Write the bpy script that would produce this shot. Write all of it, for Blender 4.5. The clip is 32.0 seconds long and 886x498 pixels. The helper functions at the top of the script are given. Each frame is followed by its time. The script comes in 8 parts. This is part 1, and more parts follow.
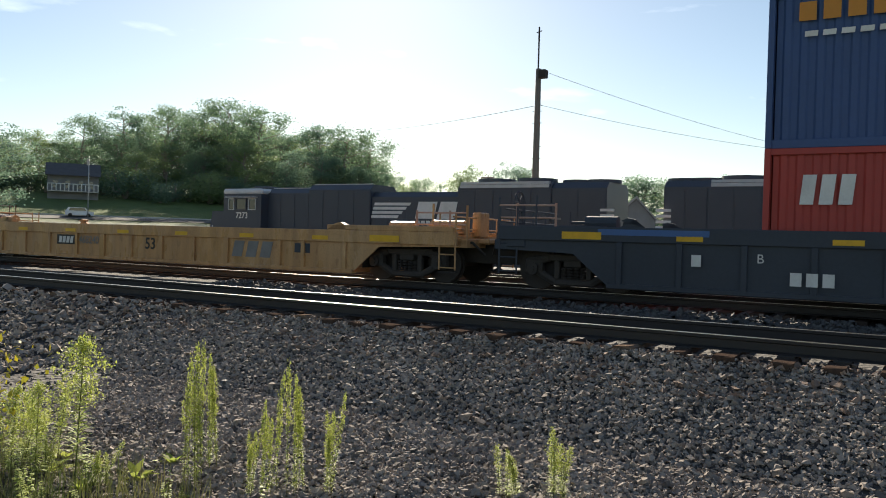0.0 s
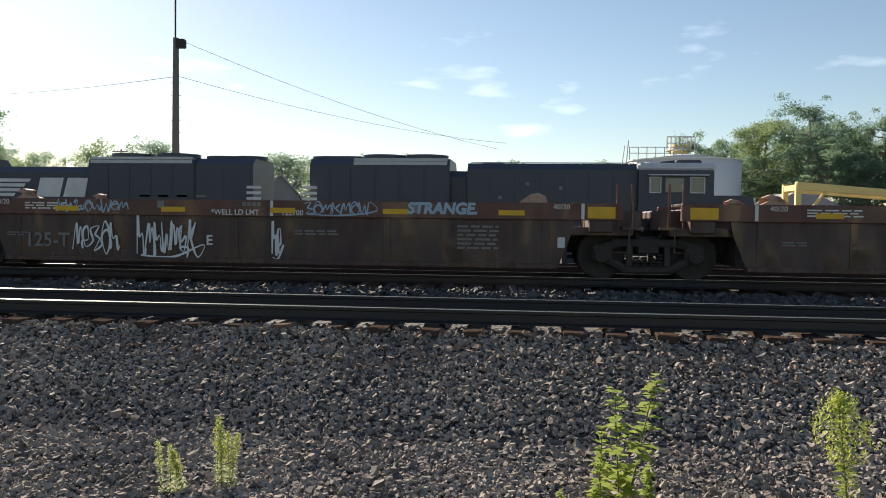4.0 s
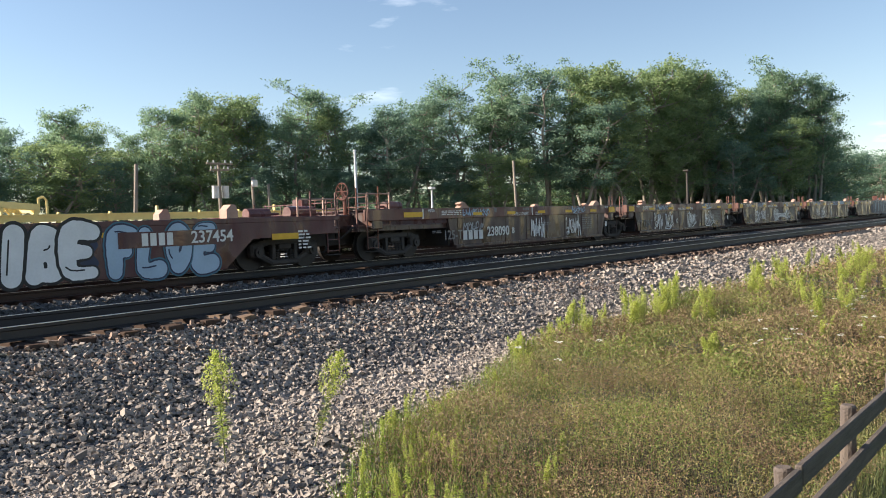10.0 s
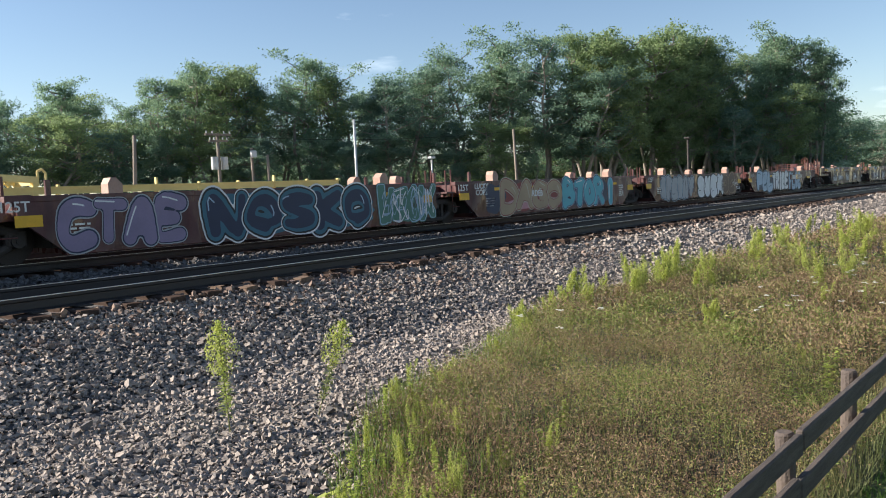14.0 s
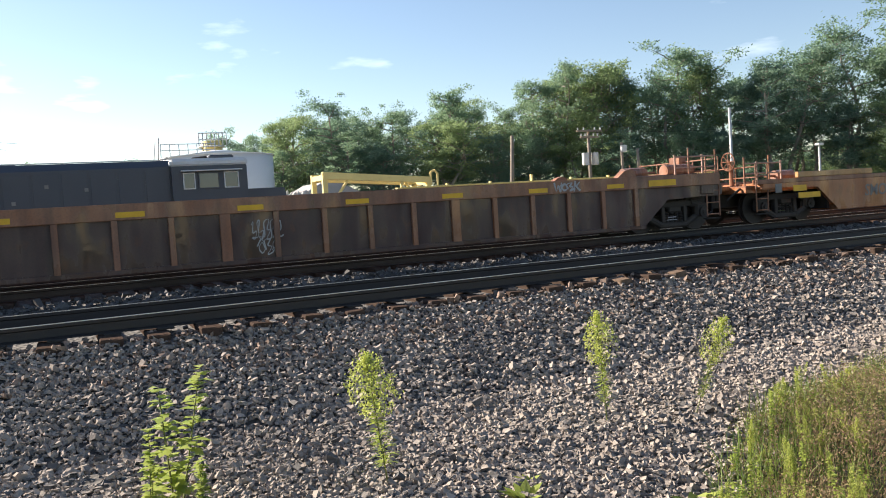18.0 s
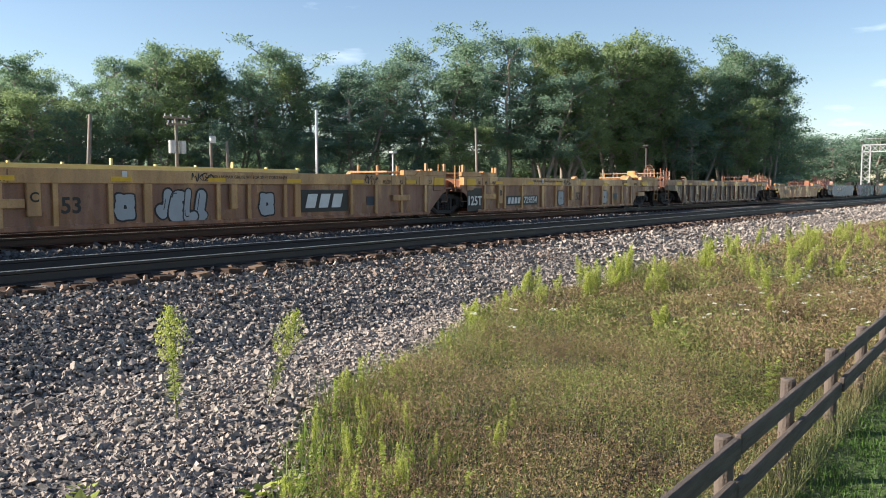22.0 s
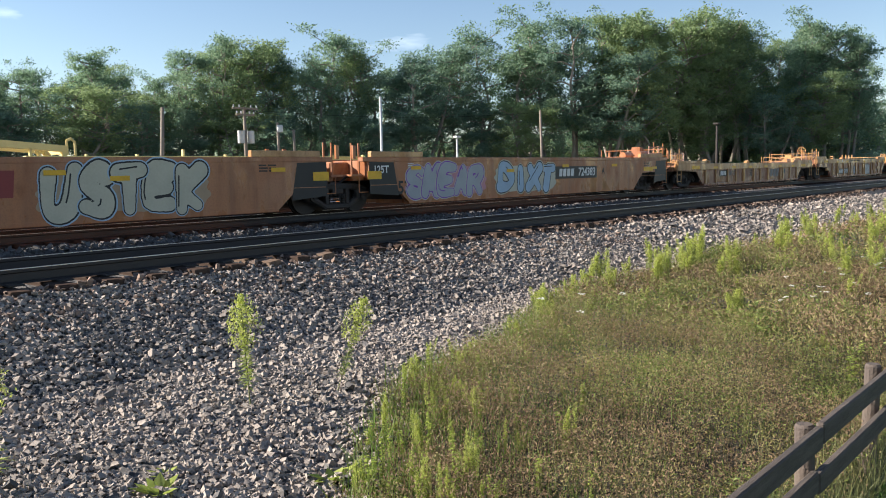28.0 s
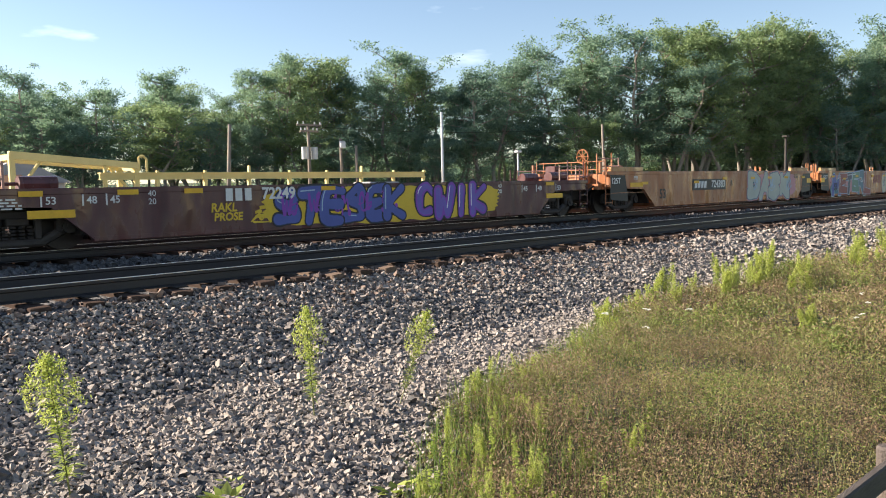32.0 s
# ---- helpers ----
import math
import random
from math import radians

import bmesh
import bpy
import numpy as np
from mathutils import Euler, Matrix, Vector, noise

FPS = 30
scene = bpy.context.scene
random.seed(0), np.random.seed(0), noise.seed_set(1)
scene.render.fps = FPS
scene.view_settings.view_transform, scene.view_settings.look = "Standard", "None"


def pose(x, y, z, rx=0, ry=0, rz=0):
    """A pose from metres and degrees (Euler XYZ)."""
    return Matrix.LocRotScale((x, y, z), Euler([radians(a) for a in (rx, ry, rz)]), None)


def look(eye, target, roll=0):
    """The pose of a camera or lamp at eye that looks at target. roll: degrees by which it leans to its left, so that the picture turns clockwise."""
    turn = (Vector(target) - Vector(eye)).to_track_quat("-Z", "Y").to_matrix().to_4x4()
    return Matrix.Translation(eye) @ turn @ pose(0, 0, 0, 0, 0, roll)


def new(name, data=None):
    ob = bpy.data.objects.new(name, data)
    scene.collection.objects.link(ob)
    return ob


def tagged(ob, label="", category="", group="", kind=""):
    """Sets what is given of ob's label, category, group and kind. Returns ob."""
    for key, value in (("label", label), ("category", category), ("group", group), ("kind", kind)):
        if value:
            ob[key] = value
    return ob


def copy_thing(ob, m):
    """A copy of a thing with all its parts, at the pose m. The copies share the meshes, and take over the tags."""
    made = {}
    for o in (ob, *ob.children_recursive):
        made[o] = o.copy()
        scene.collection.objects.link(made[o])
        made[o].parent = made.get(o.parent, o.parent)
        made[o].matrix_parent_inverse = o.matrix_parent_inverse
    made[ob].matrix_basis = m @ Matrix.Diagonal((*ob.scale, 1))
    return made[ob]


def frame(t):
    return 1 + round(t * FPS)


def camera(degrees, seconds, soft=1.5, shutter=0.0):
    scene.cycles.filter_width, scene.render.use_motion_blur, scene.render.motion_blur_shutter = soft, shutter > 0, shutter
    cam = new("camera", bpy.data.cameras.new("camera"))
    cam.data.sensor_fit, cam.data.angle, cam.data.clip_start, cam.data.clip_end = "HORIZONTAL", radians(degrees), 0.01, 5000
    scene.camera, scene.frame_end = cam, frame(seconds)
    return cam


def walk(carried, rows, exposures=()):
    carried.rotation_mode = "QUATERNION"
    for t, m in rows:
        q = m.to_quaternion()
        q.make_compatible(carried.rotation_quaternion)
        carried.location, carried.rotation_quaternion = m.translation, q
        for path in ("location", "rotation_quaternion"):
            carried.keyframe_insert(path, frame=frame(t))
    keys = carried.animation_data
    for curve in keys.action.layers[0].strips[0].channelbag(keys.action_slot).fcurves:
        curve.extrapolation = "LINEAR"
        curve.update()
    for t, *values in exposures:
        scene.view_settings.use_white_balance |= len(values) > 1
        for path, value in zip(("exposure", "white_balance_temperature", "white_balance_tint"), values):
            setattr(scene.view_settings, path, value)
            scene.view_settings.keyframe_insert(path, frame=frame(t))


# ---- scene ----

def aim(x, y, z, yaw, pitch, roll):
    """Pose of the camera from its place, its turn to the left, its tilt up and its lean to the left."""
    return pose(x, y, z) @ pose(0, 0, 0, 0, 0, yaw) @ pose(0, 0, 0, 90 + pitch, 0, 0) @ pose(0, 0, 0, 0, 0, roll)


cam = camera(57.40, 32.0, 1.0)
PATH = [
    (0.00, aim(-0.002, -0.011, 1.068, 31.453, -0.771, 1.616)),
    (0.50, aim(-0.019, 0.001, 1.053, 31.784, -1.047, 3.209)),
    (1.00, aim(-0.006, -0.005, 1.049, 32.705, -1.068, 3.157)),
    (1.50, aim(-0.033, 0.007, 1.043, 33.887, -1.286, 2.466)),
    (2.00, aim(-0.044, 0.015, 1.037, 32.412, -1.389, 2.287)),
    (2.50, aim(-0.021, 0.011, 1.037, 28.898, -1.782, 1.594)),
    (4.50, aim(-0.197, 0.036, 1.098, -5.291, -1.835, -0.069)),
    (5.00, aim(-0.080, 0.067, 1.083, -19.543, -2.735, -0.911)),
    (5.50, aim(-0.022, 0.041, 1.075, -33.543, -3.019, -0.925)),
    (6.00, aim(-0.001, 0.006, 1.078, -41.064, -3.149, -2.093)),
    (6.50, aim(0.032, 0.000, 1.079, -45.657, -3.144, -2.864)),
    (7.00, aim(0.060, 0.004, 1.065, -48.962, -2.810, -3.531)),
    (7.50, aim(0.064, -0.000, 1.047, -49.882, -2.633, -3.529)),
    (8.00, aim(0.071, -0.007, 1.043, -52.523, -2.572, -3.998)),
    (8.50, aim(0.066, -0.017, 1.043, -53.553, -2.421, -3.331)),
    (9.00, aim(0.062, -0.022, 1.036, -53.070, -2.118, -2.931)),
    (9.50, aim(0.032, -0.022, 1.041, -51.974, -1.968, -2.138)),
    (10.00, aim(0.011, -0.026, 1.043, -50.607, -1.896, -2.266)),
    (10.50, aim(0.010, -0.024, 1.048, -50.345, -1.805, -2.594)),
    (11.00, aim(0.021, -0.028, 1.046, -50.292, -2.019, -2.561)),
    (11.50, aim(0.024, -0.021, 1.040, -50.089, -3.115, -2.977)),
    (12.00, aim(0.033, -0.013, 1.038, -50.135, -3.442, -3.204)),
    (12.50, aim(0.035, -0.010, 1.036, -50.406, -3.856, -2.893)),
    (13.00, aim(0.031, -0.012, 1.033, -50.582, -3.827, -2.478)),
    (13.50, aim(0.021, -0.012, 1.037, -50.584, -3.991, -2.661)),
    (15.50, aim(0.005, -0.014, 1.037, -49.519, -4.084, -2.320)),
    (16.00, aim(-0.000, -0.007, 1.028, -47.770, -4.088, -2.159)),
    (16.50, aim(-0.015, -0.015, 1.027, -46.934, -3.954, -1.815)),
    (17.00, aim(-0.043, -0.019, 1.028, -42.890, -3.855, -2.820)),
    (17.50, aim(-0.051, -0.008, 1.026, -33.360, -3.394, -3.701)),
    (18.00, aim(-0.086, 0.016, 1.025, -24.866, -2.975, -3.680)),
    (18.50, aim(-0.087, 0.017, 1.030, -24.082, -3.368, -2.907)),
    (19.00, aim(-0.080, 0.021, 1.024, -24.636, -3.598, -2.890)),
    (19.50, aim(-0.071, 0.035, 1.024, -24.661, -4.017, -2.420)),
    (20.00, aim(-0.053, 0.033, 1.023, -27.239, -4.647, -2.102)),
    (20.50, aim(-0.016, 0.029, 1.021, -35.472, -4.860, -1.598)),
    (21.00, aim(-0.028, 0.009, 1.029, -43.387, -4.766, -0.907)),
    (21.50, aim(-0.016, -0.026, 1.034, -50.557, -4.421, -0.262)),
    (22.00, aim(-0.014, -0.039, 1.032, -53.504, -4.361, 0.071)),
    (22.50, aim(0.003, -0.039, 1.027, -55.410, -4.171, 0.305)),
    (23.00, aim(0.001, -0.037, 1.024, -54.951, -4.268, 0.160)),
    (23.50, aim(0.008, -0.037, 1.024, -54.877, -4.270, -0.101)),
    (24.00, aim(0.024, -0.015, 1.022, -54.397, -4.435, 0.038)),
    (24.50, aim(0.024, -0.013, 1.023, -54.360, -4.273, -0.216)),
    (25.00, aim(0.027, -0.022, 1.023, -54.047, -4.280, -0.621)),
    (25.50, aim(0.027, -0.025, 1.020, -53.953, -4.293, -0.615)),
    (27.50, aim(0.020, -0.000, 1.022, -49.831, -5.285, -0.124)),
    (28.00, aim(0.017, -0.007, 1.042, -48.837, -5.429, -1.166)),
    (28.50, aim(0.014, -0.015, 1.054, -48.345, -5.236, -2.098)),
    (29.00, aim(0.012, -0.015, 1.051, -48.361, -4.954, -2.274)),
    (29.50, aim(0.012, -0.015, 1.049, -48.214, -4.911, -2.206)),
    (30.00, aim(0.011, -0.013, 1.044, -48.131, -4.671, -2.108)),
    (30.50, aim(0.005, -0.008, 1.045, -47.372, -4.326, -1.966)),
    (31.00, aim(0.003, 0.000, 1.031, -45.979, -4.142, -1.863)),
    (31.50, aim(0.000, 0.015, 1.025, -45.731, -4.278, -1.267)),
    (32.00, aim(0.011, 0.026, 1.025, -44.592, -4.273, -1.343)),
]
EXPOSURES = [(0.0, 1.0, 7000, 9), (1.0, 0.85, 7000, 9), (2.5, 0.82, 7000, 9), (4.5, 1.2, 6900, 12), (6.0, 1.7, 7000, 12), (9.0, 1.58, 6900, 12), (11.0, 1.48, 6600, 12), (13.0, 1.28, 6350, 12),
             (16.0, 1.38, 6550, 12), (17.0, 1.55, 6800, 13), (20.0, 1.52, 6750, 13), (22.0, 1.46, 6500, 12), (23.0, 1.28, 6450, 12), (25.0, 1.25, 6450, 12), (28.0, 1.4, 6400, 12), (30.0, 1.46, 6500, 12), (32.0, 1.65, 6750, 13)]
walk(cam, PATH, EXPOSURES)

# ---- light ----
SUN_YAW, SUN_EL = 37.0, 25.0  # turn to the left of the view across the tracks, height
world = bpy.data.worlds.new("sky")
scene.world = world
world.use_nodes = True
wn = world.node_tree.nodes
sky = wn.new("ShaderNodeTexSky")
sky.sky_type, sky.sun_disc = "NISHITA", False
sky.sun_elevation, sky.sun_rotation = radians(SUN_EL), radians(-SUN_YAW)
sky.air_density, sky.dust_density, sky.ozone_density, sky.altitude = 1.0, 0.25, 1.6, 300
wn["Background"].inputs[1].default_value = 0.062
wl = world.node_tree.links
wt, wm, wno = wn.new("ShaderNodeTexCoord"), wn.new("ShaderNodeMapping"), wn.new("ShaderNodeTexNoise")
wm.inputs["Scale"].default_value = (5, 5, 19)
wno.inputs["Scale"].default_value, wno.inputs["Detail"].default_value = 1.3, 7
wr = wn.new("ShaderNodeMapRange")
wr.inputs[1].default_value, wr.inputs[2].default_value, wr.inputs[4].default_value = 0.63, 0.78, 0.7
wx = wn.new("ShaderNodeMix")
wx.data_type, wx.blend_type = "RGBA", "ADD"
wx.inputs[7].default_value = (4.5, 4.4, 4.2, 1)
wl.new(wt.outputs["Generated"], wm.inputs[0])
wl.new(wm.outputs[0], wno.inputs["Vector"])
wl.new(wno.outputs[0], wr.inputs[0])
wl.new(wr.outputs[0], wx.inputs[0])
wl.new(sky.outputs[0], wx.inputs[6])
wl.new(wx.outputs[2], wn["Background"].inputs[0])
sun = new("sun", bpy.data.lights.new("sun", "SUN"))
sun.data.energy, sun.data.angle, sun.data.color = 5.0, radians(0.53), (1.0, 0.91, 0.78)
sy, se = radians(SUN_YAW), radians(SUN_EL)
sun.matrix_world = look((0, 0, 60), (60 * math.sin(sy) * math.cos(se), -60 * math.cos(sy) * math.cos(se), 60 - 60 * math.sin(se)))


# ---- materials ----
def surface(name, col, rough=0.7, metal=0.0, col2=None, scale=3.0, fine=40.0, amount=0.5, bump=0.2, spec=0.4, island=0.0, trans=0.0, stretch=(1, 1, 1)):
    """A procedural surface: two colours mixed by coarse and fine noise, roughness that follows the wear, and fine relief."""
    m = bpy.data.materials.new(name)
    m.use_nodes = True
    n, l = m.node_tree.nodes, m.node_tree.links
    b = n["Principled BSDF"]
    b.inputs["Roughness"].default_value, b.inputs["Metallic"].default_value = rough, metal
    b.inputs["Specular IOR Level"].default_value = spec
    tc, mp = n.new("ShaderNodeTexCoord"), n.new("ShaderNodeMapping")
    mp.inputs["Scale"].default_value = stretch
    l.new(tc.outputs["Object"], mp.inputs[0])
    big, small = n.new("ShaderNodeTexNoise"), n.new("ShaderNodeTexNoise")
    for t, s, d in ((big, scale, 4), (small, fine, 3)):
        t.inputs["Scale"].default_value, t.inputs["Detail"].default_value = s, d
        l.new(mp.outputs[0], t.inputs["Vector"])
    mix = n.new("ShaderNodeMath")
    mix.operation = "MULTIPLY_ADD"
    l.new(small.outputs[0], mix.inputs[0])
    mix.inputs[1].default_value = 0.45
    l.new(big.outputs[0], mix.inputs[2])
    ramp = n.new("ShaderNodeMapRange")
    ramp.inputs[1].default_value, ramp.inputs[2].default_value = 0.55, 0.95
    ramp.inputs[4].default_value = amount
    l.new(mix.outputs[0], ramp.inputs[0])
    fac = ramp.outputs[0]
    if island:
        geo, add = n.new("ShaderNodeNewGeometry"), n.new("ShaderNodeMath")
        add.operation = "MULTIPLY_ADD"
        add.use_clamp = True
        l.new(geo.outputs["Random Per Island"], add.inputs[0])
        add.inputs[1].default_value = island
        l.new(fac, add.inputs[2])
        fac = add.outputs[0]
    cm = n.new("ShaderNodeMix")
    cm.data_type = "RGBA"
    c2 = col2 or tuple(c * 0.6 for c in col)
    cm.inputs[6].default_value, cm.inputs[7].default_value = (*col, 1), (*c2, 1)
    l.new(fac, cm.inputs[0])
    l.new(cm.outputs[2], b.inputs["Base Color"])
    if bump:
        bp = n.new("ShaderNodeBump")
        bp.inputs["Strength"].default_value, bp.inputs["Distance"].default_value = bump, 0.02
        l.new(small.outputs[0], bp.inputs["Height"])
        l.new(bp.outputs[0], b.inputs["Normal"])
    if trans:
        tr, ms = n.new("ShaderNodeBsdfTranslucent"), n.new("ShaderNodeMixShader")
        l.new(cm.outputs[2], tr.inputs[0])
        ms.inputs[0].default_value = trans
        l.new(b.outputs[0], ms.inputs[1])
        l.new(tr.outputs[0], ms.inputs[2])
        l.new(ms.outputs[0], n["Material Output"].inputs[0])
    return m


STONE = surface("ballast stone", (0.40, 0.35, 0.305), 0.95, spec=0.06, col2=(0.15, 0.13, 0.118), scale=0.9, fine=60, amount=0.4, bump=0.3, island=0.5)
STONE_DARK = surface("dark ballast stone", (0.135, 0.125, 0.12), 0.8, col2=(0.05, 0.048, 0.048), scale=1.2, fine=60, amount=0.35, bump=0.3, island=0.7)
STONE_RED = surface("rust-stained ballast stone", (0.32, 0.235, 0.185), 0.95, col2=(0.12, 0.09, 0.075), scale=1.2, fine=60, amount=0.35, bump=0.3, island=0.75, spec=0.15)
RAILM = surface("rail steel", (0.030, 0.028, 0.029), 0.6, 0.2, col2=(0.045, 0.036, 0.031), scale=2, fine=60, bump=0.15)
RAILTOP = surface("polished rail head", (0.55, 0.54, 0.52), 0.28, 1.0, col2=(0.4, 0.39, 0.38), scale=4, fine=80, bump=0.05, stretch=(0.1, 8, 1))
TIE = surface("weathered oak tie", (0.082, 0.058, 0.046), 1.0, spec=0.0, col2=(0.042, 0.031, 0.027), scale=6, fine=70, amount=0.8, bump=0.15, stretch=(4, 0.7, 4))
TIE_PALE = surface("pale weathered tie", (0.20, 0.145, 0.11), 1.0, spec=0.0, col2=(0.09, 0.065, 0.05), scale=6, fine=70, amount=0.8, bump=0.15, stretch=(4, 0.7, 4))
WOODRAIL = surface("weathered fence wood", (0.115, 0.092, 0.078), 0.85, col2=(0.04, 0.032, 0.028), scale=5, fine=60, amount=0.8, bump=0.5, stretch=(0.5, 5, 5))
WOODPOST = surface("sawn fence post", (0.115, 0.09, 0.072), 0.85, col2=(0.07, 0.056, 0.05), scale=7, fine=60, amount=0.8, bump=0.5)
BLADE = surface("grass blades", (0.075, 0.12, 0.03), 0.6, col2=(0.24, 0.21, 0.10), scale=0.6, fine=6, amount=0.6, bump=0, island=0.4, trans=0.25)
SEED = surface("dry seed heads", (0.13, 0.082, 0.048), 0.8, col2=(0.32, 0.225, 0.135), scale=0.5, fine=4, amount=0.3, bump=0, island=0.7, trans=0.3)
HERB = surface("small herb leaves", (0.075, 0.12, 0.022), 0.6, col2=(0.25, 0.30, 0.075), scale=0.5, fine=4, amount=0.3, bump=0, island=0.7, trans=0.4)
STRAW = surface("straw and olive herbs", (0.125, 0.115, 0.032), 0.7, col2=(0.36, 0.32, 0.13), scale=0.5, fine=4, amount=0.3, bump=0, island=0.7, trans=0.35)
LUSH = surface("fresh edge grass", (0.085, 0.165, 0.03), 0.6, col2=(0.18, 0.23, 0.05), scale=0.9, fine=6, amount=0.6, bump=0, island=0.5, trans=0.35)
LAWN = surface("mown lawn blades", (0.05, 0.115, 0.02), 0.6, col2=(0.09, 0.16, 0.03), scale=0.6, fine=6, amount=0.5, bump=0, island=0.5, trans=0.3)
WEEDLEAF = surface("weed leaves", (0.28, 0.38, 0.07), 0.55, col2=(0.45, 0.48, 0.13), scale=2, fine=12, amount=0.5, bump=0, island=0.5, trans=0.45)
WEEDYEL = surface("flowering weed heads", (0.52, 0.54, 0.15), 0.6, col2=(0.36, 0.45, 0.09), scale=2, fine=12, amount=0.5, bump=0, island=0.5, trans=0.45)
GOLD = surface("goldenrod flowers", (0.55, 0.42, 0.03), 0.7, col2=(0.3, 0.32, 0.05), scale=2, fine=12, bump=0, island=0.5, trans=0.3)
WHITEFL = surface("white flower heads", (0.75, 0.74, 0.66), 0.7, col2=(0.5, 0.52, 0.4), bump=0, island=0.4)
STALK = surface("weed stalk", (0.12, 0.15, 0.04), 0.7, col2=(0.16, 0.10, 0.05), bump=0)
BARK = surface("tree bark", (0.27, 0.24, 0.205), 0.9, col2=(0.13, 0.115, 0.10), scale=1.5, fine=14, bump=0.6, stretch=(1, 1, 0.3))
LEAF = [surface("tree leaves", c, 0.6, col2=d, scale=0.12, fine=1.5, amount=0.5, bump=0, island=0.6, trans=0.55)
        for c, d in (((0.115, 0.20, 0.13), (0.25, 0.355, 0.215)), ((0.14, 0.22, 0.105), (0.29, 0.37, 0.17)), ((0.105, 0.19, 0.14), (0.225, 0.33, 0.23)))]


def car_paint(name, col, faded, grime, streak=0.6, fade=0.6, chips=0.35, rust=(0.16, 0.065, 0.03)):
    """Weathered freight car paint: sun-faded areas, grime run down in streaks, rust spots, a dull uneven gloss."""
    m = bpy.data.materials.new(name)
    m.use_nodes = True
    n, l = m.node_tree.nodes, m.node_tree.links
    b = n["Principled BSDF"]
    b.inputs["Specular IOR Level"].default_value = 0.35
    tc = n.new("ShaderNodeTexCoord")

    def layer(scale, stretch, detail, lo, hi, top, seed):
        mp, t, r = n.new("ShaderNodeMapping"), n.new("ShaderNodeTexNoise"), n.new("ShaderNodeMapRange")
        mp.inputs["Scale"].default_value, mp.inputs["Location"].default_value = stretch, (seed, seed * 0.7, seed * 1.3)
        t.inputs["Scale"].default_value, t.inputs["Detail"].default_value = scale, detail
        r.inputs[1].default_value, r.inputs[2].default_value, r.inputs[4].default_value = lo, hi, top
        l.new(tc.outputs["Object"], mp.inputs[0])
        l.new(mp.outputs[0], t.inputs["Vector"])
        l.new(t.outputs[0], r.inputs[0])
        return r.outputs[0]

    last = None
    for fac, c in ((layer(0.45, (1, 1, 1), 5, 0.40, 0.68, fade, 3), faded), (layer(1.6, (2.2, 1, 0.16), 5, 0.44, 0.72, streak, 11), grime),
                   (layer(5.0, (1, 1, 0.5), 6, 0.56, 0.70, chips, 23), rust), (layer(28, (1, 1, 1), 3, 0.45, 0.75, 0.35, 31), grime)):
        x = n.new("ShaderNodeMix")
        x.data_type = "RGBA"
        l.new(fac, x.inputs[0])
        if last is None:
            x.inputs[6].default_value = (*col, 1)
        else:
            l.new(last, x.inputs[6])
        x.inputs[7].default_value = (*c, 1)
        last = x.outputs[2]
    l.new(last, b.inputs["Base Color"])
    l.new(layer(3.0, (1, 1, 0.4), 4, 0.3, 0.8, 0.95, 41), b.inputs["Roughness"])
    bp, bt = n.new("ShaderNodeBump"), n.new("ShaderNodeTexNoise")
    bt.inputs["Scale"].default_value, bt.inputs["Detail"].default_value = 1.1, 5
    bp.inputs["Strength"].default_value, bp.inputs["Distance"].default_value = 0.35, 0.03
    l.new(tc.outputs["Object"], bt.inputs["Vector"])
    l.new(bt.outputs[0], bp.inputs["Height"])
    l.new(bp.outputs[0], b.inputs["Normal"])
    return m


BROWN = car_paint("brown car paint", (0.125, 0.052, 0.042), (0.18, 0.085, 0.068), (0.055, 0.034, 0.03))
BROWNLOW = car_paint("dark brown car paint", (0.075, 0.045, 0.040), (0.115, 0.07, 0.062), (0.036, 0.028, 0.027))
MAROON = car_paint("maroon car paint", (0.10, 0.040, 0.040), (0.14, 0.062, 0.058), (0.048, 0.027, 0.027))
ORANGE = car_paint("faded orange car paint", (0.50, 0.27, 0.11), (0.54, 0.34, 0.18), (0.20, 0.105, 0.06), 0.5)
RUST = car_paint("rusted orange car paint", (0.30, 0.135, 0.075), (0.25, 0.135, 0.10), (0.085, 0.052, 0.046), 0.75)
REDOX = car_paint("red oxide orange car paint", (0.41, 0.165, 0.07), (0.40, 0.20, 0.115), (0.17, 0.075, 0.045), 0.55)
GREYBLUE = surface("dark blue car paint", (0.042, 0.052, 0.070), 0.6, col2=(0.025, 0.03, 0.04), scale=0.7, fine=14, bump=0.1)
UNDER = surface("grimy running gear", (0.034, 0.030, 0.028), 0.8, 0.1, col2=(0.058, 0.048, 0.042), scale=4, fine=40, bump=0.3)
WHEELM = surface("wheel steel", (0.042, 0.036, 0.033), 0.6, 0.3, col2=(0.026, 0.023, 0.021), scale=4, fine=40, bump=0.2)
SALMON = surface("faded pink guide paint", (0.44, 0.29, 0.23), 0.7, col2=(0.26, 0.13, 0.09), scale=2, fine=25, bump=0.15)
REFLECT = surface("yellow reflective tape", (0.75, 0.42, 0.02), 0.45, col2=(0.5, 0.27, 0.02), scale=5, fine=30, bump=0)
WHITEP = surface("white lettering paint", (0.72, 0.71, 0.68), 0.6, col2=(0.45, 0.43, 0.40), scale=2, fine=22, bump=0)
GREYP = surface("grey faded lettering paint", (0.23, 0.22, 0.21), 0.7, col2=(0.11, 0.10, 0.10), scale=2, fine=22, bump=0)
BLACKP = surface("black paint", (0.012, 0.012, 0.013), 0.5, col2=(0.025, 0.023, 0.022), scale=2, fine=20, bump=0.05)
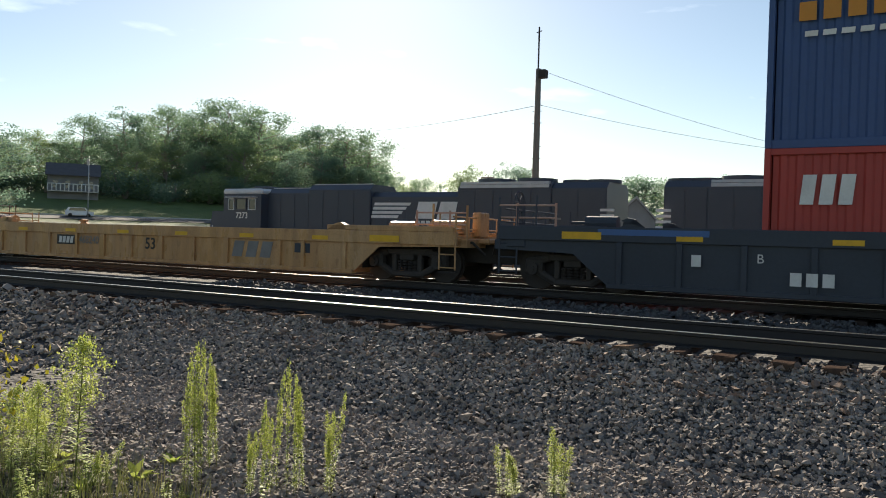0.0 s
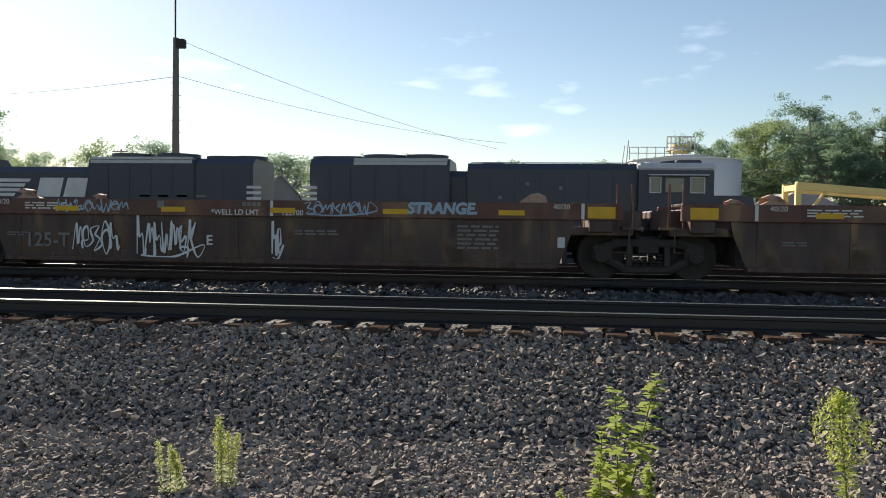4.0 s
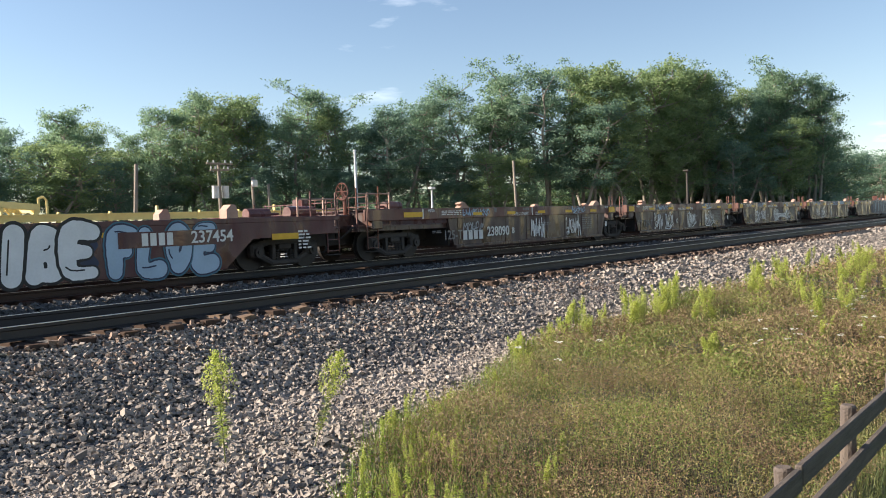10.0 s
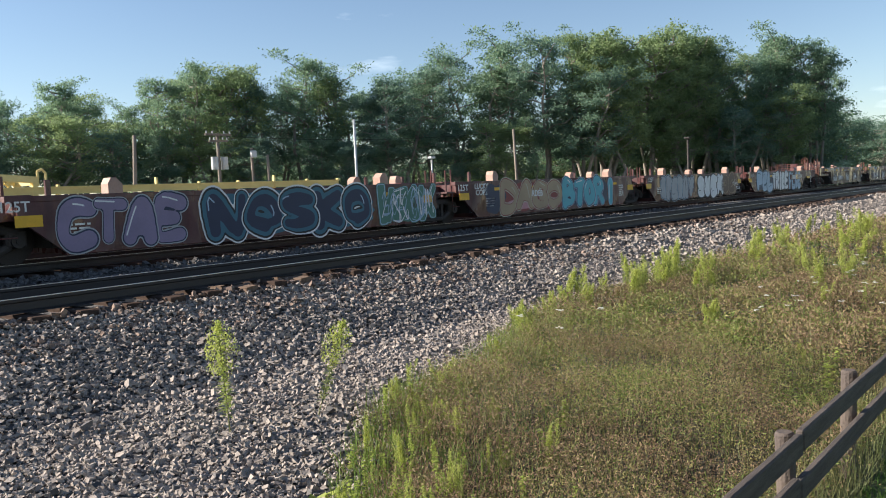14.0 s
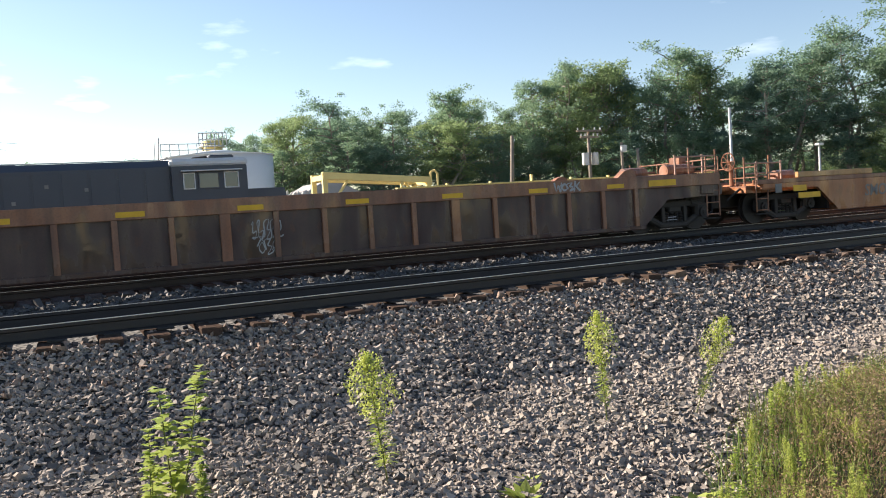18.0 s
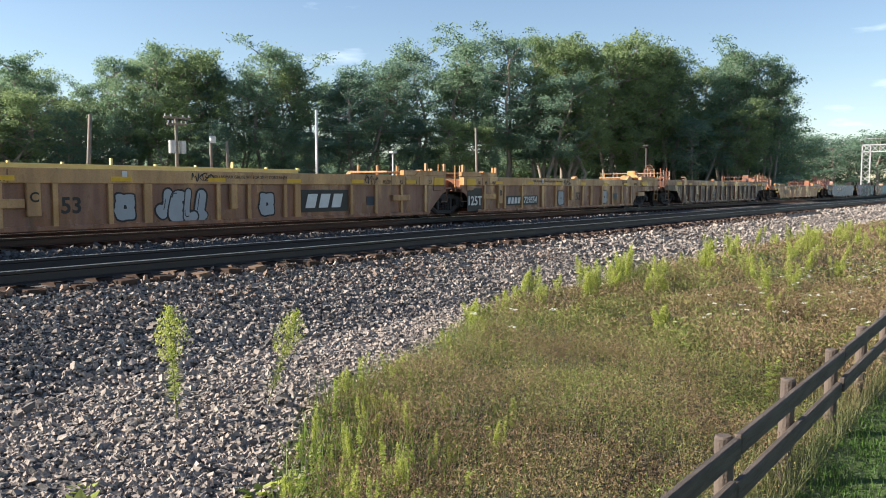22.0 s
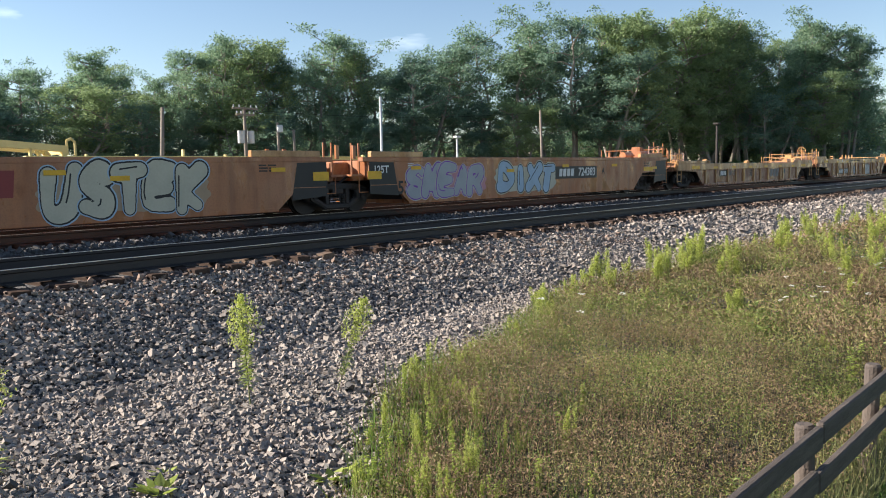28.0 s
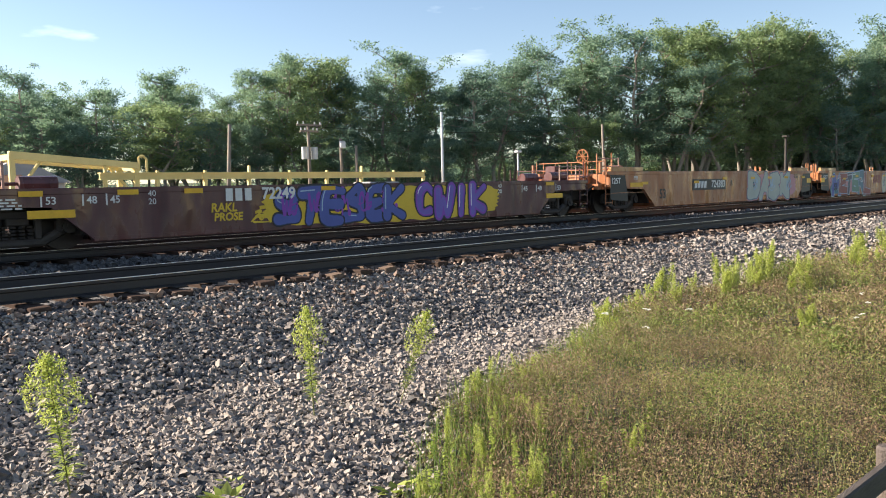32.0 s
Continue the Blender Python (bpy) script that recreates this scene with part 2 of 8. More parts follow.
LOCO = surface("black locomotive paint", (0.044, 0.053, 0.072), 0.40, col2=(0.06, 0.067, 0.082), scale=1, fine=14, bump=0.05)
LOCOGREY = surface("pale grey cab paint", (0.60, 0.61, 0.62), 0.5, col2=(0.42, 0.42, 0.42), scale=2, fine=14, bump=0.05)
YELLOW = surface("yellow steelwork paint", (0.68, 0.55, 0.22), 0.6, col2=(0.50, 0.38, 0.15), scale=1.5, fine=18, bump=0.1)
TANKW = surface("white tank paint", (0.72, 0.73, 0.74), 0.5, col2=(0.6, 0.61, 0.62), scale=0.3, fine=8, bump=0.03)
GALV = surface("galvanised steel", (0.48, 0.49, 0.50), 0.5, 0.4, col2=(0.33, 0.34, 0.35), scale=3, fine=30, bump=0.05)
POLEW = surface("weathered pole wood", (0.22, 0.185, 0.15), 0.85, col2=(0.12, 0.10, 0.085), scale=3, fine=30, bump=0.3, stretch=(4, 4, 0.4))
CONCRETE = surface("pale concrete", (0.48, 0.46, 0.43), 0.85, col2=(0.33, 0.32, 0.30), scale=1, fine=14, bump=0.15)
ROOFM = surface("grey roof sheeting", (0.30, 0.30, 0.31), 0.7, col2=(0.20, 0.20, 0.21), scale=1, fine=14, bump=0.1)
ASPHALT = surface("asphalt", (0.055, 0.055, 0.057), 0.9, col2=(0.09, 0.088, 0.085), scale=0.5, fine=20, bump=0.2)
CONT = {"blue": surface("blue container paint", (0.04, 0.085, 0.22), 0.5, col2=(0.035, 0.065, 0.15), scale=0.6, fine=12, bump=0.06),
        "red": surface("red container paint", (0.42, 0.05, 0.04), 0.5, col2=(0.28, 0.045, 0.038), scale=0.6, fine=12, bump=0.06),
        "orange": surface("orange container paint", (0.62, 0.25, 0.03), 0.5, col2=(0.45, 0.18, 0.03), scale=0.6, fine=12, bump=0.06),
        "sky": surface("light blue container paint", (0.05, 0.13, 0.32), 0.5, col2=(0.05, 0.1, 0.22), scale=0.6, fine=12, bump=0.06)}
SPRAY = {k: surface(k + " spray paint", c, 0.5, col2=tuple(x * 0.7 for x in c), scale=2, fine=20, amount=0.5, bump=0)
         for k, c in (("white", (0.74, 0.74, 0.74)), ("silver", (0.36, 0.37, 0.39)), ("pale blue", (0.34, 0.46, 0.58)), ("turquoise", (0.08, 0.38, 0.46)),
                      ("black", (0.012, 0.012, 0.014)), ("blue", (0.07, 0.10, 0.34)), ("purple", (0.22, 0.05, 0.38)), ("yellow", (0.68, 0.45, 0.03)),
                      ("pink", (0.50, 0.22, 0.25)), ("cream", (0.50, 0.47, 0.36)), ("green", (0.08, 0.20, 0.15)), ("teal", (0.04, 0.14, 0.20)), ("maroon", (0.22, 0.03, 0.03)),
                      ("tan", (0.38, 0.27, 0.17)), ("brown", (0.09, 0.045, 0.03)), ("mauve", (0.24, 0.19, 0.30)), ("sage", (0.40, 0.43, 0.38)), ("violet", (0.15, 0.10, 0.42)), ("navy", (0.02, 0.03, 0.07)))}
GLASS = bpy.data.materials.new("window glass")
GLASS.use_nodes = True
g = GLASS.node_tree.nodes["Principled BSDF"]
g.inputs["Base Color"].default_value, g.inputs["Roughness"].default_value = (0.02, 0.03, 0.04, 1), 0.06
g.inputs["Specular IOR Level"].default_value = 0.8


# ---- making parts ----
def link_mesh(name, me, material, parent=None, label=""):
    me.materials.clear()
    me.materials.append(material)
    ob = new(name, me)
    ob.parent = parent
    return tagged(ob, label)


def part(name, bm, material, parent=None, label="", smooth=False):
    me = bpy.data.meshes.new(name)
    bm.normal_update()
    bm.to_mesh(me)
    bm.free()
    if smooth:
        me.polygons.foreach_set("use_smooth", [True] * len(me.polygons))
    return link_mesh(name, me, material, parent, label)


def thing(name, label, category, group="", at=None, kind=""):
    ob = new(name)
    ob.empty_display_size = 0.2
    if at is not None:
        ob.matrix_basis = at
    return tagged(ob, label, category, group, kind)


def add_box(bm, a, b, bev=0.0):
    r = bmesh.ops.create_cube(bm, size=1)
    for v in r["verts"]:
        v.co = [(a[k] + b[k]) / 2 + v.co[k] * (b[k] - a[k]) for k in range(3)]
    if bev:
        es = list({e for v in r["verts"] for e in v.link_edges})
        bmesh.ops.bevel(bm, geom=es, offset=bev, segments=1, affect="EDGES")
    return bm


def boxes(*ab, bev=0.0):
    bm = bmesh.new()
    for a, b in ab:
        add_box(bm, a, b, bev)
    return bm


def add_rod(bm, p, q, r, n=8, r2=None):
    p, q = Vector(p), Vector(q)
    d = q - p
    res = bmesh.ops.create_cone(bm, cap_ends=True, segments=n, radius1=r, radius2=r if r2 is None else r2, depth=d.length)
    m = Matrix.Translation((p + q) / 2) @ d.to_track_quat("Z", "Y").to_matrix().to_4x4()
    bmesh.ops.transform(bm, matrix=m, verts=res["verts"])
    return bm


def rods(*pq, n=8):
    bm = bmesh.new()
    for p, q, r in pq:
        add_rod(bm, p, q, r, n)
    return bm


def plate(pts, y0, y1):
    """A plate with the outline pts in x and z, between y0 and y1."""
    bm = bmesh.new()
    f = [bm.verts.new((x, y0, z)) for x, z in pts]
    b = [bm.verts.new((x, y1, z)) for x, z in pts]
    bm.faces.new(f)
    bm.faces.new(b[::-1])
    for i in range(len(pts)):
        j = (i + 1) % len(pts)
        bm.faces.new((f[j], f[i], b[i], b[j]))
    bmesh.ops.recalc_face_normals(bm, faces=bm.faces)
    return bm


def soup(name, verts, faces, material, label="", category="", parent=None, smooth=False):
    """One mesh of very many small pieces, as stuff."""
    me = bpy.data.meshes.new(name)
    nv, nf, k = len(verts), len(faces), faces.shape[1]
    me.vertices.add(nv)
    me.vertices.foreach_set("co", np.ascontiguousarray(verts, dtype=np.float32).ravel())
    me.loops.add(nf * k)
    me.loops.foreach_set("vertex_index", np.ascontiguousarray(faces, dtype=np.int32).ravel())
    me.polygons.add(nf)
    me.polygons.foreach_set("loop_start", np.arange(0, nf * k, k, dtype=np.int32))
    me.update(calc_edges=True)
    return tagged(link_mesh(name, me, material, parent), label, category, kind="stuff")


def turns(n, rng):
    """Random turns, as n 3 x 3 matrices."""
    q = rng.normal(size=(n, 4))
    q /= np.linalg.norm(q, axis=1)[:, None]
    w, x, y, z = q.T
    return np.stack([1 - 2 * (y * y + z * z), 2 * (x * y - z * w), 2 * (x * z + y * w), 2 * (x * y + z * w), 1 - 2 * (x * x + z * z), 2 * (y * z - x * w),
                     2 * (x * z - y * w), 2 * (y * z + x * w), 1 - 2 * (x * x + y * y)], -1).reshape(n, 3, 3)


TEXTS = {}


def text_mesh(body, size, bold=0.0, shear=0.0, depth=0.004):
    key = (body, size, bold, shear)
    if key not in TEXTS:
        cu = bpy.data.curves.new("text", "FONT")
        cu.body, cu.size, cu.offset, cu.shear, cu.extrude, cu.align_x, cu.align_y = body, size, bold, shear, depth / 2, "CENTER", "CENTER"
        cu.resolution_u = 3
        ob = new("text", cu)
        me = bpy.data.meshes.new_from_object(ob)
        bpy.data.objects.remove(ob)
        TEXTS[key] = me
    return TEXTS[key]


def lettering(parent, body, x, z, y, size, material, bold=0.0, shear=0.0, wide=1.0, tall=1.0, name="lettering", label=""):
    """Flat letters on a side that faces -y."""
    me = text_mesh(body, size, bold, shear).copy()
    ob = link_mesh(name, me, material, parent, label)
    ob.matrix_basis = Matrix.Translation((x, y, z)) @ Euler((radians(90), 0, 0)).to_matrix().to_4x4() @ Matrix.Diagonal((wide, tall, 1, 1))
    return ob


# ---- ground, tracks, fence and plants ----
RAIL_Y = (10.02, 16.45, 20.75)  # nearer rail of each track, at x = 0
BEAR = 0.011  # the tracks bear away by this much a metre along x
YARD_Z = -1.6
PROFILE_Y = [-400, 1.5, 7.4, 9.25, 9.5, 13.0, 14.2, 15.2, 23.4, 26.0, 400]
PROFILE_Z = [-1.3, -1.3, -0.95, -0.36, -0.245, -0.235, -0.32, -0.26, -0.26, YARD_Z, YARD_Z]
EDGE_X = [-60, -12, -5, -3.5, 3.0, 4.4, 5.3, 6.4, 7.9, 9.0, 11, 15, 24, 60, 300]
EDGE_Y = [4.6, 4.6, 4.7, 3.6, 3.6, 4.8, 5.4, 5.8, 6.0, 6.5, 7.1, 7.3, 7.4, 7.6, 7.6]


def ground_z(x, y):
    """Height of the ground: the roadbed's profile, and the hill beyond the yard."""
    x, y = np.asarray(x, float), np.asarray(y, float)
    z = np.interp(y - BEAR * np.clip(x, -80, 120) * (y > 6.5), PROFILE_Y, PROFILE_Z)
    far, az = np.hypot(x, y), np.degrees(np.arctan2(-x, np.maximum(y, 1)))
    side = np.clip((az - 30) / 14, 0, 1) * np.clip((y - 35) / 20, 0, 1)
    hill = np.interp(far, [0, 95, 150, 185, 230, 320], [0, 0.6, 4.4, 9.6, 12, 16])
    back = np.interp(far, [0, 120, 260, 400], [0, 0, 5, 8]) * np.clip((y - 60) / 60, 0, 1)
    return z + np.maximum(hill * side, back)


rng = np.random.default_rng(4)
gx = np.unique(np.concatenate([np.linspace(-420, -30, 40), np.linspace(-30, 60, 181), np.linspace(60, 420, 50)]))
gy = np.unique(np.concatenate([np.linspace(-120, 1, 16), np.linspace(1, 27, 105), np.linspace(27, 400, 60)]))
X, Y = np.meshgrid(gx, gy)
Z = ground_z(X, Y)
near = (Y < 9) & (Y > -3) & (X > -30) & (X < 60)
Z = Z + near * rng.normal(0, 0.012, X.shape)
idx = np.arange(X.size).reshape(X.shape)
quads = np.stack([idx[:-1, :-1], idx[:-1, 1:], idx[1:, 1:], idx[1:, :-1]], -1).reshape(-1, 4)

GROUND = bpy.data.materials.new("earth, gravel and grass")
GROUND.use_nodes = True
n, l = GROUND.node_tree.nodes, GROUND.node_tree.links
b = n["Principled BSDF"]
b.inputs["Roughness"].default_value = 0.95
tc = n.new("ShaderNodeTexCoord")
sep = n.new("ShaderNodeSeparateXYZ")
l.new(tc.outputs["Object"], sep.inputs[0])
noi, vor = n.new("ShaderNodeTexNoise"), n.new("ShaderNodeTexVoronoi")
noi.inputs["Scale"].default_value, noi.inputs["Detail"].default_value, vor.inputs["Scale"].default_value = 0.5, 6, 13
for t in (noi, vor):
    l.new(tc.outputs["Object"], t.inputs["Vector"])


def shade(a, c, fac):
    m = n.new("ShaderNodeMix")
    m.data_type = "RGBA"
    for k, v in ((6, a), (7, c)):
        if isinstance(v, tuple):
            m.inputs[k].default_value = (*v, 1)
        else:
            l.new(v, m.inputs[k])
    l.new(fac, m.inputs[0])
    return m.outputs[2]


def step(axis, lo, hi, wob=0.0):
    m = n.new("ShaderNodeMapRange")
    m.inputs[1].default_value, m.inputs[2].default_value = lo, hi
    if wob:
        a = n.new("ShaderNodeMath")
        a.operation = "MULTIPLY_ADD"
        l.new(noi.outputs[0], a.inputs[0])
        a.inputs[1].default_value = wob
        l.new(sep.outputs[axis], a.inputs[2])
        l.new(a.outputs[0], m.inputs[0])
    else:
        l.new(sep.outputs[axis], m.inputs[0])
    return m.outputs[0]


# gravel bed: dark fines, with the shade between the stones painted in
gravel = shade((0.035, 0.032, 0.03), (0.11, 0.10, 0.092), vor.outputs["Color"])
soil = shade((0.03, 0.026, 0.016), (0.075, 0.06, 0.034), noi.outputs[0])
turf = shade((0.035, 0.07, 0.016), (0.075, 0.11, 0.03), noi.outputs[0])
yard = shade((0.20, 0.185, 0.165), (0.33, 0.31, 0.28), noi.outputs[0])
col = shade(turf, soil, step(1, 1.2, 1.9, 0.3))
col = shade(col, gravel, step(1, 4.0, 5.2, 0.6))
col = shade(col, yard, step(1, 24.5, 26.0, 0.6))
hillgrass = shade((0.05, 0.10, 0.02), (0.13, 0.17, 0.04), noi.outputs[0])
col = shade(col, hillgrass, step(2, 1.5, 3.0, 0.8))
wood = n.new("ShaderNodeMath")  # leaf mould under the wood
wood.operation = "MULTIPLY_ADD"
l.new(sep.outputs[0], wood.inputs[0])
wood.inputs[1].default_value = 0.62
l.new(sep.outputs[1], wood.inputs[2])
wr_ = n.new("ShaderNodeMapRange")
wr_.inputs[1].default_value, wr_.inputs[2].default_value = 78, 86
l.new(wood.outputs[0], wr_.inputs[0])
col = shade(col, shade((0.022, 0.032, 0.012), (0.05, 0.07, 0.02), noi.outputs[0]), wr_.outputs[0])
l.new(col, b.inputs["Base Color"])
bp = n.new("ShaderNodeBump")
bp.inputs["Strength"].default_value, bp.inputs["Distance"].default_value = 0.8, 0.05
l.new(vor.outputs["Distance"], bp.inputs["Height"])
l.new(bp.outputs[0], b.inputs["Normal"])
ground = soup("ground", np.stack([X, Y, Z], -1).reshape(-1, 3), quads, GROUND)
del ground["kind"]
tagged(ground, "gravel, soil and rough grass ground", "ground", kind="structure")


def stones(name, n, xr, yr, size, material, label, dense=None, lift=0.3):
    """n crushed stones, each a knocked-about block, bedded in the ground."""
    x, y = rng.uniform(*xr, n), rng.uniform(*yr, n)
    if dense is not None:
        keep = dense(x, y)
        x, y = x[keep], y[keep]
    n = len(x)
    cube = np.array([[a, b, c] for a in (-1, 1) for b in (-1, 1) for c in (-1, 1)], float)
    faces = np.array([[0, 1, 3, 2], [4, 6, 7, 5], [0, 4, 5, 1], [2, 3, 7, 6], [0, 2, 6, 4], [1, 5, 7, 3]])
    v = cube[None] * rng.uniform(0.5, 1.0, (n, 8, 1)) * rng.uniform(0.6, 1.2, (n, 8, 3))
    s = size * np.exp(rng.normal(0, 0.25, n)) / 2
    v = v * (s[:, None] * np.stack([rng.uniform(0.95, 1.6, n), rng.uniform(0.75, 1.15, n), rng.uniform(0.5, 0.95, n)], -1))[:, None]
    q, w, e = rng.uniform(0, 6.283, n), rng.normal(0, 0.5, n), rng.normal(0, 0.5, n)
    v = np.stack([v[..., 0] * np.cos(w)[:, None] + v[..., 2] * np.sin(w)[:, None], v[..., 1], v[..., 2] * np.cos(w)[:, None] - v[..., 0] * np.sin(w)[:, None]], -1)
    v = np.stack([v[..., 0], v[..., 1] * np.cos(e)[:, None] - v[..., 2] * np.sin(e)[:, None], v[..., 2] * np.cos(e)[:, None] + v[..., 1] * np.sin(e)[:, None]], -1)
    v = np.stack([v[..., 0] * np.cos(q)[:, None] - v[..., 1] * np.sin(q)[:, None], v[..., 1] * np.cos(q)[:, None] + v[..., 0] * np.sin(q)[:, None], v[..., 2]], -1)
    v += np.stack([x, y, ground_z(x, y) + s * (lift + rng.uniform(-0.5, 1.0, n))], -1)[:, None]
    f = faces[None] + (np.arange(n) * 8)[:, None, None]
    low = v[:, faces].mean(2)[:, :, 2].argsort(1)[:, 2:]  # the two lowest faces lie bedded in the ground
    f = np.take_along_axis(f, low[:, :, None], 1)
    ob = soup(name, v.reshape(-1, 3), f.reshape(-1, 4), material, label, "ballast")
    ob.data.shade_flat()
    return ob


bare = lambda x, y: (y > np.interp(x, EDGE_X, EDGE_Y) - rng.uniform(0, 0.8, len(x)) ** 2)
stones("ballast_stones", 118000, (-9.5, 10.5), (3.2, 7.2), 0.036, STONE, "grey and tan crushed stone ballast below the near track", bare)
stones("ballast_stones", 62000, (-11, 17), (7.1, 9.5), 0.042, STONE, "grey and tan crushed stone ballast beside the near track", bare)
stones("ballast_stones", 14000, (10.4, 17), (5.0, 7.2), 0.042, STONE, "grey and tan crushed stone ballast beside the field", bare)
stones("ballast_stones", 24000, (17, 48), (6.8, 9.5), 0.074, STONE, "grey crushed stone ballast along the embankment", bare)
stones("ballast_stones", 16000, (-34, -11), (4.2, 9.5), 0.078, STONE, "grey crushed stone ballast along the embankment", bare)
stones("ballast_stones", 18000, (-16, 40), (12.2, 15.9), 0.07, STONE_DARK, "dark grey ballast between the two main tracks")
stones("ballast_stones", 11000, (-14, 40), (8.6, 9.95), 0.05, STONE_RED, "rust-stained ballast along the tie ends")
stones("ballast_stones", 7000, (-12, 22), (3.4, 9.3), 0.045, STONE_DARK, "small dark chips among the ballast", bare, 0.6)


# tracks
def rail_profile():
    h = [(-0.075, -0.17), (-0.075, -0.16), (-0.012, -0.14), (-0.009, -0.05), (-0.036, -0.035), (-0.037, -0.008), (-0.03, 0.0)]
    return h + [(-y, z) for y, z in h[::-1]]


def rail(parent, y, x0, x1, z):
    pts = rail_profile()
    bm = bmesh.new()
    a = [bm.verts.new((x0, y + p, z + q)) for p, q in pts]
    c = [bm.verts.new((x1, y + p, z + q)) for p, q in pts]
    for i in range(len(pts)):
        j = (i + 1) % len(pts)
        bm.faces.new((a[i], a[j], c[j], c[i]))
    r = part("rail", bm, RAILM, parent, "rusty steel rail")
    part("rail_head", boxes(((x0, y - 0.028, z + 0.0005), (x1, y + 0.028, z + 0.005))), RAILTOP, r, "polished running surface")
    return r


tie_bm = boxes(((-0.115, -1.3, -0.18), (0.115, 1.3, 0.0)), bev=0.012)
tie_mesh = []
for k in range(4):
    bm = tie_bm.copy()
    for v in bm.verts:
        v.co += Vector((rng.normal(0, 0.006), rng.normal(0, 0.012), rng.normal(0, 0.005)))
    me = bpy.data.meshes.new("tie")
    bm.to_mesh(me)
    me.materials.append(TIE_PALE if k == 3 else TIE)
    tie_mesh.append(me)
track_names = ("near main track with wooden ties", "second main track under the train", "third track beyond the train")
for k, ry in enumerate(RAIL_Y):
    tr = tagged(new("track_%d" % (k + 1)), track_names[k], "track", kind="structure")
    tr.matrix_basis = pose(0, ry, 0, 0, 0, math.degrees(math.atan(BEAR))) @ pose(0, -ry, 0)
    for y in (ry, ry + 1.505):
        rail(tr, y, -400, 420, 0.0)
    if k == 0:
        x = -34.0
        while x < 108:
            t = new("tie", tie_mesh[3 if rng.random() < 0.10 else int(rng.integers(0, 3))])
            t.parent = tr
            t.matrix_basis = pose(x, ry + 0.75 + rng.normal(0, 0.03), -0.185 + rng.normal(0, 0.008), 0, 0, rng.normal(0, 0.7))
            x += 0.575 + rng.normal(0, 0.03)
        bm = bmesh.new()
        for j in range(100):
            x = -20 + j * 0.58
            add_box(bm, (x - 0.09, ry - 0.19, -0.185), (x + 0.09, ry + 0.19, -0.165))
        tagged(part("tie_plates", bm, UNDER, tr, "rusty tie plates under the rail"), kind="stuff")
    else:
        bm = bmesh.new()
        for j in range(230):
            x = -40 + j * 0.58
            add_box(bm, (x - 0.115, ry - 0.55, -0.36), (x + 0.115, ry + 2.05, -0.185))
        tagged(part("ties", bm, TIE, tr, "dark ties under the track"), kind="stuff")
# yard tracks
for k, ry in enumerate((30.25, 35.0)):
    tr = tagged(new("yard_track_%d" % (k + 1)), "yard track behind the main line", "track", kind="structure")
    for y in (ry, ry + 1.505):
        rail(tr, y, -150, 60, -1.35)
    bm = bmesh.new()
    for j in range(180):
        x = -70 + j * 0.6
        add_box(bm, (x - 0.115, ry - 0.55, -1.66), (x + 0.115, ry + 2.05, -1.52))
    tagged(part("ties", bm, TIE, tr, "dark ties in the yard"), kind="stuff")

# fence along the field: posts and two rails
FY, FTOP, FSTEP = 1.40, -0.42, 1.612
fence = thing("wooden_fence", "weathered two-rail wooden fence beside the field", "fence")
post_x = [1.80 + k * FSTEP for k in range(26)]
for x in post_x:
    h = rng.normal(0, 0.02)
    p = part("post", add_rod(rods(((0, 0, -1.0), (0, 0, -0.09), 0.058), n=14), (0, 0, -0.09), (0, 0, -0.075), 0.058, 14, 0.046), WOODPOST, fence, "round sawn-off post")
    p.matrix_basis = pose(x, FY + 0.10, FTOP + h, rng.normal(0, 1.2), rng.normal(0, 1.2), 0)
for z, dy in ((FTOP - 0.12, 0.0), (FTOP - 0.42, 0.0)):
    for j in range(0, 24, 2):
        q = part("fence_rail", boxes(((post_x[j] - 0.05, -0.025, -0.066), (post_x[j + 2] - 0.06, 0.025, 0.066)), bev=0.01), WOODRAIL, fence)
        q.matrix_basis = pose(0, FY + dy + rng.normal(0, 0.008), z + rng.normal(0, 0.012), 0, rng.normal(0, 0.08), 0)


# grass
def blades(name, x, y, h, w, lean, material, label, category="grass", base=None):
    k = len(x)
    az, tilt, fac = rng.uniform(0, 6.283, k), np.abs(rng.normal(0, lean, k)), rng.uniform(0, 6.283, k)
    z = ground_z(x, y) - 0.02 if base is None else base
    top = np.stack([np.cos(az) * np.sin(tilt), np.sin(az) * np.sin(tilt), np.cos(tilt)], -1) * h[:, None]
    mid = top * 0.55 + np.stack([0 * h, 0 * h, 0.06 * h], -1)
    side = np.stack([np.cos(fac), np.sin(fac), 0 * fac], -1) * (w / 2)[:, None]
    o = np.stack([x, y, z], -1)
    v = np.stack([o - side, o + side, o + mid + side * 0.8, o + top + side * 0.12, o + top - side * 0.12, o + mid - side * 0.8], 1)
    f = np.array([[0, 1, 2, 5], [5, 2, 3, 4]])[None] + (np.arange(k) * 6)[:, None, None]
    return soup(name, v.reshape(-1, 3), f.reshape(-1, 4), material, label, category)


